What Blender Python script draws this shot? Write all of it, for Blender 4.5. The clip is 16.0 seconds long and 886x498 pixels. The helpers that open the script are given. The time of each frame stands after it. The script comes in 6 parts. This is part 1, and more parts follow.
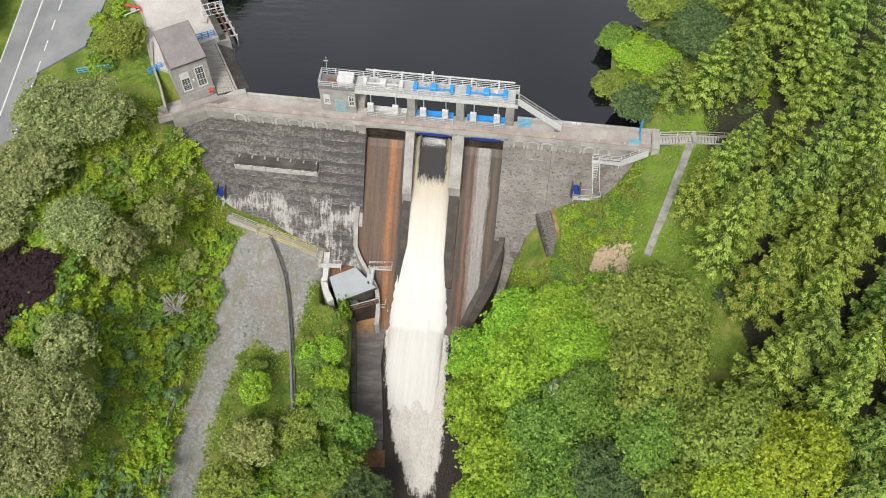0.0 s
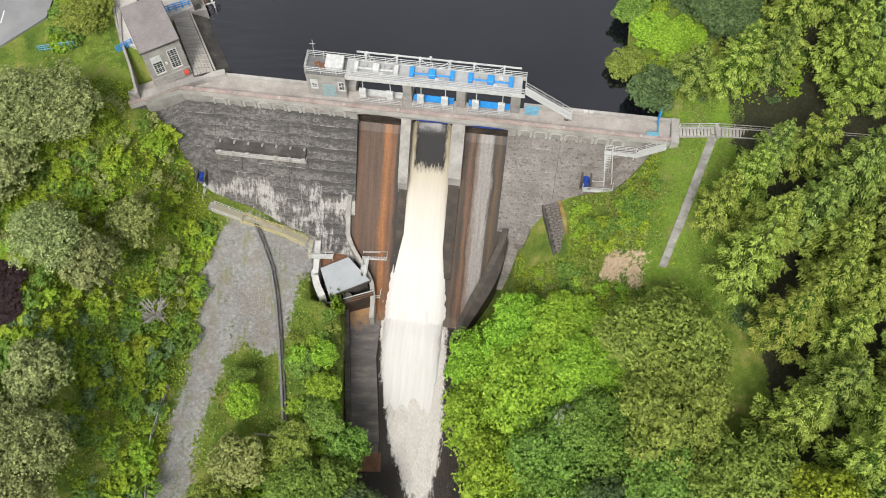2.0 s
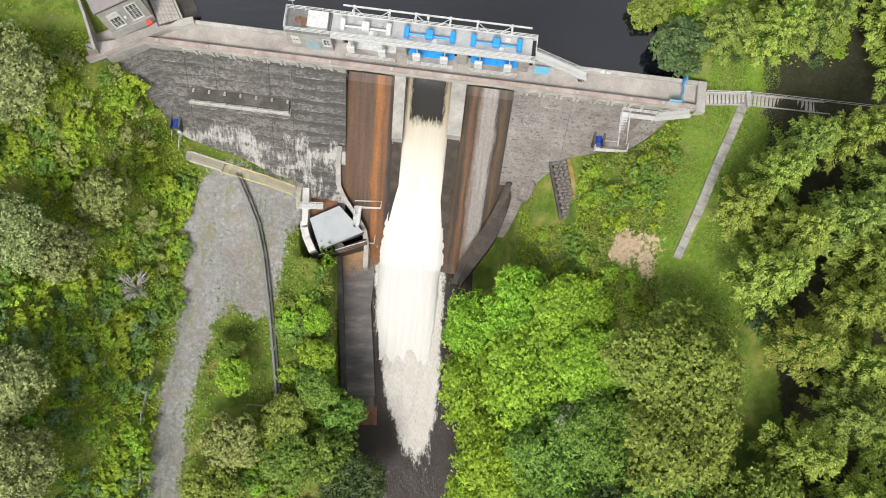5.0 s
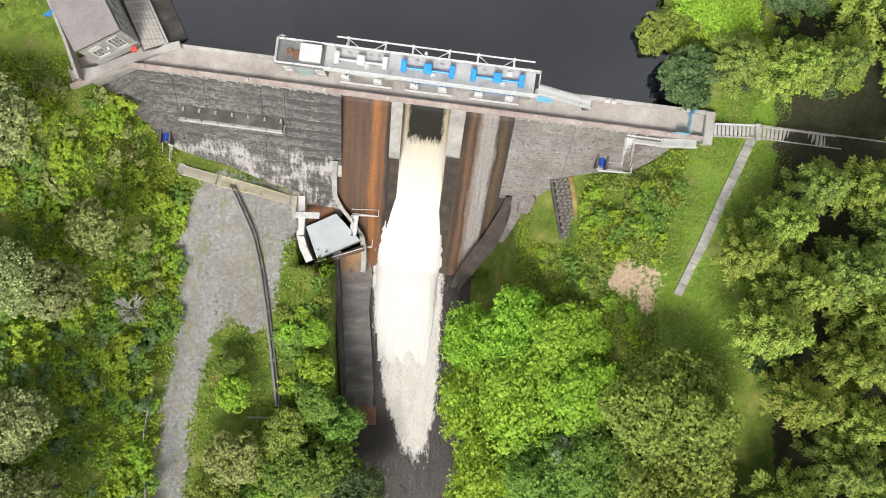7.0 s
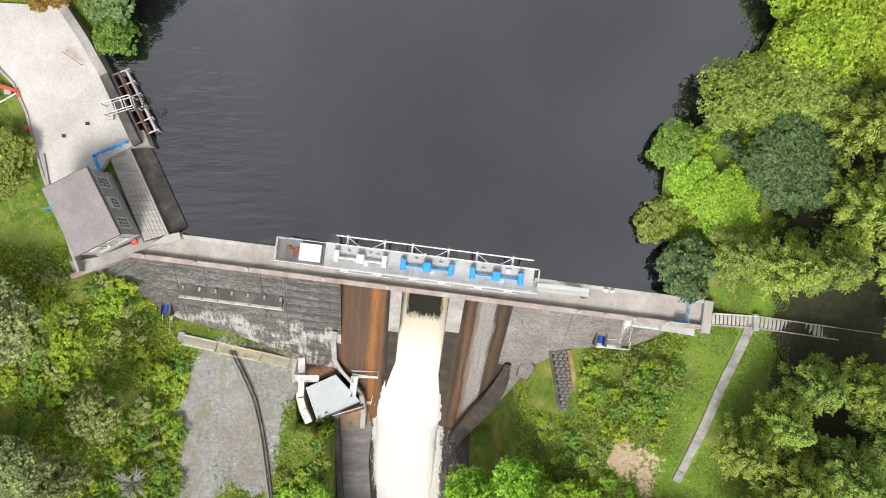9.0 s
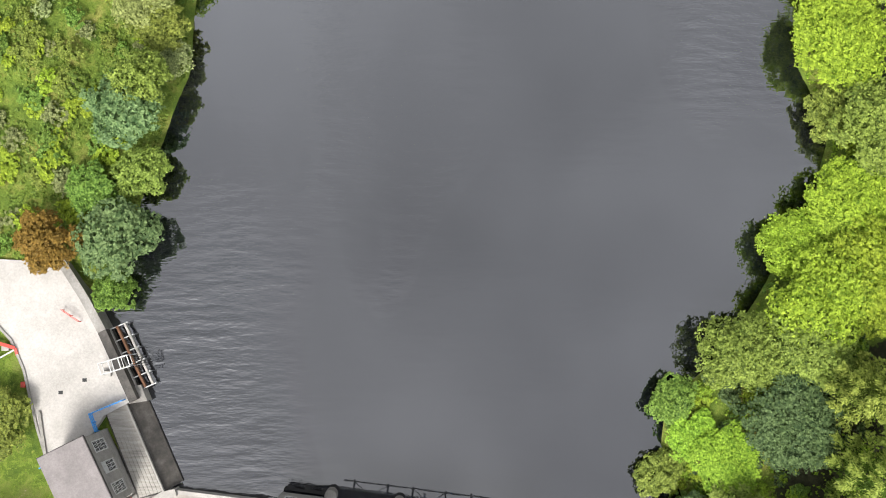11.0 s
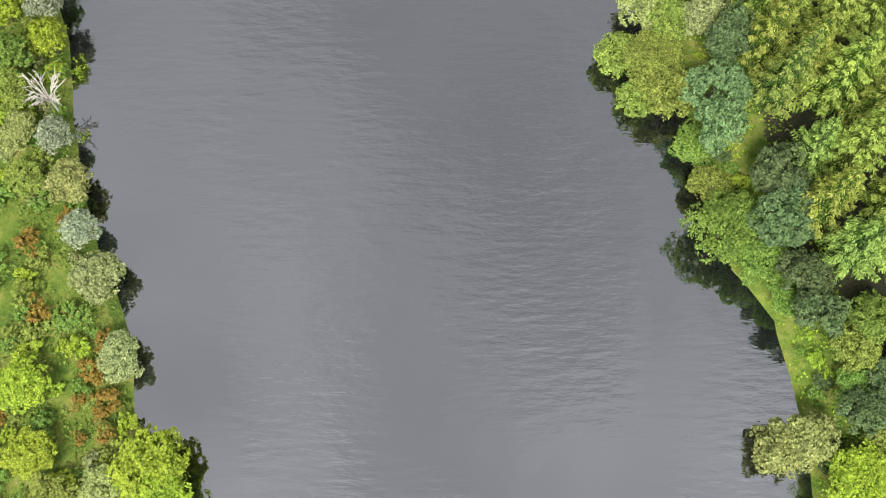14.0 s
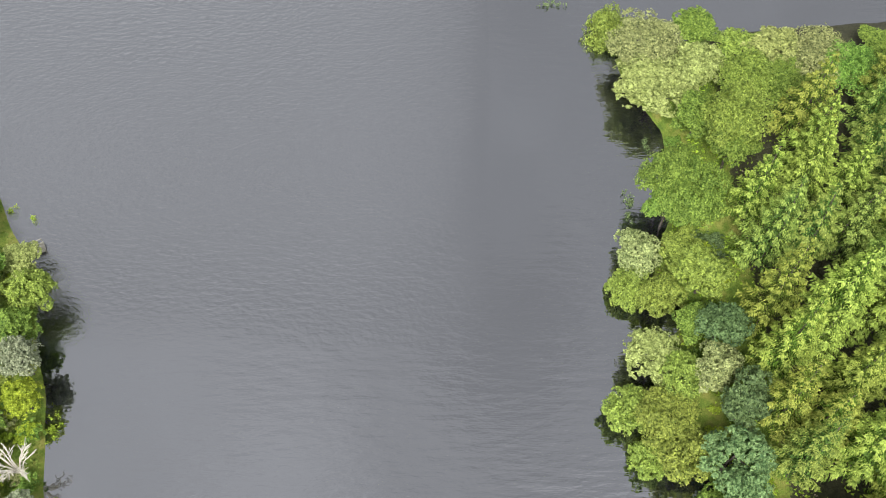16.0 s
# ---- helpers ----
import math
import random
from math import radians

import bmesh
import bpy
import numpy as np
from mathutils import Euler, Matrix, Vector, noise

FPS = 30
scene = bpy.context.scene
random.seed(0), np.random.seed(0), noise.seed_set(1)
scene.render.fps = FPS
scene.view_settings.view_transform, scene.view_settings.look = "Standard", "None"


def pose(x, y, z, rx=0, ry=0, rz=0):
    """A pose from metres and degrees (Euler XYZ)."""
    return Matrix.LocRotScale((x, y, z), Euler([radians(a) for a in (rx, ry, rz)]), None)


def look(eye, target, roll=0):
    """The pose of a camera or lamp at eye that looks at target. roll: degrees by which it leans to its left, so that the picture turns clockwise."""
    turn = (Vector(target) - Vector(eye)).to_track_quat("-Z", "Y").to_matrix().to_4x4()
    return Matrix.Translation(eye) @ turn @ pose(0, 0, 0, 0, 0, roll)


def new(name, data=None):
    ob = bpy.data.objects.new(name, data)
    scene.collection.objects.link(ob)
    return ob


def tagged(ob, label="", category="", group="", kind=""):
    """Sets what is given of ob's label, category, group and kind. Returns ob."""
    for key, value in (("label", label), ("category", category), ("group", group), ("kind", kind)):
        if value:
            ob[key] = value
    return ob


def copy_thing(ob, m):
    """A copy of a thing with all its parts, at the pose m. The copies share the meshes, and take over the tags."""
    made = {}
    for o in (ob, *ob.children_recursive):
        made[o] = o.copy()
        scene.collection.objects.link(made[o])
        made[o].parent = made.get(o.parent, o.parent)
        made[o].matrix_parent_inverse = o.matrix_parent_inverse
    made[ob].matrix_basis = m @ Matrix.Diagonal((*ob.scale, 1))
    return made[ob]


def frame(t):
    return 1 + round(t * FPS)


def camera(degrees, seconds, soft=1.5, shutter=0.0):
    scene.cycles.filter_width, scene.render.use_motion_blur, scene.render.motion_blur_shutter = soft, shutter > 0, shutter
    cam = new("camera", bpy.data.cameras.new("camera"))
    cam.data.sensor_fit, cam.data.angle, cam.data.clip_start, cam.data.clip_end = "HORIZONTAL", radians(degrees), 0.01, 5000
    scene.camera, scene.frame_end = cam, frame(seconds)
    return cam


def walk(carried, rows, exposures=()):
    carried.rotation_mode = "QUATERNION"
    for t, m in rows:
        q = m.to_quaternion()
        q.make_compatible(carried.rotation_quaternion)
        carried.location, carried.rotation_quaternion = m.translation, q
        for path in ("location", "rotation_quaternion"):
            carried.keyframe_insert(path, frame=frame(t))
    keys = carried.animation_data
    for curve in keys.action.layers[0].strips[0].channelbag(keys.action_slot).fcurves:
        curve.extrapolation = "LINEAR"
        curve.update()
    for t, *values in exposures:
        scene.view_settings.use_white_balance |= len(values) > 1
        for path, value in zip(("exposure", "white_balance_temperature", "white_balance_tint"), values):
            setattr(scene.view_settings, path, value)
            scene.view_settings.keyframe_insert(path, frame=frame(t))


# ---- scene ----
cam = camera(49.4, 16.0, soft=1.0)
METRES, EYE, TILT, LEAN, TURN = 160.0, 120.0, -58.0, 0.0, 0.0
ROWS = [
    (0.0, 0.0, 0.0, 0.0, -0.0, 0.0, 0.0),
    (0.5, 0.0001, 0.0162, 0.0256, -0.01, -1.78, -0.02),
    (1.0, 0.0001, 0.0325, 0.0515, -0.02, -3.56, -0.05),
    (1.5, -0.0, 0.0487, 0.0771, -0.04, -5.46, -0.1),
    (2.0, 0.0, 0.065, 0.1031, -0.05, -7.88, -0.15),
    (2.5, -0.0, 0.0813, 0.1289, -0.06, -10.35, -0.18),
    (3.0, -0.0004, 0.0975, 0.155, -0.1, -12.85, -0.22),
    (3.5, -0.0009, 0.1132, 0.1802, -0.15, -15.26, -0.26),
    (4.0, -0.0012, 0.1295, 0.2062, -0.16, -17.76, -0.32),
    (6.5, -0.003, 0.2098, 0.3361, -0.23, -31.14, -0.63),
    (7.0, -0.0024, 0.2262, 0.362, -0.19, -32.19, -0.61),
    (7.5, -0.0031, 0.242, 0.3884, -0.25, -32.08, -0.63),
    (8.0, -0.0031, 0.2579, 0.415, -0.24, -32.01, -0.6),
    (10.5, -0.0033, 0.3348, 0.5446, -0.31, -29.57, -0.57),
    (11.0, -0.0037, 0.3512, 0.5731, -0.38, -27.9, -0.57),
    (11.5, -0.0047, 0.3676, 0.6013, -0.5, -26.23, -0.58),
    (12.0, -0.0044, 0.3838, 0.6295, -0.51, -24.29, -0.53),
    (12.5, -0.0044, 0.3998, 0.6577, -0.55, -21.97, -0.49),
    (13.0, -0.0039, 0.4158, 0.6854, -0.56, -19.38, -0.41),
    (13.5, -0.003, 0.432, 0.7141, -0.53, -16.59, -0.31),
    (14.0, -0.0019, 0.4484, 0.743, -0.51, -13.78, -0.21),
    (14.5, -0.0022, 0.4645, 0.7718, -0.57, -10.98, -0.12),
    (15.0, -0.0023, 0.4804, 0.8002, -0.62, -8.17, -0.04),
    (15.5, -0.0006, 0.4966, 0.8286, -0.54, -5.36, 0.07),
    (16.0, -0.0001, 0.5127, 0.8581, -0.53, -2.61, 0.21),
]
EXPOSURES = [(0.0, 0.5), (4.0, 0.58), (7.0, 0.72), (8.0, 0.72), (10.5, 0.88), (12.0, 0.96), (13.0, 0.96), (16.0, 1.08)]
walk(cam, [(t, pose(0, 0, EYE, TILT, LEAN, TURN) @ pose(METRES * x, METRES * y, METRES * z, 90 + pitch, roll, yaw)) for t, x, y, z, yaw, pitch, roll in ROWS],
     exposures=EXPOSURES)

# ---- light: a bright overcast sky and a wide, soft sun behind the camera ----
SUN_EL, SUN_AZ = 54.0, 195.0
world = bpy.data.worlds.new("sky")
scene.world = world
world.use_nodes = True
wn, wl = world.node_tree.nodes, world.node_tree.links
wn.clear()
sky = wn.new("ShaderNodeTexSky")
sky.sky_type, sky.sun_disc = "NISHITA", False
sky.sun_elevation, sky.sun_rotation = radians(SUN_EL), radians(SUN_AZ)
sky.dust_density, sky.air_density = 3.0, 1.0
pale = wn.new("ShaderNodeHueSaturation")
pale.inputs["Saturation"].default_value = 0.12
wl.new(sky.outputs["Color"], pale.inputs["Color"])
back = wn.new("ShaderNodeBackground")
back.inputs["Strength"].default_value = 0.115
# soft cloud: the overcast is a little lighter and darker in broad patches all round
where = wn.new("ShaderNodeTexCoord")
cloud = wn.new("ShaderNodeTexNoise")
cloud.inputs["Scale"].default_value, cloud.inputs["Detail"].default_value = 2.6, 4.0
wl.new(where.outputs["Generated"], cloud.inputs["Vector"])
spread = wn.new("ShaderNodeMapRange")
for k, v in ((1, 0.3), (2, 0.7), (3, 0.72), (4, 1.28)):
    spread.inputs[k].default_value = v
wl.new(cloud.outputs["Fac"], spread.inputs[0])
veil = wn.new("ShaderNodeVectorMath")
veil.operation = "MULTIPLY"
wl.new(pale.outputs["Color"], veil.inputs[0])
wl.new(spread.outputs[0], veil.inputs[1])
wl.new(veil.outputs[0], back.inputs["Color"])
wout = wn.new("ShaderNodeOutputWorld")
wl.new(back.outputs["Background"], wout.inputs["Surface"])

sun = new("sun", bpy.data.lights.new("sun", "SUN"))
sun.data.energy, sun.data.angle, sun.data.color = 2.1, radians(18), (1.0, 0.96, 0.9)
az = radians(SUN_AZ)
sun_dir = Vector((math.sin(az) * math.cos(radians(SUN_EL)), math.cos(az) * math.cos(radians(SUN_EL)), math.sin(radians(SUN_EL))))
sun.matrix_world = look(sun_dir * 200, (0, 0, 0))


# ---- materials ----
def nodes_of(name):
    m = bpy.data.materials.new(name)
    m.use_nodes = True
    nt = m.node_tree
    return m, nt, nt.nodes["Principled BSDF"]


def noise_node(nt, vec, scale, detail=4.0, rough=0.6):
    n = nt.nodes.new("ShaderNodeTexNoise")
    n.inputs["Scale"].default_value, n.inputs["Detail"].default_value, n.inputs["Roughness"].default_value = scale, detail, rough
    nt.links.new(vec, n.inputs["Vector"])
    return n.outputs["Fac"]


def ramp(nt, fac, stops):
    r = nt.nodes.new("ShaderNodeValToRGB")
    e = r.color_ramp.elements
    while len(e) < len(stops):
        e.new(0.5)
    for k, (p, c) in zip(e, stops):
        k.position, k.color = p, (*c, 1)
    nt.links.new(fac, r.inputs["Fac"])
    return r.outputs["Color"]


def mix(nt, fac, a, b, mode="MIX"):
    m = nt.nodes.new("ShaderNodeMix")
    m.data_type, m.blend_type = "RGBA", mode
    for sock, v in ((m.inputs["Factor"], fac), (m.inputs[6], a), (m.inputs[7], b)):
        if isinstance(v, (int, float)):
            sock.default_value = v
        elif isinstance(v, tuple):
            sock.default_value = (*v, 1)
        else:
            nt.links.new(v, sock)
    return m.outputs[2]


def calc(nt, op, a, b=0.0, clamp=False):
    m = nt.nodes.new("ShaderNodeMath")
    m.operation, m.use_clamp = op, clamp
    for sock, v in zip(m.inputs, (a, b)):
        if isinstance(v, (int, float)):
            sock.default_value = v
        else:
            nt.links.new(v, sock)
    return m.outputs[0]


def mapped(nt, scale=(1, 1, 1), coord="Object"):
    t = nt.nodes.new("ShaderNodeTexCoord")
    m = nt.nodes.new("ShaderNodeMapping")
    m.inputs["Scale"].default_value = scale
    nt.links.new(t.outputs[coord], m.inputs["Vector"])
    return m.outputs["Vector"]


def bumped(nt, p, height, strength, distance=0.1):
    b = nt.nodes.new("ShaderNodeBump")
    b.inputs["Strength"].default_value, b.inputs["Distance"].default_value = strength, distance
    nt.links.new(height, b.inputs["Height"])
    nt.links.new(b.outputs["Normal"], p.inputs["Normal"])


def rough_mat(name, dark, mid, light, scale=1.0, fine=9.0, rough=0.85, metal=0.0, bump=0.3, stretch=(1, 1, 1)):
    """A weathered surface: broad stains, fine grain and relief."""
    m, nt, p = nodes_of(name)
    v = mapped(nt, stretch)
    broad, grain = noise_node(nt, v, scale, 6, 0.65), noise_node(nt, v, fine, 5, 0.7)
    col = ramp(nt, broad, [(0.3, dark), (0.5, mid), (0.7, light)])
    col = mix(nt, 0.35, col, ramp(nt, grain, [(0.25, (0.25, 0.25, 0.25)), (0.75, (0.8, 0.8, 0.8))]), "OVERLAY")
    nt.links.new(col, p.inputs["Base Color"])
    p.inputs["Roughness"].default_value, p.inputs["Metallic"].default_value = rough, metal
    bumped(nt, p, grain, bump, 0.05)
    return m


def tone(c, k):
    return tuple(min(1.0, a * k) for a in c)


def plain(name, c, rough=0.5, metal=0.0, wear=0.25, scale=2.5):
    return rough_mat(name, tone(c, 1 - wear), c, tone(c, 1 + wear * 0.6), scale, 18.0, rough, metal, 0.12)


def dam_face_mat():
    """Old concrete: lift lines with black lichen under them, lime wash low on the west face, a paler warmer east face."""
    m, nt, p = nodes_of("dam_face_concrete")
    v = mapped(nt)
    sep = nt.nodes.new("ShaderNodeSeparateXYZ")
    nt.links.new(v, sep.inputs[0])
    u, z = sep.outputs[0], sep.outputs[2]
    grain, blotch = noise_node(nt, v, 5.0, 6, 0.75), noise_node(nt, v, 0.32, 5, 0.7)
    west = ramp(nt, blotch, [(0.3, (0.105, 0.098, 0.091)), (0.5, (0.158, 0.148, 0.139)), (0.7, (0.225, 0.211, 0.199))])
    east = ramp(nt, blotch, [(0.3, (0.155, 0.14, 0.127)), (0.5, (0.21, 0.192, 0.177)), (0.7, (0.27, 0.25, 0.232))])
    is_east = calc(nt, "ADD", u, 0.0, True)
    col = mix(nt, is_east, west, east)
    # broken black bands that hang under every lift line, heaviest on the block beside the spillway
    line = calc(nt, "FRACT", calc(nt, "DIVIDE", calc(nt, "SUBTRACT", 15.2, z), 1.3))
    beside = calc(nt, "MULTIPLY", calc(nt, "MULTIPLY", calc(nt, "ADD", u, 15.6), 4.0, True), calc(nt, "SUBTRACT", 1.0, is_east))
    long = noise_node(nt, mapped(nt, (0.3, 0.3, 1.6)), 1.6, 8, 0.82)
    hang = calc(nt, "SUBTRACT", calc(nt, "ADD", calc(nt, "MULTIPLY", long, 1.5), calc(nt, "MULTIPLY", beside, 0.16)), calc(nt, "ADD", 0.59, calc(nt, "MULTIPLY", line, 0.42)))
    hang = calc(nt, "MULTIPLY", calc(nt, "MULTIPLY", hang, 4.5, True), calc(nt, "SUBTRACT", 0.85, calc(nt, "MULTIPLY", is_east, 0.65)))
    col = mix(nt, hang, col, (0.045, 0.043, 0.041))
    spots = calc(nt, "MULTIPLY", noise_node(nt, mapped(nt, (0.5, 0.5, 1.5)), 2.2, 8, 0.8), noise_node(nt, v, 2.6, 7, 0.8))
    spots = calc(nt, "SUBTRACT", spots, calc(nt, "MULTIPLY", is_east, 0.05))
    col = mix(nt, ramp(nt, spots, [(0.215, (0, 0, 0)), (0.29, (0.85, 0.85, 0.85))]), col, (0.055, 0.052, 0.049))
    # thin pale edge on the lift lines
    edge = calc(nt, "MULTIPLY", calc(nt, "SUBTRACT", 0.07, line), 30.0, True)
    col = mix(nt, calc(nt, "MULTIPLY", edge, ramp(nt, noise_node(nt, mapped(nt, (0.6, 0.6, 0.3)), 1.0, 5, 0.7), [(0.5, (0, 0, 0)), (0.62, (0.7, 0.7, 0.7))])), col, (0.42, 0.40, 0.375))
    # lime wash in short runs, low on the west face
    low = calc(nt, "MULTIPLY", calc(nt, "DIVIDE", calc(nt, "SUBTRACT", 8.2, z), 3.0, True), calc(nt, "SUBTRACT", 1.0, is_east))
    drip = noise_node(nt, mapped(nt, (2.2, 0.4, 0.35)), 1.0, 8, 0.8)
    lime = calc(nt, "MULTIPLY", calc(nt, "MULTIPLY", drip, noise_node(nt, v, 0.3, 4, 0.6)), calc(nt, "ADD", 0.55, calc(nt, "MULTIPLY", low, 0.5)))
    col = mix(nt, ramp(nt, lime, [(0.235, (0, 0, 0)), (0.30, (0.7, 0.7, 0.7))]), col, (0.50, 0.48, 0.455))
    # rusty seep where the face meets the east abutment
    seep = calc(nt, "MULTIPLY", calc(nt, "DIVIDE", calc(nt, "SUBTRACT", u, 16.5), 4.0, True), ramp(nt, noise_node(nt, v, 0.7, 6, 0.75), [(0.48, (0, 0, 0)), (0.62, (0.7, 0.7, 0.7))]))
    col = mix(nt, seep, col, (0.10, 0.075, 0.058))
    col = mix(nt, 0.5, col, ramp(nt, grain, [(0.3, (0.2, 0.2, 0.2)), (0.7, (0.8, 0.8, 0.8))]), "OVERLAY")
    nt.links.new(col, p.inputs["Base Color"])
    p.inputs["Roughness"].default_value = 0.9
    bumped(nt, p, grain, 0.5, 0.08)
    return m


def chute_mat(name, base, streaks):
    """A wet spillway floor: long streaks down the slope. streaks: (place across in metres, half width, colour)."""
    m, nt, p = nodes_of(name)
    v = mapped(nt, (1, 0.05, 0.05))
    col = ramp(nt, noise_node(nt, v, 1.6, 6, 0.6), [(0.3, tone(base, 0.6)), (0.5, base), (0.72, tone(base, 1.6))])
    sep = nt.nodes.new("ShaderNodeSeparateXYZ")
    nt.links.new(mapped(nt), sep.inputs[0])
    wob = calc(nt, "MULTIPLY", calc(nt, "SUBTRACT", noise_node(nt, mapped(nt, (1.5, 0.16, 0.16)), 1.0, 6, 0.65), 0.5), 1.5)
    for place, half, c in streaks:
        d = calc(nt, "ABSOLUTE", calc(nt, "SUBTRACT", calc(nt, "ADD", sep.outputs[0], wob), place))
        f = calc(nt, "SUBTRACT", 1.0, calc(nt, "DIVIDE", d, half), True)
        f = calc(nt, "MULTIPLY", f, 3.0 if half > 0.8 else 1.2, True)
        col = mix(nt, f, col, ramp(nt, noise_node(nt, v, 3.5, 5, 0.7), [(0.3, tone(c, 0.75)), (0.7, tone(c, 1.2))]))
    col = mix(nt, 0.4, col, ramp(nt, noise_node(nt, mapped(nt), 3.0, 6, 0.7), [(0.3, (0.25, 0.25, 0.25)), (0.7, (0.75, 0.75, 0.75))]), "OVERLAY")
    nt.links.new(col, p.inputs["Base Color"])
    p.inputs["Roughness"].default_value = 0.55
    bumped(nt, p, noise_node(nt, mapped(nt, (1, 0.2, 0.2)), 4.0, 4), 0.25, 0.05)
    return m


def leaf_mat(name, dark, light, thin=0.35, spread=0.25):
    """Leaves: every leaf has its own tone, every tree a slight cast of its own."""
    m, nt, p = nodes_of(name)
    g, o = nt.nodes.new("ShaderNodeNewGeometry"), nt.nodes.new("ShaderNodeObjectInfo")
    patch = noise_node(nt, mapped(nt), 3.2, 3, 0.6)
    sprig = noise_node(nt, mapped(nt), 12.0, 2, 0.5)
    f = calc(nt, "ADD", calc(nt, "MULTIPLY", g.outputs["Random Per Island"], 0.42), calc(nt, "MULTIPLY", calc(nt, "SUBTRACT", patch, 0.5), 0.8))
    f = calc(nt, "ADD", f, calc(nt, "MULTIPLY", calc(nt, "SUBTRACT", sprig, 0.3), 1.65))
    col = ramp(nt, f, [(0.1, dark), (0.55, tuple((a + b) / 2 for a, b in zip(dark, light))), (0.95, light)])
    hue = nt.nodes.new("ShaderNodeHueSaturation")
    nt.links.new(calc(nt, "ADD", 0.485, calc(nt, "MULTIPLY", o.outputs["Random"], 0.03)), hue.inputs["Hue"])
    nt.links.new(calc(nt, "ADD", 1.0 - spread / 2, calc(nt, "MULTIPLY", o.outputs["Random"], spread)), hue.inputs["Value"])
    nt.links.new(col, hue.inputs["Color"])
    nt.links.new(hue.outputs["Color"], p.inputs["Base Color"])
    p.inputs["Roughness"].default_value = 0.55
    p.inputs["Specular IOR Level"].default_value = 0.15
    tr, ms = nt.nodes.new("ShaderNodeBsdfTranslucent"), nt.nodes.new("ShaderNodeMixShader")
    nt.links.new(hue.outputs["Color"], tr.inputs["Color"])
    ms.inputs[0].default_value = thin
    nt.links.new(p.outputs[0], ms.inputs[1])
    nt.links.new(tr.outputs[0], ms.inputs[2])
    nt.links.new(ms.outputs[0], nt.nodes["Material Output"].inputs["Surface"])
    return m


def water_mat():
    """Dark peaty reservoir water with drifting ripple patches; a brighter sky sheen is painted in up the lake."""
    m, nt, p = nodes_of("peaty_water")
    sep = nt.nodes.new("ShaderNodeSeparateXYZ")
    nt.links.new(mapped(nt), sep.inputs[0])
    # mirroring and tone rise away from the dam, imitating a brighter sky reflection
    sky_sheen = calc(nt, "ADD", calc(nt, "DIVIDE", calc(nt, "SUBTRACT", sep.outputs[1], 90.0), 60.0, True), calc(nt, "MULTIPLY", calc(nt, "SUBTRACT", noise_node(nt, mapped(nt, (0.022, 0.012, 1)), 1.0, 3), 0.5), 0.5), True)
    nt.links.new(ramp(nt, sky_sheen, [(0.0, (0.005, 0.0055, 0.009)), (0.4, (0.007, 0.0075, 0.010)), (1.0, (0.008, 0.0085, 0.011))]), p.inputs["Base Color"])
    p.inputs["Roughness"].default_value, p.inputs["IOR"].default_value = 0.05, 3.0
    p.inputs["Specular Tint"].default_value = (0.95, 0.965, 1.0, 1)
    nt.links.new(calc(nt, "ADD", 0.28, calc(nt, "MULTIPLY", sky_sheen, 0.52)), p.inputs["Specular IOR Level"])
    v = mapped(nt, (0.35, 1.2, 1))
    area = ramp(nt, noise_node(nt, mapped(nt, (0.03, 0.015, 1)), 1.0, 3), [(0.45, (0, 0, 0)), (0.65, (1, 1, 1))])
    # a breeze ruffles the open water towards the far end
    gust = calc(nt, "MULTIPLY", calc(nt, "DIVIDE", calc(nt, "SUBTRACT", sep.outputs[1], 205.0), 35.0, True), calc(nt, "DIVIDE", calc(nt, "SUBTRACT", 8.0, sep.outputs[0]), 18.0, True))
    cat = noise_node(nt, mapped(nt, (1.1, 1.9, 1)), 1.0, 4, 0.6)
    swell = noise_node(nt, mapped(nt, (0.12, 0.62, 1)), 1.0, 2, 0.4)
    h = calc(nt, "MULTIPLY", calc(nt, "ADD", noise_node(nt, v, 1.0, 3, 0.55), calc(nt, "MULTIPLY", swell, 0.7)), calc(nt, "ADD", 0.06, area))
    h = calc(nt, "ADD", h, calc(nt, "MULTIPLY", calc(nt, "MULTIPLY", cat, gust), 9.0))
    bumped(nt, p, h, 0.24, 0.4)
    return m


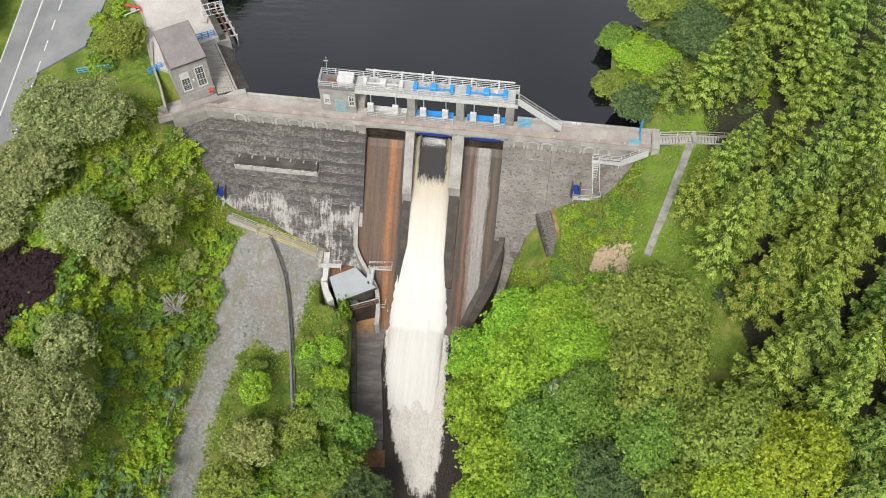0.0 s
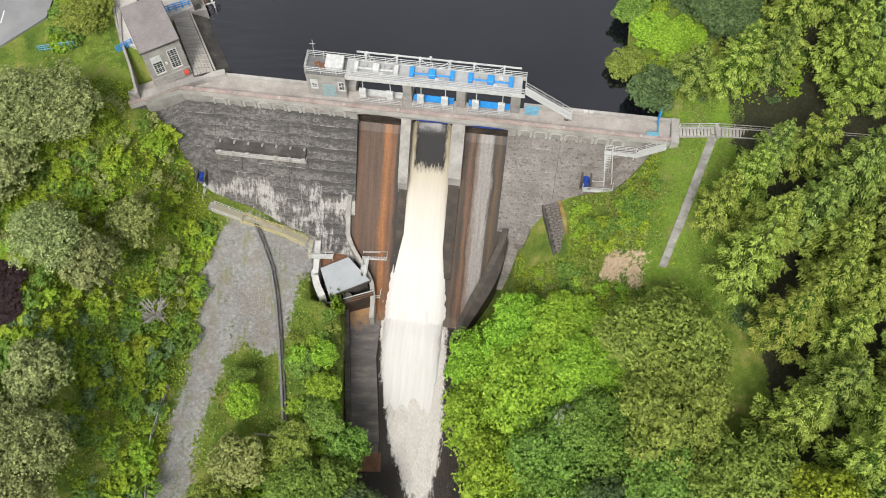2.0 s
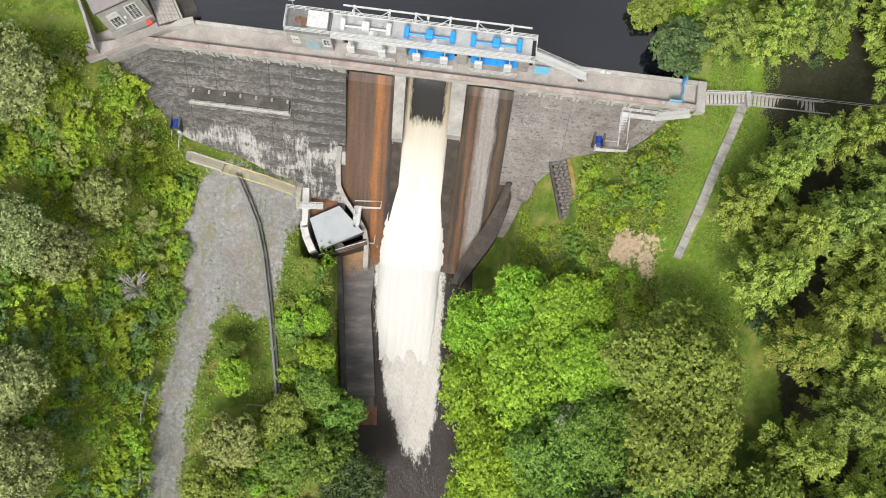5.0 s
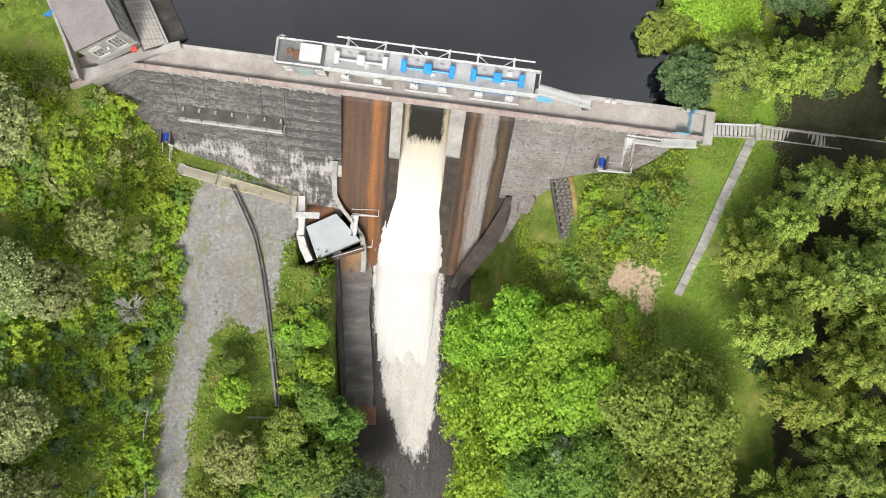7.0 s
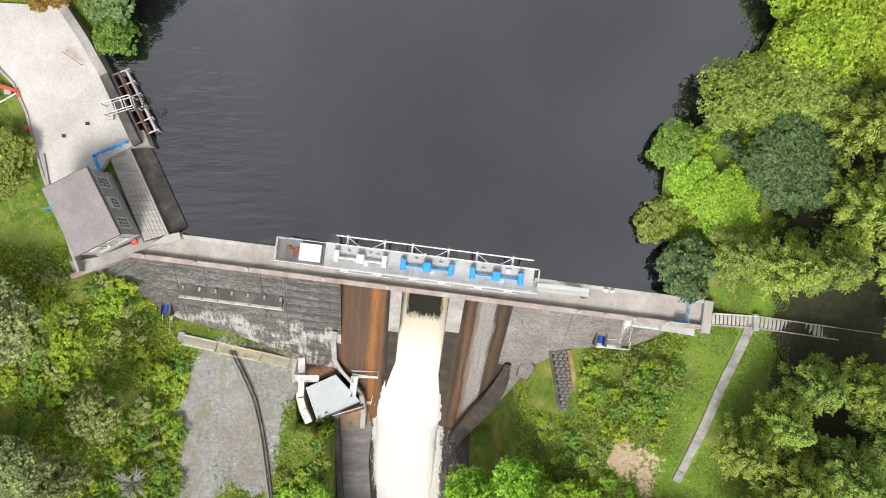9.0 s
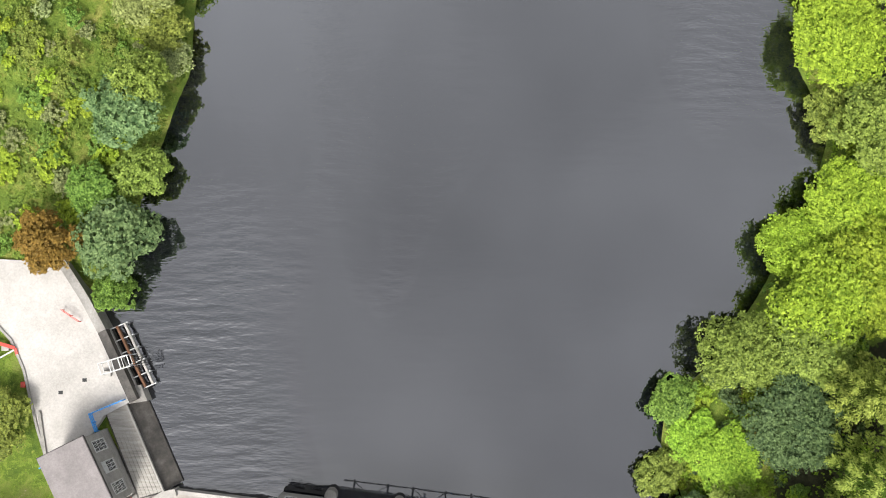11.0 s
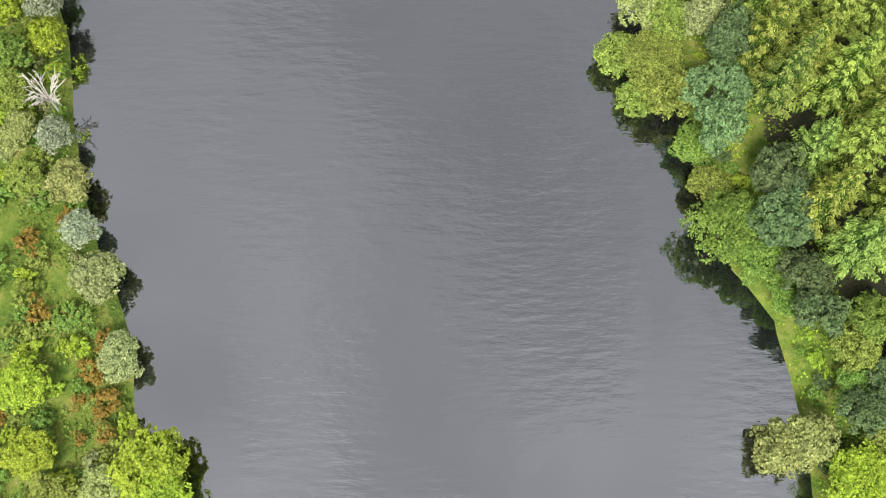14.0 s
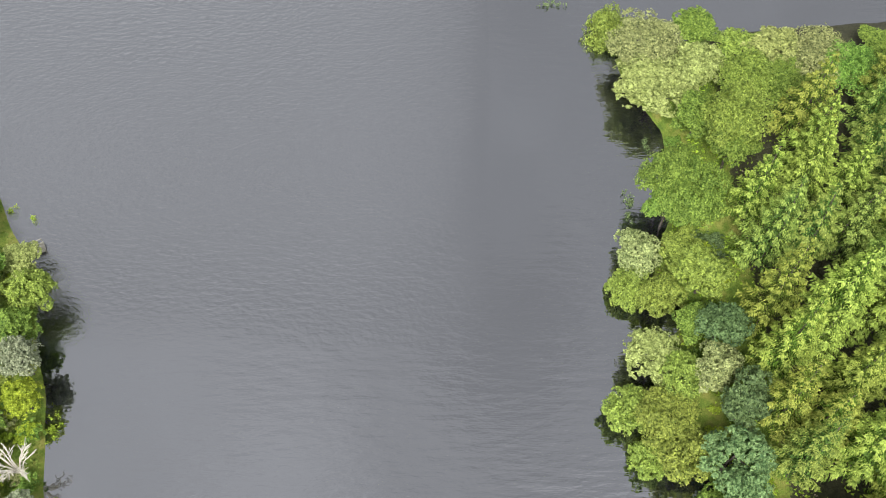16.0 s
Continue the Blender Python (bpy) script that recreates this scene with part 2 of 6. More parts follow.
def foam_mat():
    """Falling water: a dark glassy lip, cream then white as it takes in air, broken at the edges."""
    m, nt, p = nodes_of("spill_water")
    sep = nt.nodes.new("ShaderNodeSeparateXYZ")
    nt.links.new(mapped(nt), sep.inputs[0])
    tear = noise_node(nt, mapped(nt, (4.5, 0.9, 0.5)), 1.0, 7, 0.75)
    edge = calc(nt, "MULTIPLY", calc(nt, "SUBTRACT", calc(nt, "ABSOLUTE", calc(nt, "SUBTRACT", sep.outputs[0], 0.15)), 1.75), 2.2)
    start = calc(nt, "SUBTRACT", -2.7, sep.outputs[1])
    f = calc(nt, "ADD", calc(nt, "MULTIPLY", calc(nt, "MAXIMUM", start, edge), 0.8), calc(nt, "SUBTRACT", calc(nt, "MULTIPLY", tear, 2.4), 1.25))
    f = calc(nt, "MULTIPLY", f, 1.6, True)
    white = ramp(nt, calc(nt, "DIVIDE", calc(nt, "SUBTRACT", 0.0, sep.outputs[1]), 14.0, True), [(0.1, (0.4042, 0.3526, 0.2494)), (0.45, (0.58, 0.535, 0.465)), (0.9, (0.65, 0.636, 0.612))])
    lines = noise_node(nt, mapped(nt, (2.5, 0.12, 0.12)), 1.0, 5, 0.6)
    white = mix(nt, 0.13, white, ramp(nt, lines, [(0.35, (0.3, 0.29, 0.26)), (0.65, (1, 1, 1))]), "MULTIPLY")
    nt.links.new(mix(nt, f, (0.02, 0.018, 0.016), white), p.inputs["Base Color"])
    nt.links.new(calc(nt, "ADD", 0.08, calc(nt, "MULTIPLY", f, 0.7)), p.inputs["Roughness"])
    bumped(nt, p, calc(nt, "ADD", lines, tear), 0.35, 0.15)
    return m


def river_mat():
    """The tail water: dark brown, ridged by the current, with foam thinning downstream."""
    m, nt, p = nodes_of("river_water")
    at = nt.nodes.new("ShaderNodeAttribute")
    at.attribute_name = "foam"
    n1, n2 = noise_node(nt, mapped(nt, (1.0, 0.42, 1)), 1.1, 8, 0.75), noise_node(nt, mapped(nt, (1.0, 0.5, 1)), 4.5, 6, 0.7)
    f = calc(nt, "ADD", at.outputs["Fac"], calc(nt, "MULTIPLY", calc(nt, "SUBTRACT", calc(nt, "ADD", n1, calc(nt, "MULTIPLY", n2, 0.5)), 0.75), 2.2))
    f = calc(nt, "MULTIPLY", calc(nt, "SUBTRACT", f, 0.35), 2.4, True)
    white = ramp(nt, n2, [(0.3, (0.49, 0.45, 0.39)), (0.7, (0.67, 0.655, 0.63))])
    nt.links.new(mix(nt, f, (0.035, 0.028, 0.024), white), p.inputs["Base Color"])
    nt.links.new(calc(nt, "ADD", 0.12, calc(nt, "MULTIPLY", f, 0.7)), p.inputs["Roughness"])
    bumped(nt, p, calc(nt, "ADD", n1, n2), 0.6, 0.25)
    return m


def ground_mat():
    """One sheet of ground: grass and weeds, gravel, bare sand and litter under trees, by painted zones."""
    m, nt, p = nodes_of("ground")
    v = mapped(nt)
    a, b, c = noise_node(nt, v, 0.35, 6, 0.7), noise_node(nt, v, 2.2, 6, 0.75), noise_node(nt, v, 11.0, 5, 0.75)
    grass = ramp(nt, a, [(0.3, (0.05, 0.11, 0.010)), (0.5, (0.15, 0.22, 0.025)), (0.68, (0.31, 0.30, 0.075))])
    grass = mix(nt, 0.6, grass, ramp(nt, c, [(0.3, (0.2, 0.2, 0.2)), (0.7, (0.8, 0.8, 0.8))]), "OVERLAY")
    lawn = ramp(nt, b, [(0.3, (0.10, 0.20, 0.015)), (0.52, (0.18, 0.30, 0.025)), (0.72, (0.32, 0.35, 0.07))])
    lawn = mix(nt, ramp(nt, a, [(0.48, (0, 0, 0)), (0.66, (0.6, 0.6, 0.6))]), lawn, (0.27, 0.245, 0.09))
    lawn = mix(nt, 0.6, lawn, ramp(nt, c, [(0.3, (0.2, 0.2, 0.2)), (0.7, (0.8, 0.8, 0.8))]), "OVERLAY")
    gravel = ramp(nt, b, [(0.3, (0.20, 0.20, 0.19)), (0.5, (0.33, 0.325, 0.315)), (0.72, (0.48, 0.47, 0.45))])
    gravel = mix(nt, 0.5, gravel, ramp(nt, c, [(0.35, (0.15, 0.15, 0.15)), (0.65, (0.85, 0.85, 0.85))]), "OVERLAY")
    gravel = mix(nt, ramp(nt, a, [(0.46, (0, 0, 0)), (0.62, (0.55, 0.55, 0.55))]), gravel, (0.25, 0.215, 0.165))
    gravel = mix(nt, ramp(nt, noise_node(nt, mapped(nt, (0.5, 0.16, 1)), 1.0, 6, 0.7), [(0.55, (0, 0, 0)), (0.67, (0.7, 0.7, 0.7))]), gravel, grass)
    sand = ramp(nt, b, [(0.3, (0.432, 0.2916, 0.1728)), (0.7, (0.7344, 0.5832, 0.4104))])
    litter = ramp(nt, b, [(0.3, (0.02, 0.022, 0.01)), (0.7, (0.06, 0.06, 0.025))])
    col = grass
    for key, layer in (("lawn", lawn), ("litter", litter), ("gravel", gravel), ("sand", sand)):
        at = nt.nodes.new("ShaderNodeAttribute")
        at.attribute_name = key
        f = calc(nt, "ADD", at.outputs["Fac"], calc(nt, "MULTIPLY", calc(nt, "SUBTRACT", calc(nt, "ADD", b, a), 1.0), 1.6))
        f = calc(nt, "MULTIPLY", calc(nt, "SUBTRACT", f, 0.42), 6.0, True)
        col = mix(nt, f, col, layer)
    nt.links.new(col, p.inputs["Base Color"])
    p.inputs["Roughness"].default_value = 0.95
    bumped(nt, p, calc(nt, "ADD", b, c), 0.8, 0.2)
    return m


def apron_mat():
    """Dark wet slab with drifts of silt across it and an orange deposit at its upstream end."""
    m, nt, p = nodes_of("silted_apron")
    v = mapped(nt)
    sep = nt.nodes.new("ShaderNodeSeparateXYZ")
    nt.links.new(v, sep.inputs[0])
    drift, grain = noise_node(nt, mapped(nt, (0.25, 0.8, 1)), 1.0, 5, 0.6), noise_node(nt, v, 5.0, 5, 0.7)
    col = ramp(nt, drift, [(0.32, (0.075, 0.068, 0.066)), (0.52, (0.12, 0.108, 0.104)), (0.68, (0.22, 0.19, 0.165))])
    ochre = calc(nt, "ADD", calc(nt, "DIVIDE", calc(nt, "SUBTRACT", sep.outputs[1], 62.5), 3.0), calc(nt, "SUBTRACT", calc(nt, "MULTIPLY", noise_node(nt, v, 0.6, 5, 0.65), 3.0), 2.0), True)
    col = mix(nt, ochre, col, (0.36, 0.21, 0.10))
    col = mix(nt, 0.4, col, ramp(nt, grain, [(0.25, (0.25, 0.25, 0.25)), (0.75, (0.8, 0.8, 0.8))]), "OVERLAY")
    nt.links.new(col, p.inputs["Base Color"])
    p.inputs["Roughness"].default_value = 0.55
    bumped(nt, p, grain, 0.3, 0.05)
    return m


CONCRETE = rough_mat("weathered_concrete", (0.2001, 0.1897, 0.174), (0.2958, 0.2801, 0.261), (0.3828, 0.3654, 0.3437), 0.5, 6.0)
LIMEWASH = rough_mat("limewashed_concrete", (0.42, 0.41, 0.39), (0.55, 0.54, 0.52), (0.64, 0.63, 0.61), 0.8, 7.0)
PALE = rough_mat("pale_concrete", (0.2784, 0.2653, 0.2436), (0.3915, 0.3741, 0.348), (0.4872, 0.4698, 0.4394), 0.35, 7.0)
COPING = rough_mat("pinkish_coping", (0.2436, 0.1914, 0.1696), (0.3393, 0.2697, 0.2436), (0.4176, 0.3654, 0.335), 0.7, 8.0)
WETWALL = rough_mat("brown_wet_wall", (0.016, 0.012, 0.009), (0.036, 0.027, 0.020), (0.075, 0.055, 0.04), 0.7, 5.0, 0.6)
DARKCON = rough_mat("wet_dark_concrete", (0.035, 0.0329, 0.0308), (0.07, 0.063, 0.056), (0.133, 0.1225, 0.112), 0.6, 5.0, 0.7)
FACE = dam_face_mat()
CHUTE_L = chute_mat("brown_chute", (0.075, 0.043, 0.027), [(-8.9, 0.5, (0.11, 0.055, 0.028)), (-5.5, 0.75, (0.25, 0.10, 0.03)), (-4.6, 0.4, (0.15, 0.065, 0.025)), (-3.8, 0.6, (0.024, 0.019, 0.016))])
CHUTE_R = chute_mat("streaked_chute", (0.036, 0.026, 0.019), [(4.4, 0.5, (0.075, 0.045, 0.024)), (5.5, 0.5, (0.13, 0.062, 0.03)), (6.35, 0.4, (0.16, 0.11, 0.08)), (7.4, 1.05, (0.235, 0.215, 0.2)), (9.0, 0.45, (0.085, 0.05, 0.022))])
CHUTE_M = chute_mat("wet_chute", (0.05, 0.045, 0.04), [])
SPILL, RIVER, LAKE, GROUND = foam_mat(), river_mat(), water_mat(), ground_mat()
RAILW = plain("white_paint", (0.56, 0.565, 0.555), 0.45)
DULLPIPE = plain("dull_pipe", (0.20, 0.20, 0.195), 0.6)
GALV = plain("galvanised_steel", (0.58, 0.59, 0.58), 0.5, 0.15)
DECK = rough_mat("grey_deck", (0.30, 0.305, 0.305), (0.38, 0.385, 0.385), (0.45, 0.455, 0.455), 0.6, 7.0, 0.6)
BLUE = plain("bright_blue_paint", (0.03, 0.28, 0.72), 0.4)
NAVY = plain("deep_blue_paint", (0.015, 0.05, 0.30), 0.4)
PALEBLUE = plain("pale_blue_paint", (0.16, 0.42, 0.58), 0.5)
RENDER = rough_mat("grey_roughcast", (0.24, 0.23, 0.215), (0.32, 0.305, 0.285), (0.38, 0.365, 0.345), 0.8, 12.0)
ROOF = rough_mat("flat_roof_felt", (0.17, 0.152, 0.15), (0.22, 0.198, 0.196), (0.27, 0.245, 0.24), 0.35, 6.0, 0.75)
GLASS = plain("dark_window_glass", (0.04, 0.045, 0.05), 0.08)
BLACK = plain("black_steel", (0.02, 0.02, 0.02), 0.5)
RED = plain("red_plastic", (0.55, 0.07, 0.05), 0.5)
RUST = rough_mat("rusty_brown", (0.10, 0.05, 0.03), (0.18, 0.09, 0.05), (0.26, 0.14, 0.08), 1.0, 8.0)
SLATEROOF = plain("blue_grey_sheet", (0.375, 0.40, 0.42), 0.45, wear=0.10, scale=0.8)
YELLOW = plain("faded_yellow_paint", (0.58, 0.50, 0.20), 0.6)
TIMBER = rough_mat("grey_planks", (0.22, 0.205, 0.185), (0.34, 0.32, 0.29), (0.43, 0.41, 0.38), 0.8, 9.0, 0.85, 0.0, 0.3, (0.5, 4, 1))
ASPHALT = rough_mat("road_asphalt", (0.17, 0.175, 0.18), (0.22, 0.225, 0.23), (0.27, 0.275, 0.28), 0.15, 10.0, 0.85)
PAINT = plain("road_paint", (0.7, 0.7, 0.68), 0.6)
STONE = rough_mat("pitched_stone", (0.085, 0.072, 0.062), (0.16, 0.14, 0.128), (0.27, 0.25, 0.235), 1.5, 6.0)
APRON = apron_mat()
BARK = rough_mat("bark", (0.05, 0.04, 0.03), (0.09, 0.075, 0.06), (0.14, 0.12, 0.10), 3.0, 12.0, 0.9, 0.0, 0.5, (1, 1, 0.2))
DEADWOOD = rough_mat("bleached_wood", (0.36, 0.34, 0.28), (0.50, 0.47, 0.40), (0.62, 0.60, 0.52), 3.0, 12.0)
LEAF = {
    "bright": leaf_mat("bright_leaves", (0.085, 0.20, 0.018), (0.50, 0.74, 0.085)),
    "lime": leaf_mat("lime_leaves", (0.105, 0.185, 0.016), (0.54, 0.68, 0.075)),
    "mid": leaf_mat("green_leaves", (0.042, 0.098, 0.016), (0.33, 0.49, 0.095)),
    "olive": leaf_mat("olive_leaves", (0.062, 0.100, 0.018), (0.42, 0.51, 0.105)),
    "grey": leaf_mat("grey_green_leaves", (0.06, 0.09, 0.030), (0.52, 0.58, 0.24)),
    "teal": leaf_mat("sea_green_leaves", (0.048, 0.100, 0.036), (0.30, 0.42, 0.17)),
    "sallow": leaf_mat("pale_sallow_leaves", (0.10, 0.125, 0.032), (0.52, 0.57, 0.20)),
    "dark": leaf_mat("blue_green_leaves", (0.026, 0.056, 0.022), (0.22, 0.31, 0.12)),
    "silver": leaf_mat("silver_leaves", (0.09, 0.13, 0.07), (0.52, 0.58, 0.38)),
    "brown": leaf_mat("turning_leaves", (0.12, 0.09, 0.016), (0.48, 0.34, 0.07)),
    "purple": leaf_mat("copper_leaves", (0.014, 0.008, 0.010), (0.06, 0.036, 0.038), 0.2),
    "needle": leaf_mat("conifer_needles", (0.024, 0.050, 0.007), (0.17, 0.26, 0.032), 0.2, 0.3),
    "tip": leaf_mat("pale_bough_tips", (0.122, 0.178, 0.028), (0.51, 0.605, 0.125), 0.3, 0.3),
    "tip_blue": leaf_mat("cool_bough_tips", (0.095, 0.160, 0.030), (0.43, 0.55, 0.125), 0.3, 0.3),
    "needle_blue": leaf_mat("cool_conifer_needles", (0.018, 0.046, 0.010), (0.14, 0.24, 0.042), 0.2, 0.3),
}


# ---- building helpers ----
def mesh_of(name, bm, mat):
    me = bpy.data.meshes.new(name)
    bmesh.ops.recalc_face_normals(bm, faces=bm.faces)
    bm.to_mesh(me)
    bm.free()
    me.materials.append(mat)
    return me


def part(name, bm, mat, parent, label=""):
    ob = new(name, mesh_of(name, bm, mat))
    ob.parent = parent
    return tagged(ob, label)


def thing(name, m, label, category, group="", kind=""):
    ob = new(name)
    ob.empty_display_size = 0.2
    ob.matrix_world = m
    return tagged(ob, label, category, group, kind)


def solo(name, bm, mat, m, label, category, group="", kind=""):
    ob = new(name, mesh_of(name, bm, mat))
    ob.matrix_world = m
    return tagged(ob, label, category, group, kind)


def prism(bm, pts, z0, z1):
    """A standing prism over a plan outline; z1 may be one height or one a corner."""
    tops = z1 if isinstance(z1, (list, tuple)) else [z1] * len(pts)
    lo, hi = [bm.verts.new((x, y, z0)) for x, y in pts], [bm.verts.new((x, y, z)) for (x, y), z in zip(pts, tops)]
    n = len(pts)
    bm.faces.new(lo[::-1]), bm.faces.new(hi)
    for i in range(n):
        bm.faces.new((lo[i], lo[(i + 1) % n], hi[(i + 1) % n], hi[i]))
    return bm


def box(bm, x0, x1, y0, y1, z0, z1, bevel=0.0):
    if not bevel:
        return prism(bm, [(x0, y0), (x1, y0), (x1, y1), (x0, y1)], z0, z1)
    vs = bmesh.ops.create_cube(bm, size=1)["verts"]
    for v in vs:
        v.co = ((x0 + x1) / 2 + v.co.x * (x1 - x0), (y0 + y1) / 2 + v.co.y * (y1 - y0), (z0 + z1) / 2 + v.co.z * (z1 - z0))
    es = list({e for v in vs for e in v.link_edges})
    bmesh.ops.bevel(bm, geom=es, offset=bevel, segments=1, affect="EDGES")
    return bm


def beam(bm, a, b, w, h=None, n=4):
    """A bar from a to b: square (w by h) or, with n sides, round."""
    a, b = Vector(a), Vector(b)
    d = (b - a).normalized()
    side = d.cross(Vector((0, 0, 1)))
    side = side.normalized() if side.length > 1e-3 else Vector((1, 0, 0))
    up = side.cross(d)
    h = h or w
    rings = []
    for p in (a, b):
        if n == 4:
            ring = [p + side * sx * w / 2 + up * sy * h / 2 for sx, sy in ((-1, -1), (1, -1), (1, 1), (-1, 1))]
        else:
            ring = [p + side * math.cos(k * math.tau / n) * w / 2 + up * math.sin(k * math.tau / n) * h / 2 for k in range(n)]
        rings.append([bm.verts.new(q) for q in ring])
    bm.faces.new(rings[0][::-1]), bm.faces.new(rings[1])
    for i in range(n):
        bm.faces.new((rings[0][i], rings[0][(i + 1) % n], rings[1][(i + 1) % n], rings[1][i]))
    return bm


def nb():
    return bmesh.new()


def railing(parent, pts, height=1.1, step=1.6, mat=None, rails=3, r=0.05, mesh=False, closed=False):
    """Posts and rails along a line of 3D points, each a part of its parent."""
    pts = [Vector(p) for p in pts]
    if closed:
        pts.append(pts[0])
    for a, b in zip(pts, pts[1:]):
        n = max(1, round((b - a).length / step))
        for i in range(n + 1):
            q = a.lerp(b, i / n)
            part("post", beam(nb(), q, q + Vector((0, 0, height)), r * 1.3), mat or RAILW, parent)
        for k in range(rails):
            z = Vector((0, 0, height * (k + 1) / rails))
            part("rail", beam(nb(), a + z, b + z, r), mat or RAILW, parent)


# ---- the dam's own axes: u along the crest, v upstream ----
DAM = pose(-1.45, 83.45, 0, 0, 0, -6.9)
COS, SIN = math.cos(radians(6.9)), math.sin(radians(6.9))
WATER_Z, RIVER_Z = 16.8, -7.6


def dam_uv(x, y):
    dx, dy = x + 1.45, y - 83.45
    return dx * COS - dy * SIN, dx * SIN + dy * COS


# ---- land ----
SHORE_L = [(86, -28), (92, -29.6), (98, -32.2), (104, -35.4), (108, -37.2), (110.5, -36), (113, -34), (121, -32), (127, -30), (134, -27.5), (144, -26.5), (149, -28), (154, -32.5), (163, -34), (170, -37.5), (184, -42.5), (200, -45.5), (217, -50.5), (228, -57), (245, -75), (300, -140)]
SHORE_R = [(84, 24.5), (91, 23.5), (99, 25), (103, 30), (112, 36), (120, 41), (129, 43), (135, 40), (141, 40), (148, 40.5), (157, 39.5), (165, 38.5), (171, 34), (182, 33), (190, 31), (196, 25), (204, 26), (210, 31), (215, 27), (225, 31), (238, 31), (246, 27), (251, 26), (254, 36), (257, 70), (261, 160)]


def shore(y, table):
    return np.interp(y, [p[0] for p in table], [p[1] for p in table])


def bumps(x, y, size, seed):
    """Smooth rolling noise from a few sine waves."""
    r = np.random.RandomState(seed)
    out = 0
    for _ in range(7):
        a, f, ph = r.uniform(0, math.tau), r.uniform(0.6, 1.7) / size, r.uniform(0, math.tau)
        out = out + np.sin((x * math.cos(a) + y * math.sin(a)) * f * math.tau + ph)
    return out / 4


def land(x, y):
    """The height of the ground."""
    x, y = np.asarray(x, float), np.asarray(y, float)
    u, v = dam_uv(x, y)
    # valley below the dam: gravel flat on one side, river, steep bank on the other
    low = np.interp(x, [-75, -62, -54, -48, -41, -36, -33, -31, -24, -19, -16, -14.0, -12.9, 3, 7, 9.6, 12.5, 16, 20.5, 24.5, 29, 45, 80],
                    [20, 19, 18.6, 16.5, 11.2, 6.6, 3.6, 2.4, 1.5, 0.7, -0.1, -0.6, -8.4, -8.6, -5.6, -0.5, 4.6, 9.0, 13.8, 17.0, 18.5, 19.5, 22])
    near = np.interp(x, [-75, -62, -54, -47, -41, -38, -36, -34, -31, -24, -19, -16, -14.0, -12.9, 5, 8.6, 10.4, 12, 14.5, 18, 22, 24.5, 27.5, 31, 45, 80],
                     [20, 19, 18.9, 18.4, 17.2, 14.5, 10.5, 7.0, 4.4, 2.6, 0.8, -0.2, -1.5, -8.4, -8.6, -6.0, 2.6, 5.2, 7.6, 8.8, 9.4, 12.6, 16.6, 18.2, 20, 22])
    k = np.clip((y - 66) / 12, 0, 1)
    z = low * (1 - k) + near * k
    pit = (u > -14.2) & (u < -4) & (v > -19.6) & (v < -10.6)
    z = np.where(pit, np.minimum(z, -6.5), z)
    bend = np.clip((44 - y) / 12, 0, 1) * np.clip((x - 2) / 4, 0, 1) * np.clip((13 - x) / 5, 0, 1)
    z = np.where(bend > 0, np.minimum(z, z * (1 - bend) + -8.4 * bend), z)
    # the reservoir and its banks
    d = np.minimum(x - shore(y, SHORE_L), shore(y, SHORE_R) - x)
    d = np.where(y > 257, np.maximum(d, (y - 257) * 0.7), d)
    d = np.where(y > 380, (430 - y) * 0.7, d)
    bank = np.interp(d, [-400, -60, -25, -10, -2, 0, 1.5, 6, 40], [70, 26, 20.5, 19.2, 18.0, 16.9, 15.8, 12, 5])
    up = np.clip((v - 1.0) / 2.5, 0, 1)
    inside = (x > -33) & (x < 23.5)
    up = np.where(inside, up, np.clip((y - 80) / 14, 0, 1))
    z = z * (1 - up) + bank * up
    # level yard beside the house
    yard = np.clip(1.6 - np.maximum(np.abs(x + 39.5) - 5.0, np.abs(y - 100) - 12) / 2.5, 0, 1) * (d < 0.5)
    z = z * (1 - yard) + np.minimum(z, 18.9) * yard
    flat = np.clip(1.5 - (np.maximum(np.abs(x + 56.5) - 8.0, np.abs(y - 90) - 38)) / 4, 0, 1)
    z = z * (1 - flat) + 18.95 * flat
    wild = np.clip(np.abs(x) - 70, 0, 300) / 40 + np.clip(20 - y, 0, 400) / 60
    return z + bumps(x, y, 9, 3) * 0.22 + bumps(x, y, 90, 5) * np.minimum(wild, 8)


def box_mask(x, y, pts, soft=1.2):
    """1 inside a closed outline of plan points, fading over soft metres outside."""
    inside, best = np.zeros(x.shape, bool), np.full(x.shape, 1e9)
    n = len(pts)
    for i in range(n):
        (ax, ay), (bx, by) = pts[i], pts[(i + 1) % n]
        cross = ((ay > y) != (by > y)) & (x < (bx - ax) * (y - ay) / (by - ay + 1e-9) + ax)
        inside ^= cross
        t = np.clip(((x - ax) * (bx - ax) + (y - ay) * (by - ay)) / ((bx - ax) ** 2 + (by - ay) ** 2), 0, 1)
        best = np.minimum(best, np.hypot(x - ax - t * (bx - ax), y - ay - t * (by - ay)))
    return np.where(inside, 1.0, np.clip(1 - best / soft, 0, 1))


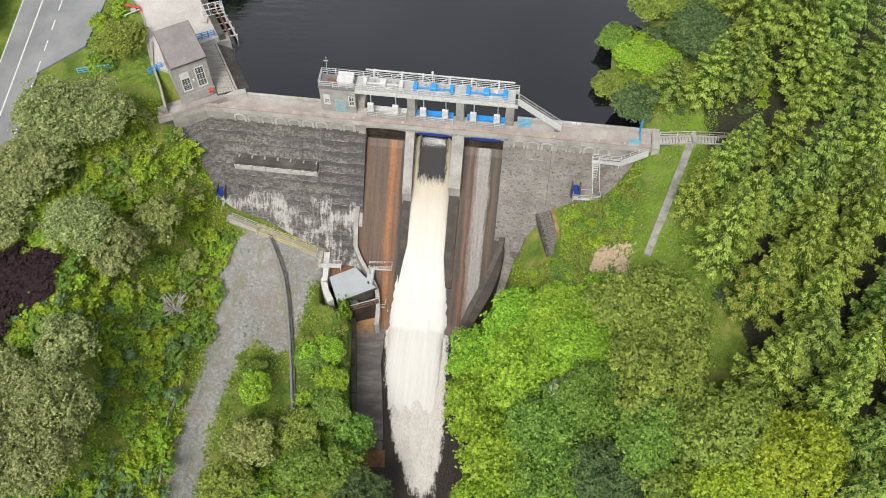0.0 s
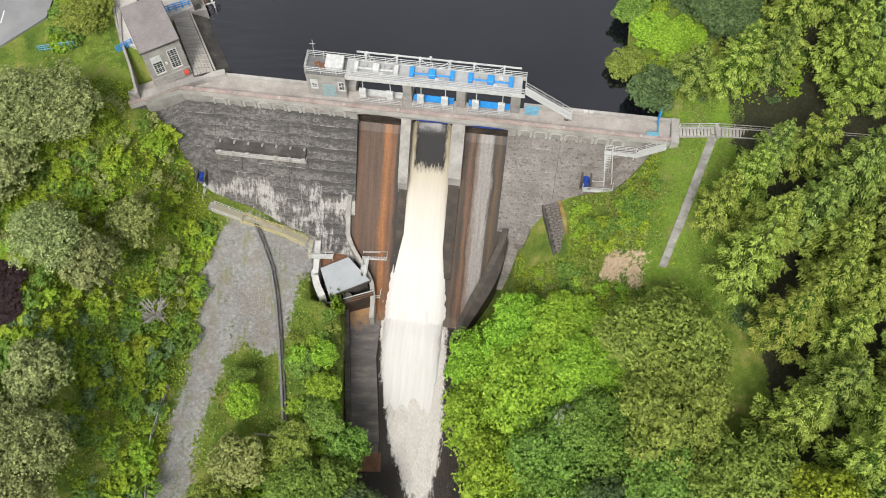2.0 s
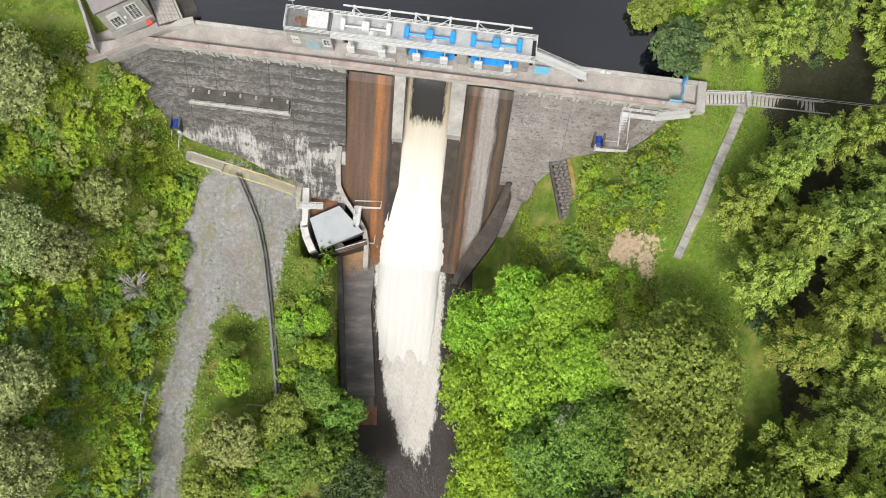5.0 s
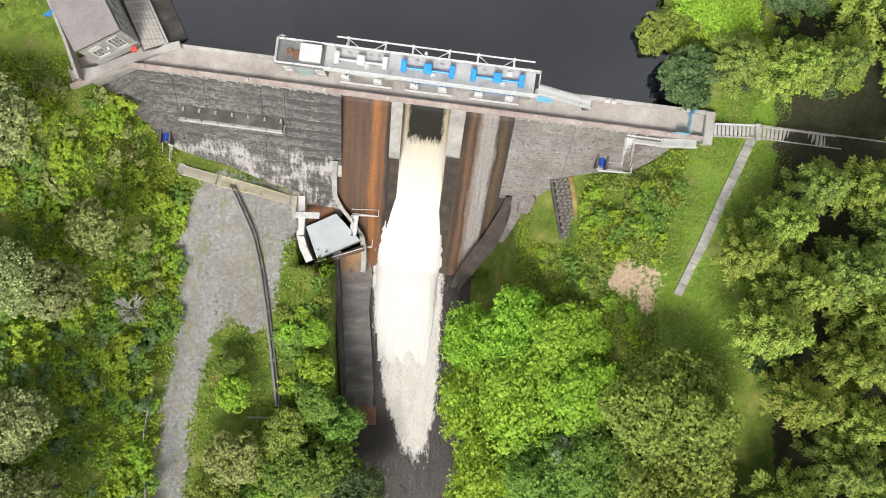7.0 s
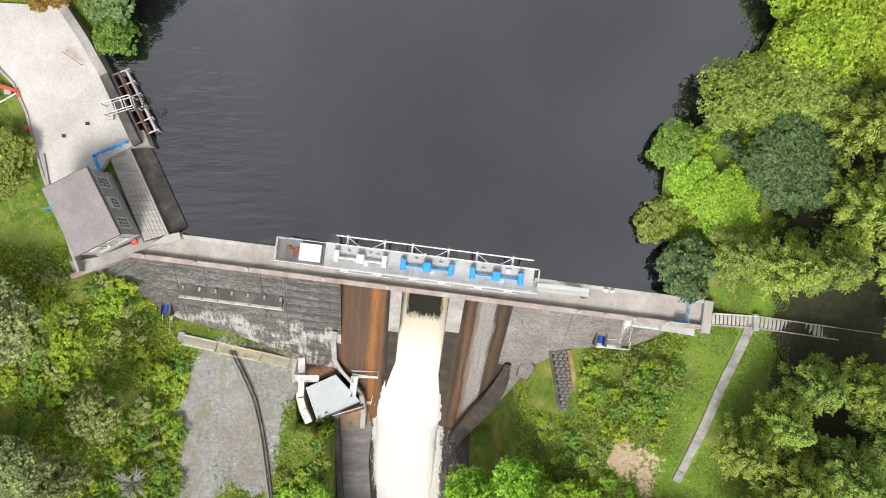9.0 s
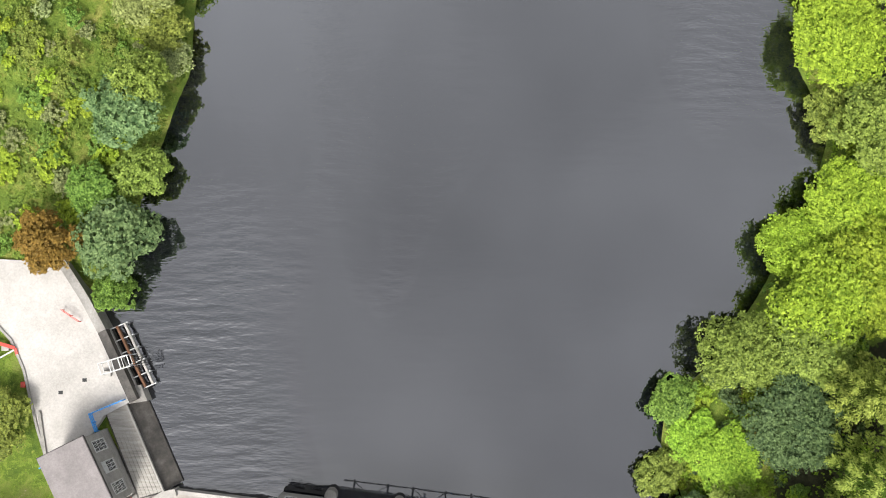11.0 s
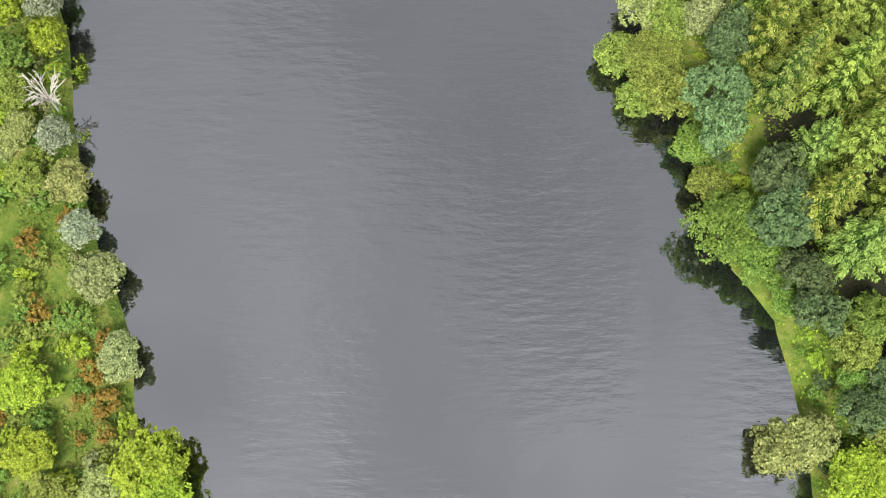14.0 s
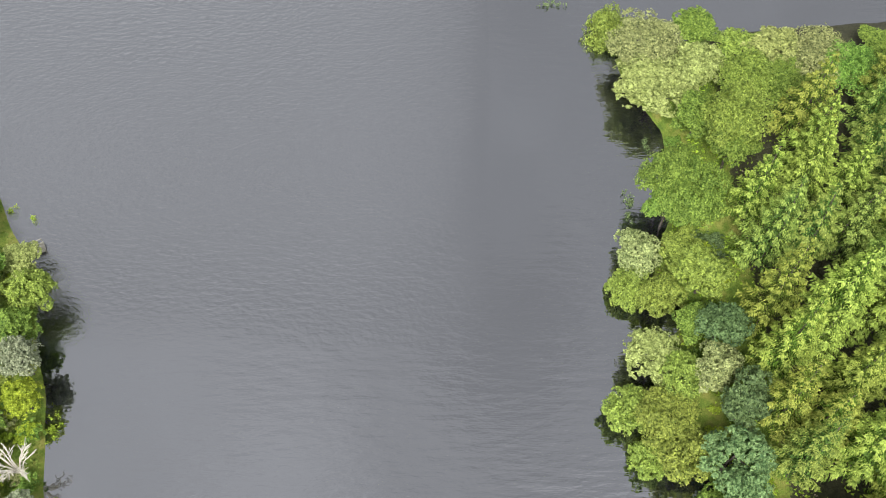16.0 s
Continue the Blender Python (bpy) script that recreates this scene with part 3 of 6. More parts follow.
GRAVEL = [(-34.2, 30), (-32.6, 47), (-31.2, 55), (-30.9, 63), (-30.9, 69), (-28.9, 74), (-26, 76.5), (-16, 73.5), (-15.5, 71.5), (-19.5, 69), (-20.8, 61), (-22.5, 58), (-25.5, 60.5), (-28.4, 57), (-30.6, 47), (-32.4, 30)]
SAND = [(18.9, 63.6), (20.6, 67.0), (22.5, 66.2), (24.5, 65.4), (23.6, 63), (22.6, 61.0), (21, 63)]
LAWN = [(27.8, 79), (26.6, 74), (25.4, 69.5), (24.0, 64), (24.4, 59), (27, 56), (33, 58), (36, 70), (36.5, 84), (30, 85), (26, 83)]
LAWN_W = [(-47, 108), (-43.5, 104), (-41, 92), (-39, 86.5), (-46, 86), (-50, 95), (-52, 108)]


def grid_axis(lo, hi, step, far):
    """Fine between lo and hi, then growing steps out to far."""
    mid = list(np.arange(lo, hi + step / 2, step))
    a, b, s = [], [], step
    while (b[-1] if b else hi) < far:
        s *= 1.35
        b.append((b[-1] if b else hi) + s)
        a.append((a[-1] if a else lo) - s)
    return np.array(a[::-1] + mid + b)


def build_ground():
    xs, ys = grid_axis(-72, 72, 0.6, 2200), grid_axis(30, 262, 0.6, 2200)
    X, Y = np.meshgrid(xs, ys)
    Z = land(X, Y)
    nx, ny = len(xs), len(ys)
    verts = np.stack([X.ravel(), Y.ravel(), Z.ravel()], 1)
    i = np.arange(nx * ny).reshape(ny, nx)
    faces = np.stack([i[:-1, :-1].ravel(), i[:-1, 1:].ravel(), i[1:, 1:].ravel(), i[1:, :-1].ravel()], 1)
    me = bpy.data.meshes.new("ground")
    me.from_pydata(verts.tolist(), [], faces.tolist())
    x, y, z = verts.T
    d = np.minimum(x - shore(y, SHORE_L), shore(y, SHORE_R) - x)
    zones = {"gravel": np.minimum(1, box_mask(x, y, GRAVEL, 2.0) * 0.86), "sand": box_mask(x, y, SAND, 1.0) * 0.58, "lawn": np.maximum(box_mask(x, y, LAWN, 1.5), box_mask(x, y, LAWN_W, 2) * 0.5),
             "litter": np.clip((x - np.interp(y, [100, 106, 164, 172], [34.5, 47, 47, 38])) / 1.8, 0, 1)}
    for key, val in zones.items():
        me.attributes.new(key, "FLOAT", "POINT").data.foreach_set("value", val.astype(np.float32))
    me.materials.append(GROUND)
    me.shade_smooth()
    ob = new("ground", me)
    tagged(ob, "grassy valley sides with a gravel flat below the dam", "ground", kind="structure")


build_ground()


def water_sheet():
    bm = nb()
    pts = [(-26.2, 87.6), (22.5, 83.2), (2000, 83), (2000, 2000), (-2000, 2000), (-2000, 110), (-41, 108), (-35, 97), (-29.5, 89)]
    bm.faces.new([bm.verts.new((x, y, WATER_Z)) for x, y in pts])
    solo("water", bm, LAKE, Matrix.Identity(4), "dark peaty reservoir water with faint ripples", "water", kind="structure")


water_sheet()

# ---- the dam ----
BAYS = [(-9.3, -3.7), (-2.45, 2.75), (4.4, 9.8)]
CREST, DECK_Z, BATTER_TOP, BATTER = 18.2, 17.4, 15.2, 0.70


def face_v(z):
    return -max(0.0, BATTER_TOP - z) * BATTER


def chute_z(v):
    """The spillway's floor: a rounded lip, then a straight steep slope to the basin."""
    return np.interp(v, [-19, -17.2, -9.2, -4.6, -1.5, 0.0, 1.0, 1.8, 2.6], [-8.0, -6.5, 2.35, 7.4, 10.9, 12.6, 13.3, 13.4, 12.5])


def swept_wall(path, profile):
    """A wall of the given profile (offset, height) swept along a plan line, mitred at its bends."""
    bm, rings = nb(), []
    pts = [Vector((*p, 0)) for p in path]
    for i, p in enumerate(pts):
        dirs = [(b - a).normalized() for a, b in zip(pts[max(0, i - 1):i + 1], pts[max(0, i - 1) + 1:i + 2])]
        norms = [Vector((d.y, -d.x, 0)) for d in dirs]
        n = sum(norms, Vector()).normalized()
        n = n / max(0.4, n.dot(norms[0]))
        rings.append([bm.verts.new((p.x + n.x * -o, p.y + n.y * -o, z)) for o, z in profile])
    k = len(profile)
    for a, b in zip(rings, rings[1:]):
        for i in range(k):
            bm.faces.new((a[i], b[i], b[(i + 1) % k], a[(i + 1) % k]))
    bm.faces.new(rings[0]), bm.faces.new(rings[-1][::-1])
    return bm


def lift_profile(zlow, back):
    """The battered face in lifts 1.3 m high, each with a shallow groove, closed by an upright back."""
    prof = [(0.0, 17.0)]
    z = BATTER_TOP
    prof.append((0.0, z))
    while z > zlow:
        nz = max(zlow, z - 1.3)
        prof += [(face_v(nz + 0.10), nz + 0.10), (face_v(nz + 0.10) + 0.07, nz + 0.06), (face_v(nz) + 0.05, nz)]
        z = nz
    prof += [(back, zlow), (back, 17.0)]
    return prof


dam = thing("dam", DAM, "old grey concrete gravity dam with three spillway bays", "dam", kind="structure")
WEST = [(-37.2, -3.0), (-31.8, 0.0)]
# joints split the face into blocks a few metres wide
cuts = [-31.8, -27.9, -24.5, -18.2, -15.6, -9.3]
part("face_block", swept_wall(WEST, lift_profile(-2, 2.6)), FACE, dam)
for a, b in zip(cuts, cuts[1:]):
    part("face_block", swept_wall([(a + 0.03, 0), (b - 0.03, 0)], lift_profile(-4, 2.6)), FACE, dam)
east = [9.8, 16.5, 23.0, 30.4]
for a, b in zip(east, east[1:]):
    part("face_block", swept_wall([(a + 0.03, 0), (b - 0.03, 0)], lift_profile(-4, 2.6)), FACE, dam)
part("joint_filler", swept_wall([(-31.7, 0.12), (-9.4, 0.12)], lift_profile(-4, 2.4)), DARKCON, dam)
part("joint_filler", swept_wall([(9.9, 0.12), (30.3, 0.12)], lift_profile(-4, 2.4)), DARKCON, dam)
# smooth pilasters beside the bays
for u0, u1 in ((-10.3, -9.3), (9.8, 10.8)):
    part("pilaster", box(nb(), u0, u1, -0.12, 0.4, 11.2, 17.0), CONCRETE, dam)


def arch(u, w, z0, zs):
    """A raised arched surround on the upright band under the parapet."""
    bm, n, ro, ri = nb(), 10, w / 2, w / 2 - 0.3
    outer, inner = [(-ro, z0)], [(-ri, z0)]
    for k in range(n + 1):
        a = math.pi * (1 - k / n)
        outer.append((ro * math.cos(a), zs + ro * 0.62 * math.sin(a)))
        inner.append((ri * math.cos(a), zs + ri * 0.62 * math.sin(a)))
    outer.append((ro, z0)), inner.append((ri, z0))
    for y0, y1 in ((-0.2, 0.05),):
        fo, fi = [bm.verts.new((u + x, y0, z)) for x, z in outer], [bm.verts.new((u + x, y0, z)) for x, z in inner]
        go, gi = [bm.verts.new((u + x, y1, z)) for x, z in outer], [bm.verts.new((u + x, y1, z)) for x, z in inner]
    for i in range(len(outer) - 1):
        bm.faces.new((fo[i], fo[i + 1], fi[i + 1], fi[i]))
        bm.faces.new((fo[i], go[i], go[i + 1], fo[i + 1]))
        bm.faces.new((fi[i], fi[i + 1], gi[i + 1], gi[i]))
    return bm


part("upper_band", box(nb(), -31.7, -10.35, -0.05, 0.3, 15.35, 17.1), CONCRETE, dam, "pale band under the parapet")
part("upper_band", box(nb(), 10.85, 26.5, -0.05, 0.3, 15.35, 17.1), CONCRETE, dam)
for k in range(9):
    part("arch", arch(-11.6 - k * 1.92, 1.75, 15.3, 16.2), PALE, dam)
for k in range(7):
    part("arch", arch(11.95 + k * 1.92, 1.75, 15.3, 16.2), PALE, dam)

# crest roadway and parapets
CREST_MAT = rough_mat("crest_concrete", (0.25, 0.225, 0.205), (0.345, 0.315, 0.29), (0.42, 0.39, 0.36), 0.45, 6.0)
bm = swept_wall([(-37.2, -3.0), (-31.8, 0.0), (30.4, 0.0)], [(-0.10, 16.9), (-0.10, DECK_Z), (2.6, DECK_Z), (2.6, 16.9)])
part("crest_road", bm, CREST_MAT, dam, "stained concrete crest walkway")
for path in ([(-37.4, -3.1), (-31.8, 0.0)], [(-31.8, 0.0), (-20, 0.0)], [(-20, 0.0), (-9.9, 0.0)], [(-9.9, 0.0), (-3.1, 0.0)], [(-3.1, 0), (3.6, 0)], [(3.6, 0), (10.3, 0)], [(10.3, 0.0), (20, 0.0)], [(20, 0.0), (29.6, 0.0)]):
    part("parapet", swept_wall(path, [(-0.22, 16.95), (-0.22, 17.95), (0.16, 17.95), (0.16, 17.3), (0.16, 16.95)]), PALE, dam)
    part("coping", swept_wall(path, [(-0.30, 17.954), (-0.30, 18.12), (0.22, 18.12), (0.22, 17.954)]), COPING, dam, "pinkish stone coping")
for path in ([(-27.6, 2.6), (-15.7, 2.6)], [(11.4, 2.75), (20, 2.75)], [(20, 2.75), (30.0, 2.75)]):
    part("parapet", swept_wall(path, [(-0.20, 12.0), (-0.20, 18.1), (0.2, 18.1), (0.2, 12.0)]), PALE, dam)
part("upstream_wall", box(nb(), -28.0, 30.0, 2.3, 2.56, 5.0, 17.35), DARKCON, dam)
# small square caps and bolts on the walkway
for u in (-30, -24.5, -19, -10.8, -4, 13.2, 16.5, 19.3, 22.5, 26.0):
    part("cap_stone", box(nb(), u - 0.16, u + 0.16, -0.2, 0.12, 18.124, 18.3, 0.03), PALE, dam)
part("end_pillar", box(nb(), 29.6, 30.6, -0.6, 2.9, 13.0, 18.35, 0.06), PALE, dam, "pale concrete end pillar")

# spillway bays
NAMES = (CHUTE_L, CHUTE_M, CHUTE_R)
EDGE_L = [(3.2, -9.3), (0, -9.3), (-5, -9.5), (-7.85, -9.9), (-10.5, -9.75), (-12, -8.7), (-13.5, -7.2), (-15, -6.1), (-17, -5.7), (-20, -5.6)]
EDGE_R = [(3.2, 9.8), (0, 9.8), (-5, 10.1), (-8.1, 10.6), (-10, 10.0), (-13, 8.7), (-16, 7.0), (-18.4, 5.9), (-20, 5.5)]


def edge_at(v, table):
    t = sorted(table)
    return float(np.interp(v, [p[0] for p in t], [p[1] for p in t]))


def chute_floor(lo, hi, v0, v1):
    bm, rows = nb(), []
    n = 40
    for i in range(n + 1):
        v = v0 + (v1 - v0) * i / n
        z = float(chute_z(v))
        rows.append([bm.verts.new((lo(v) + (hi(v) - lo(v)) * j / 6, v, z)) for j in range(7)])
    for a, b in zip(rows, rows[1:]):
        for j in range(6):
            bm.faces.new((a[j], a[j + 1], b[j + 1], b[j]))
    return bm


floors = [(lambda v: edge_at(v, EDGE_L), lambda v: -3.05), (lambda v: -3.05, lambda v: 3.55), (lambda v: 3.55, lambda v: edge_at(v, EDGE_R))]
for (lo, hi), mat, nm in zip(floors, NAMES, ("streaked brown wet spillway floor", "", "brown spillway floor with a dry pale strip")):
    part("chute_floor", chute_floor(lo, hi, 2.6, -19.0), mat, dam, nm)
part("chute_core", prism(nb(), [(-9.3, -3.0), (9.8, -3.0), (9.8, 2.5), (-9.3, 2.5)], -9, 8.5), WETWALL, dam)


def side_wall(u0, u1, vs, tops, foot=-9.0):
    """A wall along the chute with a sloping top; u may wander as a pair of functions of v."""
    bm, rows = nb(), []
    for v, z in zip(vs, tops):
        a, b = u0(v), u1(v)
        rows.append([bm.verts.new(q) for q in ((a, v, foot), (a, v, z), (b, v, z), (b, v, foot))])
    for r, s in zip(rows, rows[1:]):
        for i in range(4):
            bm.faces.new((r[i], r[(i + 1) % 4], s[(i + 1) % 4], s[i]))
    bm.faces.new(rows[0]), bm.faces.new(rows[-1][::-1])
    return bm


for u0, u1, ve in ((-3.7, -2.45, -5.4), (2.75, 4.4, -4.5)):
    vs = np.linspace(2.5, ve, 9)
    tops = [min(16.5, 16.5 - max(0, (0.15 - v)) * 1.34) for v in vs]
    part("pier", side_wall(lambda v, a=u0: a, lambda v, b=u1: b, vs, tops), CONCRETE, dam, "grey concrete dividing pier")
    vs2 = np.linspace(ve + 0.02, -13.5, 9)
    part("pier_tail", side_wall(lambda v, a=u0: a + 0.1, lambda v, b=u1: b - 0.1, vs2, [float(chute_z(v)) + 0.9 - 0.06 * (ve - v) for v in vs2]), WETWALL, dam, "dark wet dividing wall")
vs = np.linspace(-6.5, -19.5, 18)
top_l = np.interp(vs, [-19.5, -15, -13.6, -10.8, -7.8, -6.5], [-4.4, -2.2, -1.0, 1.6, 4.6, 6.4])
part("training_wall", side_wall(lambda v: edge_at(v, EDGE_L) - 0.6, lambda v: edge_at(v, EDGE_L) + 0.01, vs, list(top_l)), CONCRETE, dam, "curved concrete training wall")
vs = np.linspace(-8.0, -20, 18)
top_r = np.interp(vs, [-20, -18.4, -12.6, -9.3, -8.0], [-5.6, -4.6, 0.6, 3.2, 4.4])
part("training_wall", side_wall(lambda v: edge_at(v, EDGE_R) - 0.01, lambda v: edge_at(v, EDGE_R) + 0.8, vs, list(top_r)), WETWALL, dam, "dark curved training wall")
# dark sloping warped wing behind it
bm = nb()
prev = None
for v in np.linspace(-8.6, -19.5, 12):
    e = edge_at(v, EDGE_R)
    zt = float(np.interp(v, [-20, -18.4, -12.6, -9.3, -8.0], [-5.7, -4.7, 0.5, 3.1, 4.3]))
    row = [bm.verts.new((e + 0.75, v, zt)), bm.verts.new((e + 1.0 + 0.8 * math.sin((v + 8.6) / -10.9 * math.pi), v - 1.0, zt - 0.2)), bm.verts.new((e + 1.0 + 0.8 * math.sin((v + 8.6) / -10.9 * math.pi), v - 1.0, zt - 6))]
    if prev:
        bm.faces.new((prev[0], prev[1], row[1], row[0]))
        bm.faces.new((prev[1], prev[2], row[2], row[1]))
    prev = row
part("wing_slope", bm, WETWALL, dam, "dark stained sloping wing wall")
# bridge over the bays
for a, b in BAYS:
    part("bridge_slab", box(nb(), a - 0.6, b + 0.6, -0.12, 2.4, 16.55, 17.25), CONCRETE, dam)
    bm = nb()
    n = 12
    lower = [(a + (b - a) * k / n, 16.62 - 0.28 * (abs(2 * k / n - 1) ** 3)) for k in range(n + 1)]
    f = [bm.verts.new((u, -0.16, z)) for u, z in lower] + [bm.verts.new((b, -0.16, 16.9)), bm.verts.new((a, -0.16, 16.9))]
    g = [bm.verts.new((u, 0.2, z)) for u, z in lower] + [bm.verts.new((b, 0.2, 16.9)), bm.verts.new((a, 0.2, 16.9))]
    bm.faces.new(f), bm.faces.new(g[::-1])
    for i in range(len(f)):
        bm.faces.new((f[i], g[i], g[(i + 1) % len(f)], f[(i + 1) % len(f)]))
    part("bay_lintel", bm, CONCRETE, dam)

# gates
for (a, b), z0, mat, lab in zip(BAYS, (13.0, 15.2, 13.0), (RUST, NAVY, NAVY), ("brown weathered closed sluice gate", "deep blue raised sluice gate", "deep blue closed sluice gate")):
    gate = thing("sluice_gate", DAM, lab, "sluice gate", "spillway gates")
    part("skin_plate", box(nb(), a + 0.03, b - 0.03, 0.95, 1.05, z0, 16.4), WETWALL if z0 < 14 else mat, gate)
    for z in np.arange(z0 + 0.3, 16.4, 0.75):
        part("girder", box(nb(), a + 0.05, b - 0.05, 0.72, 0.945, z, z + 0.12), WETWALL if z0 < 14 else mat, gate)
    if mat is not RUST:
        bm = nb()
        rows = []
        for k in range(11):
            u = a + 0.1 + (b - a - 0.2) * k / 10
            s = 0.22 * (1 - (2 * k / 10 - 1) ** 2)
            rows.append([bm.verts.new((u, 0.62 - s * 0.5, z)) for z in (15.15, 15.75)] + [bm.verts.new((u, 0.7, z)) for z in (15.75, 15.15)])
        for r, s in zip(rows, rows[1:]):
            for i in range(4):
                bm.faces.new((r[i], r[(i + 1) % 4], s[(i + 1) % 4], s[i]))
        bm.faces.new(rows[0]), bm.faces.new(rows[-1][::-1])
        part("top_beam", bm, mat, gate)

# ---- falling water and river ----
def spill():
    bm, rows = nb(), []
    r = random.Random(4)
    n = 110
    for i in range(n + 1):
        v = 1.2 - (1.2 + 31.0) * i / n
        w = float(np.interp(v, [-31, -24, -17, -5.5, -4, 1.2], [3.3, 4.1, 4.2, 2.75, 2.6, 2.58]))
        c = 0.15 - 0.35 * max(0, (-4 - v) / 13) + max(0, -20 - v) * 0.10
        th = float(np.interp(v, [-31, -24, -20.5, -17, -4, 1.2], [-0.2, 0.55, 1.0, 1.0, 0.7, 1.1]))
        z = max(float(chute_z(v)), RIVER_Z + 0.1)
        row = []
        for j in range(41):
            s = 2 * j / 40 - 1
            x = c + s * w
            jag = r.uniform(-0.14, 0.14) * (1 if v < -6 else 0.3) if j in (0, 1, 39, 40) else 0
            swirl = noise.noise(Vector((x * 2.2, v * 0.22, 0))) * float(np.interp(v, [-31, -20, -14, -2], [0.10, 0.05, 0.025, 0.0]))
            # water piles up over the two baffle blocks
            hump = sum(0.35 * math.exp(-((x - b) / 0.42) ** 4) * math.exp(-((v + 17.9) / 0.7) ** 2) for b in (-1.55, 1.15))
            lift = th * (1 - abs(s) ** 6) + swirl + hump
            row.append(bm.verts.new((x + jag, v, z + (lift if 0 < j < 40 else 0.02 if v > -19 else -0.3))))
        rows.append(row)
    for a, b in zip(rows, rows[1:]):
        for j in range(40):
            bm.faces.new((a[j], b[j], b[j + 1], a[j + 1]))
    for f in bm.faces:
        f.smooth = True
    return bm


solo("spill_water", spill(), SPILL, DAM, "white foaming water rushing down the middle spillway bay", "water", kind="structure")
for u in (-1.35, 1.35):
    blk = thing("baffle_block", DAM @ pose(u - 0.2, -17.6, 0), "concrete baffle block under rushing water", "baffle block", "baffle blocks")
    part("body", box(nb(), -0.42, 0.42, -0.5, 0.3, -8.0, -6.1, 0.05), PALE, blk)


def river():
    ys = np.arange(20, 69.0, 0.35)
    me = bpy.data.meshes.new("river")
    verts, foam = [], []
    n = 60
    for y in ys:
        for j in range(n + 1):
            x = -14 + 24 * j / n + max(0, 40 - y) * 0.5
            cx = float(np.interp(y, [30, 40, 50, 66], [0.5, -2.8, -3.6, -4.1]))
            half = float(np.interp(y, [36, 41, 46, 55, 64, 68], [0.0, 1.5, 3.0, 4.0, 4.6, 4.8]))
            e = abs(x - cx) - half
            fm = float(np.clip(0.6 - e * 0.9, 0, 1.2)) * float(np.interp(y, [38, 42, 50], [0.0, 0.75, 1.0]))
            verts.append((x, y, RIVER_Z + (0.12 * fm + 0.08) * noise.noise(Vector((x * 1.2, y * 0.4, 3.0)))))
            foam.append(fm)
    i = np.arange(len(ys) * (n + 1)).reshape(len(ys), n + 1)
    faces = np.stack([i[:-1, :-1].ravel(), i[:-1, 1:].ravel(), i[1:, 1:].ravel(), i[1:, :-1].ravel()], 1)
    me.from_pydata(verts, [], faces.tolist())
    me.attributes.new("foam", "FLOAT", "POINT").data.foreach_set("value", np.array(foam, np.float32))
    me.materials.append(RIVER)
    me.shade_smooth()
    tagged(new("river", me), "brown river with white foam below the spillway", "river", kind="structure")


river()

# ---- gate gantry on the crest ----
gantry = thing("gantry", DAM, "pale grey raised steel gantry deck over the spillway gates", "gantry")
G0, G1, V0, V1, GZ = -15.5, 11.3, 1.45, 3.85, 22.2
part("deck_slab", box(nb(), -10.6, G1 - 0.45, V0, V1, GZ - 0.35, GZ, 0.03), DECK, gantry, "light grey deck slab")
part("edge_beam", box(nb(), -10.6, G1, V0 - 0.10, V0 - 0.004, GZ - 0.62, GZ + 0.06), RAILW, gantry)
part("edge_beam", box(nb(), -10.6, G1, V1 + 0.004, V1 + 0.10, GZ - 0.62, GZ + 0.06), RAILW, gantry)
for u in (-3.1, 3.55, 10.3):
    part("column", box(nb(), u - 0.55, u + 0.55, 1.75, 2.5, DECK_Z, GZ - 0.36, 0.04), CONCRETE, gantry, "grey concrete column")
    part("column", box(nb(), u - 0.4, u + 0.4, 3.0, 3.7, 15.0, GZ - 0.36, 0.04), CONCRETE, gantry)
for u in (-10.3, -3.1, 3.55, 10.3):
    # rounded upstream pier noses
    bm = nb()
    prism(bm, [(u - 0.62, 2.4), (u + 0.62, 2.4), (u + 0.62, 4.3)] + [(u + 0.62 * math.cos(a), 4.3 + 0.62 * math.sin(a)) for a in np.linspace(0.25, math.pi - 0.25, 7)] + [(u - 0.62, 4.3)], 6.0, 18.6)
    part("pier_nose", bm, CONCRETE, dam, "rounded concrete pier nose")
railing(gantry, [(G0 + 0.05, V0, GZ), (G1 - 0.05, V0, GZ)], 1.1, 1.9, RAILW, 3, 0.06)
railing(gantry, [(G0 + 0.05, V1, GZ), (G1 - 0.05, V1, GZ)], 1.1, 1.9, RAILW, 3, 0.06)
railing(gantry, [(G0 + 0.05, V0, GZ), (G0 + 0.05, V1, GZ)], 1.1, 1.2, RAILW, 3, 0.06)
railing(gantry, [(G1 - 0.05, 2.7, GZ), (G1 - 0.05, V1, GZ)], 1.1, 1.2, RAILW, 3, 0.06)
# runway beam on brackets upstream
part("runway_beam", beam(nb(), (-9.6, 4.75, GZ + 0.55), (10.6, 4.75, GZ + 0.55), 0.14, 0.2), RAILW, gantry)
for u in (-8.4, -4.6, -1.8, 1.9, 4.8, 8.5):
    part("bracket", beam(nb(), (u, V1, GZ - 0.2), (u, 4.9, GZ + 0.62), 0.2, 0.2), RAILW, gantry)
    part("bracket", beam(nb(), (u, V1 + 0.1, GZ), (u, V1 + 0.1, GZ + 1.5), 0.12), RAILW, gantry)
    part("brace", beam(nb(), (u, 4.7, GZ + 0.5), (u + (1.2 if u in (-8.4, -1.8, 4.8) else -1.2), V1 + 0.1, GZ + 0.2), 0.07), RAILW, gantry)
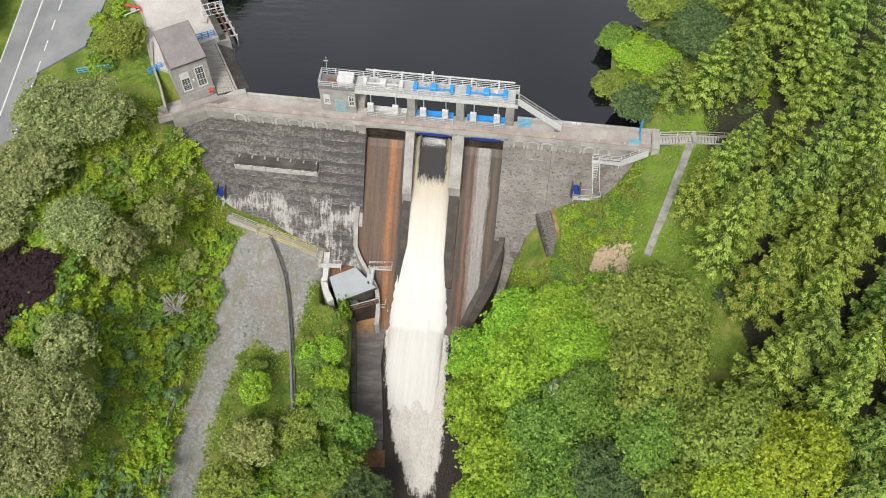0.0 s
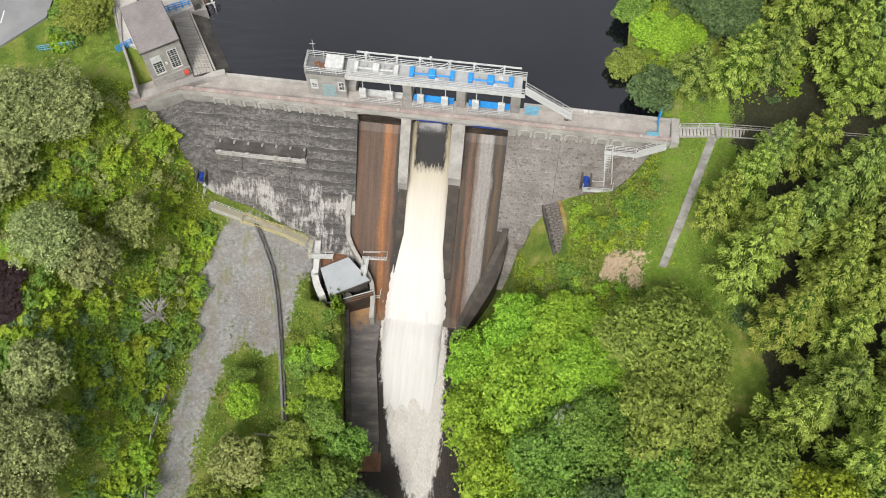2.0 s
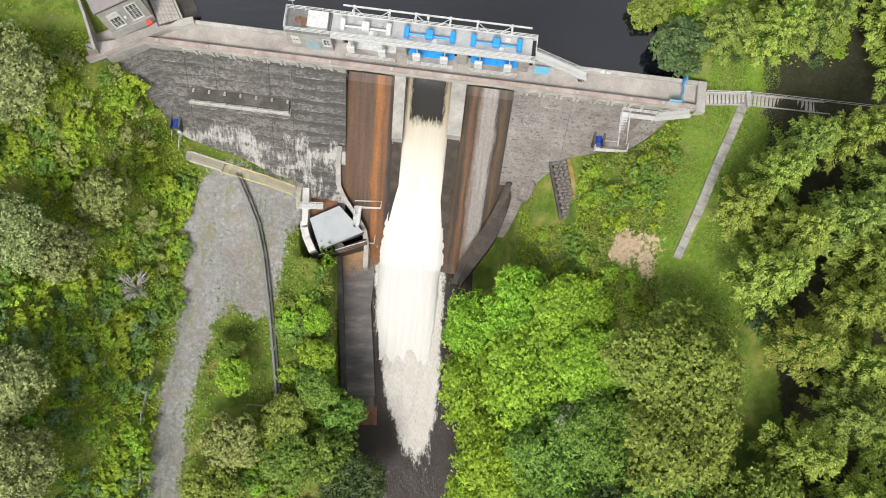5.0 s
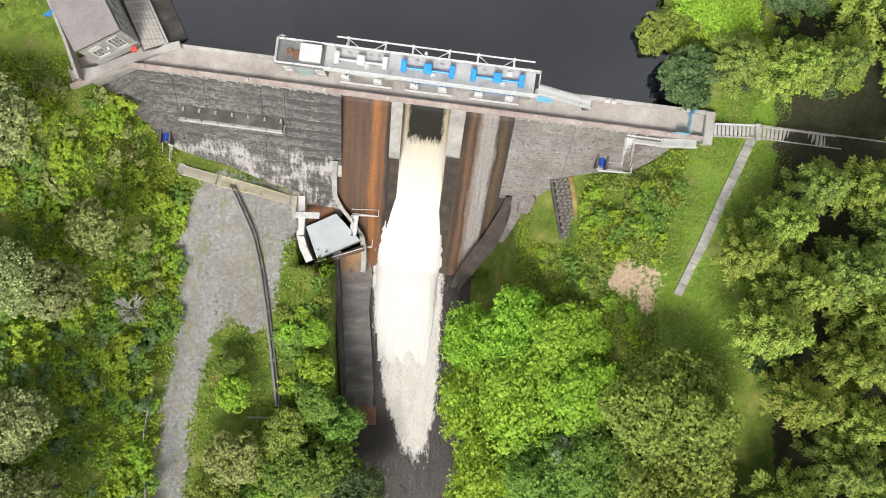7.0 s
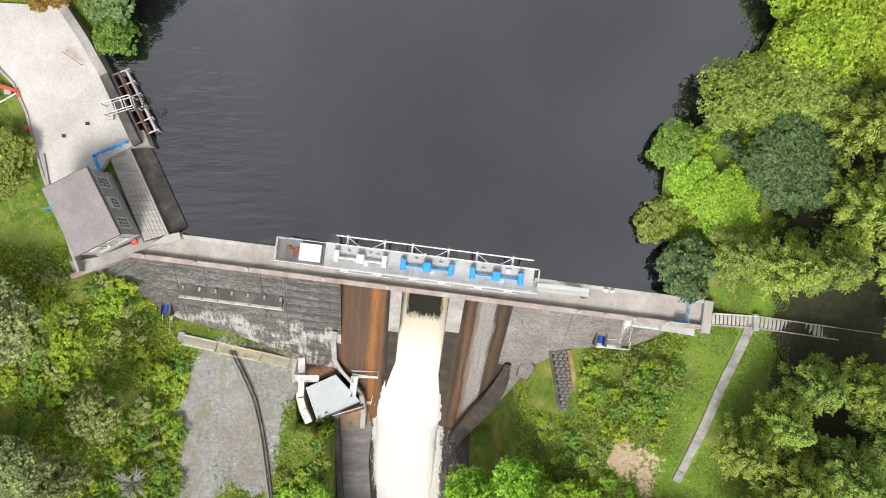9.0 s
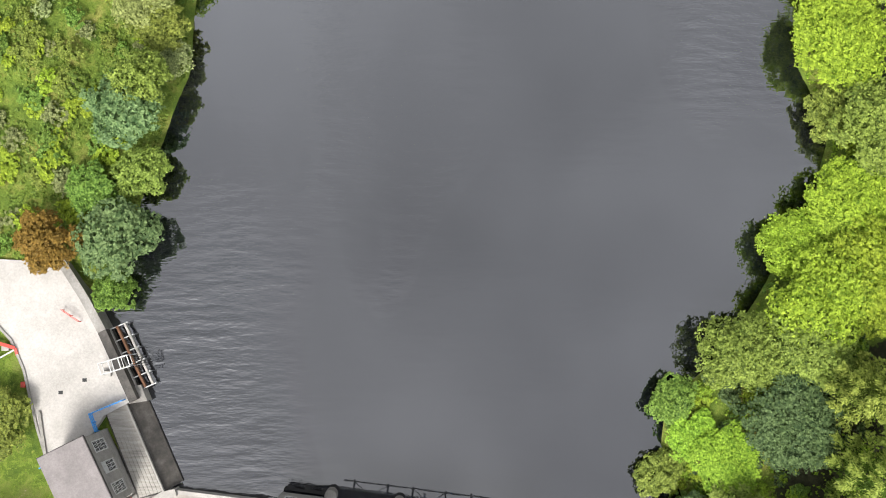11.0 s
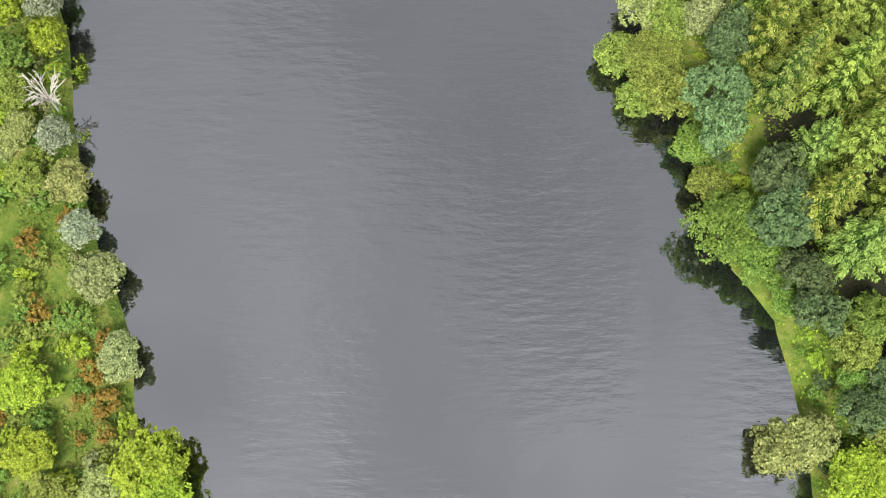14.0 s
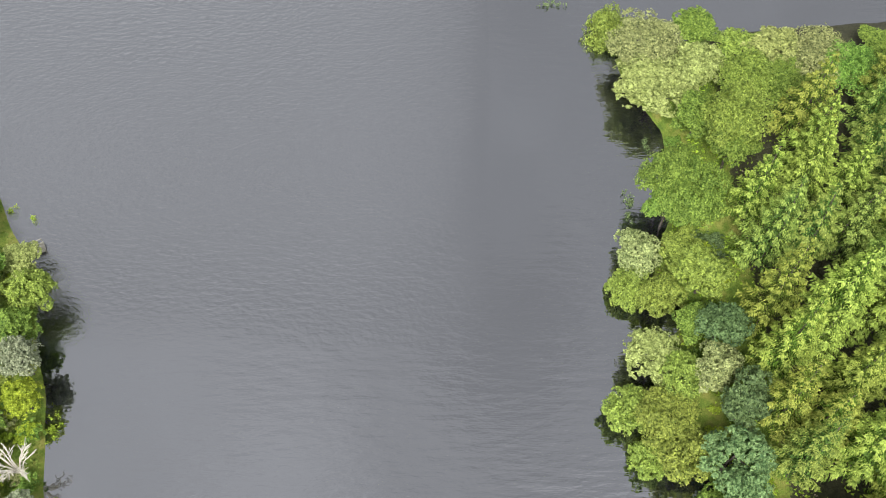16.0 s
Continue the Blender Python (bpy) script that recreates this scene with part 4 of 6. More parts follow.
# control room at the end
room = thing("control_room", DAM, "small grey roughcast control room on the crest", "building")
part("wall", box(nb(), G0, -10.65, V0, V1, DECK_Z, GZ - 0.3), RENDER, room)
part("roof", box(nb(), G0 - 0.1, -10.62, V0 - 0.1, V1 + 0.1, GZ - 0.296, GZ - 0.02, 0.03), rough_mat("dark_roof_felt", (0.10, 0.10, 0.10), (0.16, 0.16, 0.16), (0.22, 0.22, 0.21), 1.0, 6.0), room, "dark felted flat roof")
part("door", box(nb(), -13.6, -12.0, V0 - 0.06, V0 - 0.004, DECK_Z + 0.02, DECK_Z + 2.5), plain("pale_teal_paint", (0.26, 0.36, 0.38), 0.6), room, "pale teal double door")


def window(parent, w, h, m, cols, rows, white_top=0.0):
    """A window in its opening: frame, bars and dark panes, set 3 cm proud; m places it with its face along -y."""
    win = new("window")
    win.parent, win.matrix_local = parent, m
    part("pane", box(nb(), -w / 2, w / 2, -0.012, 0.0, 0, h * (1 - white_top)), GLASS, win)
    if white_top:
        part("panel", box(nb(), -w / 2, w / 2, -0.03, 0.0, h * (1 - white_top) + 0.004, h), RAILW, win, "white blanking panel")
    for x in (-w / 2, w / 2):
        part("frame", box(nb(), x - 0.06, x + 0.06, -0.06, 0.0, -0.05, h + 0.05), RAILW, win)
    for z in (0, h):
        part("frame", box(nb(), -w / 2, w / 2, -0.056, 0.0, z - 0.06, z + 0.06), RAILW, win)
    part("sill", box(nb(), -w / 2 - 0.1, w / 2 + 0.1, -0.14, 0.0, -0.15, -0.064), PALE, win)
    for k in range(1, cols):
        x = -w / 2 + w * k / cols
        part("bar", box(nb(), x - 0.025, x + 0.025, -0.04, -0.0125, 0.06, h * (1 - white_top) - 0.06), RAILW, win)
    for k in range(1, rows):
        z = h * (1 - white_top) * k / rows
        t = 0.06 if k % 3 == 0 else 0.025
        part("bar", box(nb(), -w / 2 + 0.06, w / 2 - 0.06, -0.05, -0.041, z - t, z + t), RAILW, win)
    return win


window(room, 0.75, 1.7, pose(-14.6, V0 - 0.004, 19.0), 2, 6, 0.5)
window(room, 0.75, 1.7, pose(-11.2, V0 - 0.004, 19.0), 2, 6)
window(room, 1.1, 1.3, pose(-12.2, V1 + 0.004, 19.6, 0, 0, 180), 3, 3)
window(room, 1.1, 1.3, pose(-14.2, V1 + 0.004, 19.6, 0, 0, 180), 3, 3)
tank = thing("water_tank", DAM @ pose(-11.95, 2.7, GZ - 0.02), "white box-shaped tank on the control room roof", "tank")
part("body", box(nb(), -1.05, 1.05, -0.85, 0.85, 0, 1.0, 0.12), RAILW, tank)
part("lid", box(nb(), -1.1, 1.1, -0.9, 0.9, 1.004, 1.1, 0.04), RAILW, tank)
for u, v, s in ((-14.2, 2.75, 0.32), (-13.45, 2.55, 0.4)):
    it = thing("red_hatch", DAM @ pose(u, v, GZ - 0.02, 0, 0, 20), "small faded red roof hatch", "hatch")
    part("body", box(nb(), -s, s, -s, s, 0, 0.16, 0.03), RUST, it)
mast = thing("mast", DAM @ pose(-14.7, 3.75, GZ - 0.02), "thin white aerial mast on the roof edge", "mast")
part("pole", beam(nb(), (0, 0, 0), (0.1, 0, 3.4), 0.07, n=6), RAILW, mast)
part("crossbar", beam(nb(), (-0.3, 0, 2.6), (0.4, 0, 2.7), 0.05), RAILW, mast)
lampm = thing("lamp_post", DAM @ pose(-0.4, 3.95, GZ - 0.3), "white lamp on a short post", "lamp")
part("pole", beam(nb(), (0, 0, 0), (0, 0, 2.0), 0.08, n=6), RAILW, lampm)
part("head", box(nb(), -0.14, 0.14, -0.14, 0.14, 2.0, 2.45, 0.05), RAILW, lampm)
# gate drives: two gearboxes and a motor on one shaft
for u, mat, lab in ((-6.9, RAILW, "white gate drive with gearboxes on a long shaft"), (-0.1, BLUE, "bright blue gate drive with gearboxes on a long shaft"), (7.0, BLUE, "bright blue gate drive with gearboxes on a long shaft")):
    d = thing("gate_drive", DAM @ pose(u, 2.72, GZ + 0.002), lab, "gate drive", "gate drives")
    for s in (-2.45, 2.45):
        part("gearbox", box(nb(), s - 0.27, s + 0.27, -0.62, 0.62, 0, 0.75, 0.06), mat, d)
    part("motor", box(nb(), -0.42, 0.42, -0.5, 0.5, 0, 0.85, 0.1), mat, d)
    part("shaft", beam(nb(), (-2.3, -0.15, 0.4), (2.3, -0.15, 0.4), 0.24, n=8), mat, d)
    part("foot", box(nb(), 0.35, 0.85, -0.75, -0.3, 0, 0.12), RAILW, d)
for u, v, r in ((-8.2, 3.2, 0.16), (-5.2, 3.2, 0.14), (-5.6, 2.2, 0.16), (-1.3, 3.3, 0.18), (1.2, 3.2, 0.18), (5.6, 3.2, 0.16), (-6.0, 3.3, 0.12), (0.9, 2.6, 0.15)):
    p_ = thing("vent_pot", DAM @ pose(u, v, GZ + 0.002), "small pale round cap on the deck", "vent", "deck caps")
    part("cap", beam(nb(), (0, 0, 0), (0, 0, 0.3), r * 2, n=10), DECK, p_)
hatch = thing("hatch_cover", DAM @ pose(8.2, 3.3, GZ + 0.002), "square white hatch cover on the deck", "hatch")
part("body", box(nb(), -0.28, 0.28, -0.25, 0.25, 0, 0.22, 0.03), RAILW, hatch)
# cabinets, guards and hanging rods along the crest, under the deck
for u in (-8.6, -5.2, -1.4, 1.6, 5.4, 8.6):
    c = thing("counterweight_box", DAM @ pose(u, 1.35, DECK_Z + 1.3), "white box hung below the gantry deck", "box", "white boxes under the deck")
    part("body", box(nb(), -0.42, 0.42, -0.22, 0.18, -0.3, 1.2, 0.03), RAILW, c)
    part("rod", beam(nb(), (0.1, 0, 1.2), (0.1, 0, GZ - DECK_Z - 1.6), 0.12, n=6), RAILW, c)
for a, b in BAYS:
    g = thing("guard_rail", DAM, "white steel guard rail beside the gate well", "railing", "gate well railings")
    railing(g, [(a + 0.1, 1.0, DECK_Z), (b - 0.1, 1.0, DECK_Z)], 1.1, 1.35, RAILW, 3, 0.05)
for (a, b), mat in zip(BAYS, (GALV, BLUE, BLUE)):
    t = thing("gate_beam", DAM, "painted steel lifting beam over the gate", "beam", "lifting beams")
    part("web", box(nb(), a + 0.15, b - 0.15, 2.05, 2.55, DECK_Z + 0.0, DECK_Z + 0.45, 0.03), mat, t)
    part("flange", box(nb(), a + 0.1, b - 0.1, 1.9, 2.7, DECK_Z + 0.454, DECK_Z + 0.52), mat, t)


def stair(parent, a, b, width, mat, rail_mat=None, treads=None, both=True):
    """A straight stair or ramp from a to b: two strings, treads and a rail on each side."""
    a, b = Vector(a), Vector(b)
    d = Vector((b.x - a.x, b.y - a.y, 0))
    side = Vector((-d.y, d.x, 0)).normalized() * width / 2
    for s in (-1, 1):
        part("string", beam(nb(), a + side * s, b + side * s, 0.07, 0.26), mat, parent)
    n = treads or max(3, int(abs(b.z - a.z) / 0.19))
    yaw = math.degrees(math.atan2(d.y, d.x))
    tread = mesh_of("tread", box(nb(), -0.13, 0.13, -width / 2 + 0.04, width / 2 - 0.04, -0.03, 0.03), mat)
    for k in range(n):
        ob = new("tread", tread)
        ob.parent = parent
        q = a.lerp(b, (k + 0.5) / n)
        ob.matrix_local = pose(q.x, q.y, q.z + 0.1, 0, 0, yaw)
    for s in ((-1, 1) if both else (1,)):
        railing(parent, [a + side * s, b + side * s], 1.05, 1.6, rail_mat or mat, 2, 0.05)


def landing(parent, outline, z, mat, legs=(), grating=True):
    part("platform", prism(nb(), outline, z - 0.08, z), mat, parent)
    for x, y, low in legs:
        part("leg", beam(nb(), (x, y, low), (x, y, z - 0.08), 0.1), mat, parent)


gs = thing("gantry_stair", DAM, "pale steel stair from the crest up to the gantry", "stair")
stair(gs, (17.4, 2.1, DECK_Z), (11.3, 2.1, GZ - 0.1), 0.85, RAILW, treads=24)
# sign frame and blue gate on the crest
bf = thing("barrier_panel", DAM @ pose(12.4, 1.75, DECK_Z), "pale blue steel mesh barrier leaning on the parapet", "barrier")
for x in (-0.8, 0.8):
    part("frame", beam(nb(), (x, 0, 0), (x, 0.35, 1.5), 0.07), PALEBLUE, bf)
for k in range(7):
    part("bar", beam(nb(), (-0.8, 0.05 * k, 0.15 + 0.21 * k), (0.8, 0.05 * k, 0.15 + 0.21 * k), 0.09), PALEBLUE, bf)
bg = thing("blue_gate", DAM @ pose(28.0, 0.2, DECK_Z), "blue steel gate across the end of the crest", "gate")
for v in (0.1, 1.2, 2.3):
    part("post", beam(nb(), (0, v, 0), (0, v, 2.1 if v > 2 else 1.7), 0.10), PALEBLUE if v < 2 else BLUE, bg)
for k in range(12):
    part("bar", beam(nb(), (0, 0.15 + k * 0.18, 0.1), (0, 0.15 + k * 0.18, 1.5 + (0.4 if k > 9 else 0)), 0.03), PALEBLUE if k < 9 else BLUE, bg)
for z in (0.15, 0.85, 1.5):
    part("rail", beam(nb(), (0, 0.1, z), (0, 2.3, z), 0.05), PALEBLUE, bg)
part("leaf", box(nb(), -1.4, -0.05, -0.05, 0.02, 0.2, 1.5), PALEBLUE, bg)
part("panel", box(nb(), -0.1, 0.1, 2.2, 2.75, 0.1, 2.4), BLUE, bg, "solid blue end panel")
litter_ = thing("debris_pile", DAM @ pose(16.9, 1.5, DECK_Z), "small heap of dark debris on the crest", "debris")
rd = random.Random(3)
for k in range(7):
    a = rd.uniform(0, 6.3)
    part("stick", beam(nb(), (rd.uniform(-.4, .4), rd.uniform(-.25, .25), 0.04), (rd.uniform(-.5, .5), rd.uniform(-.3, .3), 0.12), 0.07), BLACK, litter_)
for u, c in ((18.8, 2.4), (19.5, 2.4)):
    part("box", box(nb(), u, u + 0.5, c, c + 0.35, 18.104, 18.35, 0.03), RAILW, dam)
post_ = thing("marker_post", DAM @ pose(13.9, 2.75, 18.1), "slim white marker post on the parapet", "post")
part("pole", beam(nb(), (0, 0, 0), (0, 0, 1.6), 0.07), RAILW, post_)

# service pipe in its recess on the face
pipe = thing("pipe_walkway", DAM, "long recessed ledge with a white rail on the dam face", "walkway")
part("recess", box(nb(), -27.7, -15.9, -4.1, -2.7, 10.3, 11.1), DARKCON, pipe)
part("ledge", box(nb(), -27.8, -15.8, -4.5, -3.3, 9.85, 10.05), PALE, pipe)
for k in range(7):
    u = -27.3 + k * 1.85
    part("bracket", box(nb(), u - 0.22, u + 0.22, -4.5, -4.0, 10.06, 10.5), PALE, pipe)
    part("lug", beam(nb(), (u + 0.1, -3.0, 11.25), (u + 0.1, -3.4, 11.35), 0.28, n=8), PALE, pipe)
railing(pipe, [(-27.7, -4.45, 10.05), (-15.9, -4.45, 10.05)], 0.75, 1.9, GALV, 2, 0.05)


def blue_door(u, z, w, lab):
    v = face_v(z)
    d = thing("gallery_door", DAM @ pose(u, v + 0.35, z), lab, "door", "gallery doors")
    bm = nb()
    pts = [(-w / 2, 0), (w / 2, 0), (w / 2, 1.1)] + [(w / 2 * math.cos(a), 1.1 + w / 2 * math.sin(a)) for a in np.linspace(0.3, math.pi - 0.3, 6)] + [(-w / 2, 1.1)]
    f, g = [bm.verts.new((x, -0.2, z_)) for x, z_ in pts], [bm.verts.new((x, 0.75, z_)) for x, z_ in pts]
    bm.faces.new(f), bm.faces.new(g[::-1])
    for i in range(len(f)):
        bm.faces.new((f[i], g[i], g[(i + 1) % len(f)], f[(i + 1) % len(f)]))
    part("leaf", bm, NAVY, d, "deep blue arched steel door")
    part("surround", box(nb(), -w / 2 - 0.25, -w / 2 - 0.01, -0.5, 1.4, 0, 1.9), DARKCON, d)
    part("surround", box(nb(), w / 2 + 0.01, w / 2 + 0.25, -0.5, 1.4, 0, 1.9), DARKCON, d)


blue_door(-30.0, 5.4, 0.85, "blue arched door at the foot of the dam")
blue_door(20.4, 9.9, 0.85, "blue arched door high on the abutment")

# steps on the left, from the door down across the flat
ls = thing("toe_stair", DAM, "worn pale concrete steps with faded yellow edges", "stair")
stair(ls, (-30.0, -9.0, 4.5), (-30.0, -6.7, 5.4), 0.9, GALV)
landing(ls, [(-30.6, -10.2), (-28.0, -10.2), (-28.0, -9.0), (-30.6, -9.0)], 4.6, CONCRETE, [(-30.4, -10, 2), (-28.2, -10, 2)])
STEP = rough_mat("ochre_step", (0.26, 0.235, 0.17), (0.36, 0.33, 0.25), (0.46, 0.43, 0.35), 1.0, 8.0)
stair(ls, (-28.0, -9.8, 4.55), (-24.3, -10.3, 3.3), 1.1, STEP, GALV, 15)
part("ramp", prism(nb(), [(-24.3, -10.95), (-21.2, -11.3), (-21.1, -10.2), (-24.2, -9.75)], 0.5, [3.25, 2.7, 2.7, 3.25]), STEP, ls, "ochre concrete ramp")
part("ramp", prism(nb(), [(-21.2, -11.3), (-19.0, -11.6), (-18.9, -10.5), (-21.1, -10.2)], 0.3, [2.7, 1.9, 1.9, 2.7]), STEP, ls)
railing(ls, [(-24.3, -11.0, 3.25), (-19.0, -11.6, 1.9)], 0.9, 1.7, YELLOW, 2, 0.06)
railing(ls, [(-24.2, -9.75, 3.25), (-18.9, -10.5, 1.9)], 0.9, 1.7, YELLOW, 2, 0.06)
stair(ls, (-18.95, -11.05, 1.9), (-15.7, -11.6, 0.4), 1.1, STEP, YELLOW, 13)
part("path_slab", prism(nb(), [(-15.7, -12.2), (-14.8, -12.2), (-14.8, -13.9), (-15.7, -13.9)], -1.0, 0.42), STEP, ls)
part("path_slab", prism(nb(), [(-15.7, -12.2), (-14.8, -12.2), (-14.8, -11.0), (-15.7, -11.0)], -1.0, 0.42), STEP, ls)

# pale wall, gauge house and platforms beside the chute
arm = [(-14.75, -10.9), (-14.45, -13.6), (-14.3, -15.9), (-13.7, -17.4), (-12.7, -19.0)]
cw = thing("curb_wall", DAM, "pale curved concrete wall beside the gauge house", "wall")
for a, b in zip(arm, arm[1:]):
    part("wall_block", swept_wall([a, b], [(-0.05, -7.0), (-0.05, 0.05), (0.85, 0.05), (0.85, -7.0)]), LIMEWASH, cw)
gh = thing("gauge_house", DAM, "small gauge house with a blue-grey sheet roof", "hut")
rc = [(-13.4, -14.6), (-9.9, -12.5), (-6.4, -15.5), (-11.5, -18.5)]
part("roof", prism(nb(), rc, -0.95, [-0.62, -0.62, -0.78, -0.78]), SLATEROOF, gh, "blue-grey sheet roof")
part("roof_lip", prism(nb(), [(-11.5, -18.56), (-6.3, -15.56), (-6.36, -15.44), (-11.5, -18.44)], -1.1, -0.7), DARKCON, gh)
wallpts = [(-13.0, -14.7), (-9.9, -12.9), (-6.9, -15.4), (-11.4, -18.0)]
part("wall", prism(nb(), wallpts, -7.0, -1.2), DARKCON, gh, "dark concrete wall")
part("pit_wall", prism(nb(), [(-12.3, -19.3), (-11.6, -18.7), (-6.2, -16.0), (-5.9, -16.7)], -7.4, -2.6), WETWALL, gh, "wet stained lower wall")
part("vent_pipe", beam(nb(), (-7.6, -14.9, -0.9), (-7.6, -14.9, -0.2), 0.22, n=8), BLACK, gh)
part("wheel", beam(nb(), (-9.3, -17.6, -2.6), (-9.3, -17.6, -2.35), 1.3, n=14), DARKCON, gh)
for k in range(3):
    part("beam", beam(nb(), (-11.9 + k * 0.1, -18.9 - k * 0.2, -2.3 - 0.3 * k), (-6.0, -16.3 - k * 0.2, -2.3 - 0.3 * k), 0.1), GALV if k == 0 else RUST, gh)
part("floor_slab", prism(nb(), [(-13.7, -14.4), (-13.7, -10.9), (-10.9, -10.6), (-10.0, -12.6)], -5.0, -1.6), RUST, gh, "rusty brown stained slab")
wk = thing("access_bridge", DAM, "short galvanised footbridge over the wall", "footbridge")
landing(wk, [(-14.9, -13.7), (-11.8, -13.4), (-11.8, -12.7), (-14.9, -13.0)], 0.35, GALV, [(-12.0, -13.0, -2)])
railing(wk, [(-14.9, -13.7, 0.35), (-11.8, -13.4, 0.35)], 0.9, 1.2, GALV, 2, 0.05)
railing(wk, [(-14.9, -13.0, 0.35), (-11.8, -12.7, 0.35)], 0.9, 1.2, GALV, 2, 0.05)
pf = thing("platform", DAM, "galvanised viewing platform over the chute", "platform")
landing(pf, [(-7.9, -12.5), (-4.6, -12.2), (-4.6, -11.4), (-7.9, -11.7)], -0.9, GALV, [(-7.7, -12.3, -4), (-4.8, -12.0, -2), (-6.2, -12.0, -3)])
railing(pf, [(-7.9, -12.5, -0.9), (-4.6, -12.2, -0.9), (-4.6, -11.4, -0.9), (-7.9, -11.7, -0.9)], 1.0, 1.1, GALV, 3, 0.05)
stair(pf, (-7.45, -14.8, -0.85), (-7.45, -12.4, -0.85), 0.75, GALV, treads=9)
ld = thing("ladder_platform", DAM, "small galvanised ladder stage above the tail water", "ladder")
landing(ld, [(-6.3, -16.3), (-5.2, -16.2), (-5.1, -14.6), (-6.2, -14.7)], -5.2, GALV, [(-6.2, -16.2, -7.6), (-5.2, -16.1, -7.6)])
railing(ld, [(-6.3, -16.3, -5.2), (-5.2, -16.2, -5.2), (-5.1, -14.6, -5.2), (-6.2, -14.7, -5.2)], 1.0, 0.8, GALV, 2, 0.06, closed=True)
railing(ld, [(-4.8, -16.5, -6.6), (-4.7, -14.3, -5.8)], 1.0, 0.8, GALV, 2, 0.05)
# silted concrete apron beside the river
ap = solo("apron", prism(nb(), [(-13.0, 67.5), (-12.9, 60), (-12.4, 54), (-11.9, 48.3), (-8.3, 48.3), (-8.6, 54), (-9.0, 60), (-8.6, 64.5), (-9.3, 68.5)], -9, -7.05), APRON, Matrix.Identity(4), "silted grey concrete apron with orange stains", "apron", kind="structure")
for k in range(5):
    wall_ = solo("river_wall", prism(nb(), [(-13.7 + k * 0.25, 67.5 - 4.2 * k), (-12.95 + k * 0.24, 67.5 - 4.2 * k), (-12.72 + k * 0.24, 63.34 - 4.2 * k), (-13.45 + k * 0.25, 63.34 - 4.2 * k)], -9, -5.6 - 0.2 * k), DARKCON, Matrix.Identity(4), "dark river wall under the shrubs", "wall", "river wall blocks", "structure")
part("step", box(nb(), -12.4, -8.4, 47.0, 48.25, -9, -7.35), DARKCON, ap)
part("sill", box(nb(), -11.9, -8.0, 44.5, 47.0, -9, -7.5), RUST, ap, "orange stained sill")

# fence along the gravel flat
FENCE = [(-25.2, 75.4), (-23.8, 72.2), (-22.7, 69.4), (-21.9, 65.6), (-21.1, 60.0), (-20.4, 54.0), (-19.8, 48.5)]
wf = thing("pipe_fence", Matrix.Identity(4), "low weathered pipe and kerb along the gravel flat", "pipe")
fz = [float(land(x, y)) for x, y in FENCE]
for (a, za), (b, zb) in zip(zip(FENCE, fz), list(zip(FENCE, fz))[1:]):
    part("pipe", beam(nb(), (*a, za + 0.35), (*b, zb + 0.35), 0.36, n=8), DULLPIPE, wf)
    part("kerb", beam(nb(), (a[0] + 0.42, a[1], za + 0.15), (b[0] + 0.42, b[1], zb + 0.15), 0.22, 0.5), DARKCON, wf)
    part("support", box(nb(), b[0] - 0.3, b[0] + 0.3, b[1] - 0.15, b[1] + 0.15, zb - 0.3, zb + 0.3), CONCRETE, wf)
tf = thing("timber_fence", Matrix.Identity(4), "weathered rail fence beside the gravel track", "fence")
railing(tf, [(-34.4, 38, float(land(-34.4, 38))), (-34.6, 46, float(land(-34.6, 46))), (-33.6, 52.5, float(land(-33.6, 52.5)))], 1.1, 2.0, TIMBER, 2, 0.1)
tf2 = thing("timber_fence", Matrix.Identity(4), "short rail fence across the bank", "fence")
railing(tf2, [(-23.0, 47.2, float(land(-23, 47.2))), (-20.0, 47.0, float(land(-20, 47)))], 1.0, 1.5, TIMBER, 2, 0.09)

# stair and walkway on the right abutment
rs_ = thing("abutment_stair", DAM, "galvanised stair and walkway down the abutment", "stair")
landing(rs_, [(20.1, -4.1), (23.9, -3.9), (23.9, -2.9), (20.1, -3.1)], 9.9, GALV, [(20.2, -4.0, 6), (23.8, -3.8, 8), (22, -3.9, 7)])
railing(rs_, [(20.1, -3.1, 9.9), (20.1, -4.1, 9.9), (23.9, -3.9, 9.9), (23.9, -2.9, 9.9)], 1.05, 1.2, GALV, 3, 0.06)
railing(rs_, [(21.2, -3.05, 9.9), (22.6, -2.95, 9.9)], 1.05, 1.2, GALV, 3, 0.06)
stair(rs_, (23.2, -3.2, 9.95), (22.6, -0.45, 14.5), 0.95, GALV, treads=22)
landing(rs_, [(22.1, -1.0), (26.0, -1.0), (26.0, -0.24), (22.1, -0.24)], 14.5, GALV, [(22.2, -0.9, 11), (25.8, -0.9, 13)])
railing(rs_, [(22.9, -1.0, 14.5), (26.0, -1.0, 14.5)], 1.05, 1.2, GALV, 3, 0.06)
railing(rs_, [(22.1, -0.3, 14.5), (26.0, -0.3, 14.5)], 1.05, 1.2, GALV, 3, 0.06)
stair(rs_, (26.0, -0.62, 14.5), (29.2, -0.62, 17.2), 0.8, GALV, treads=14)
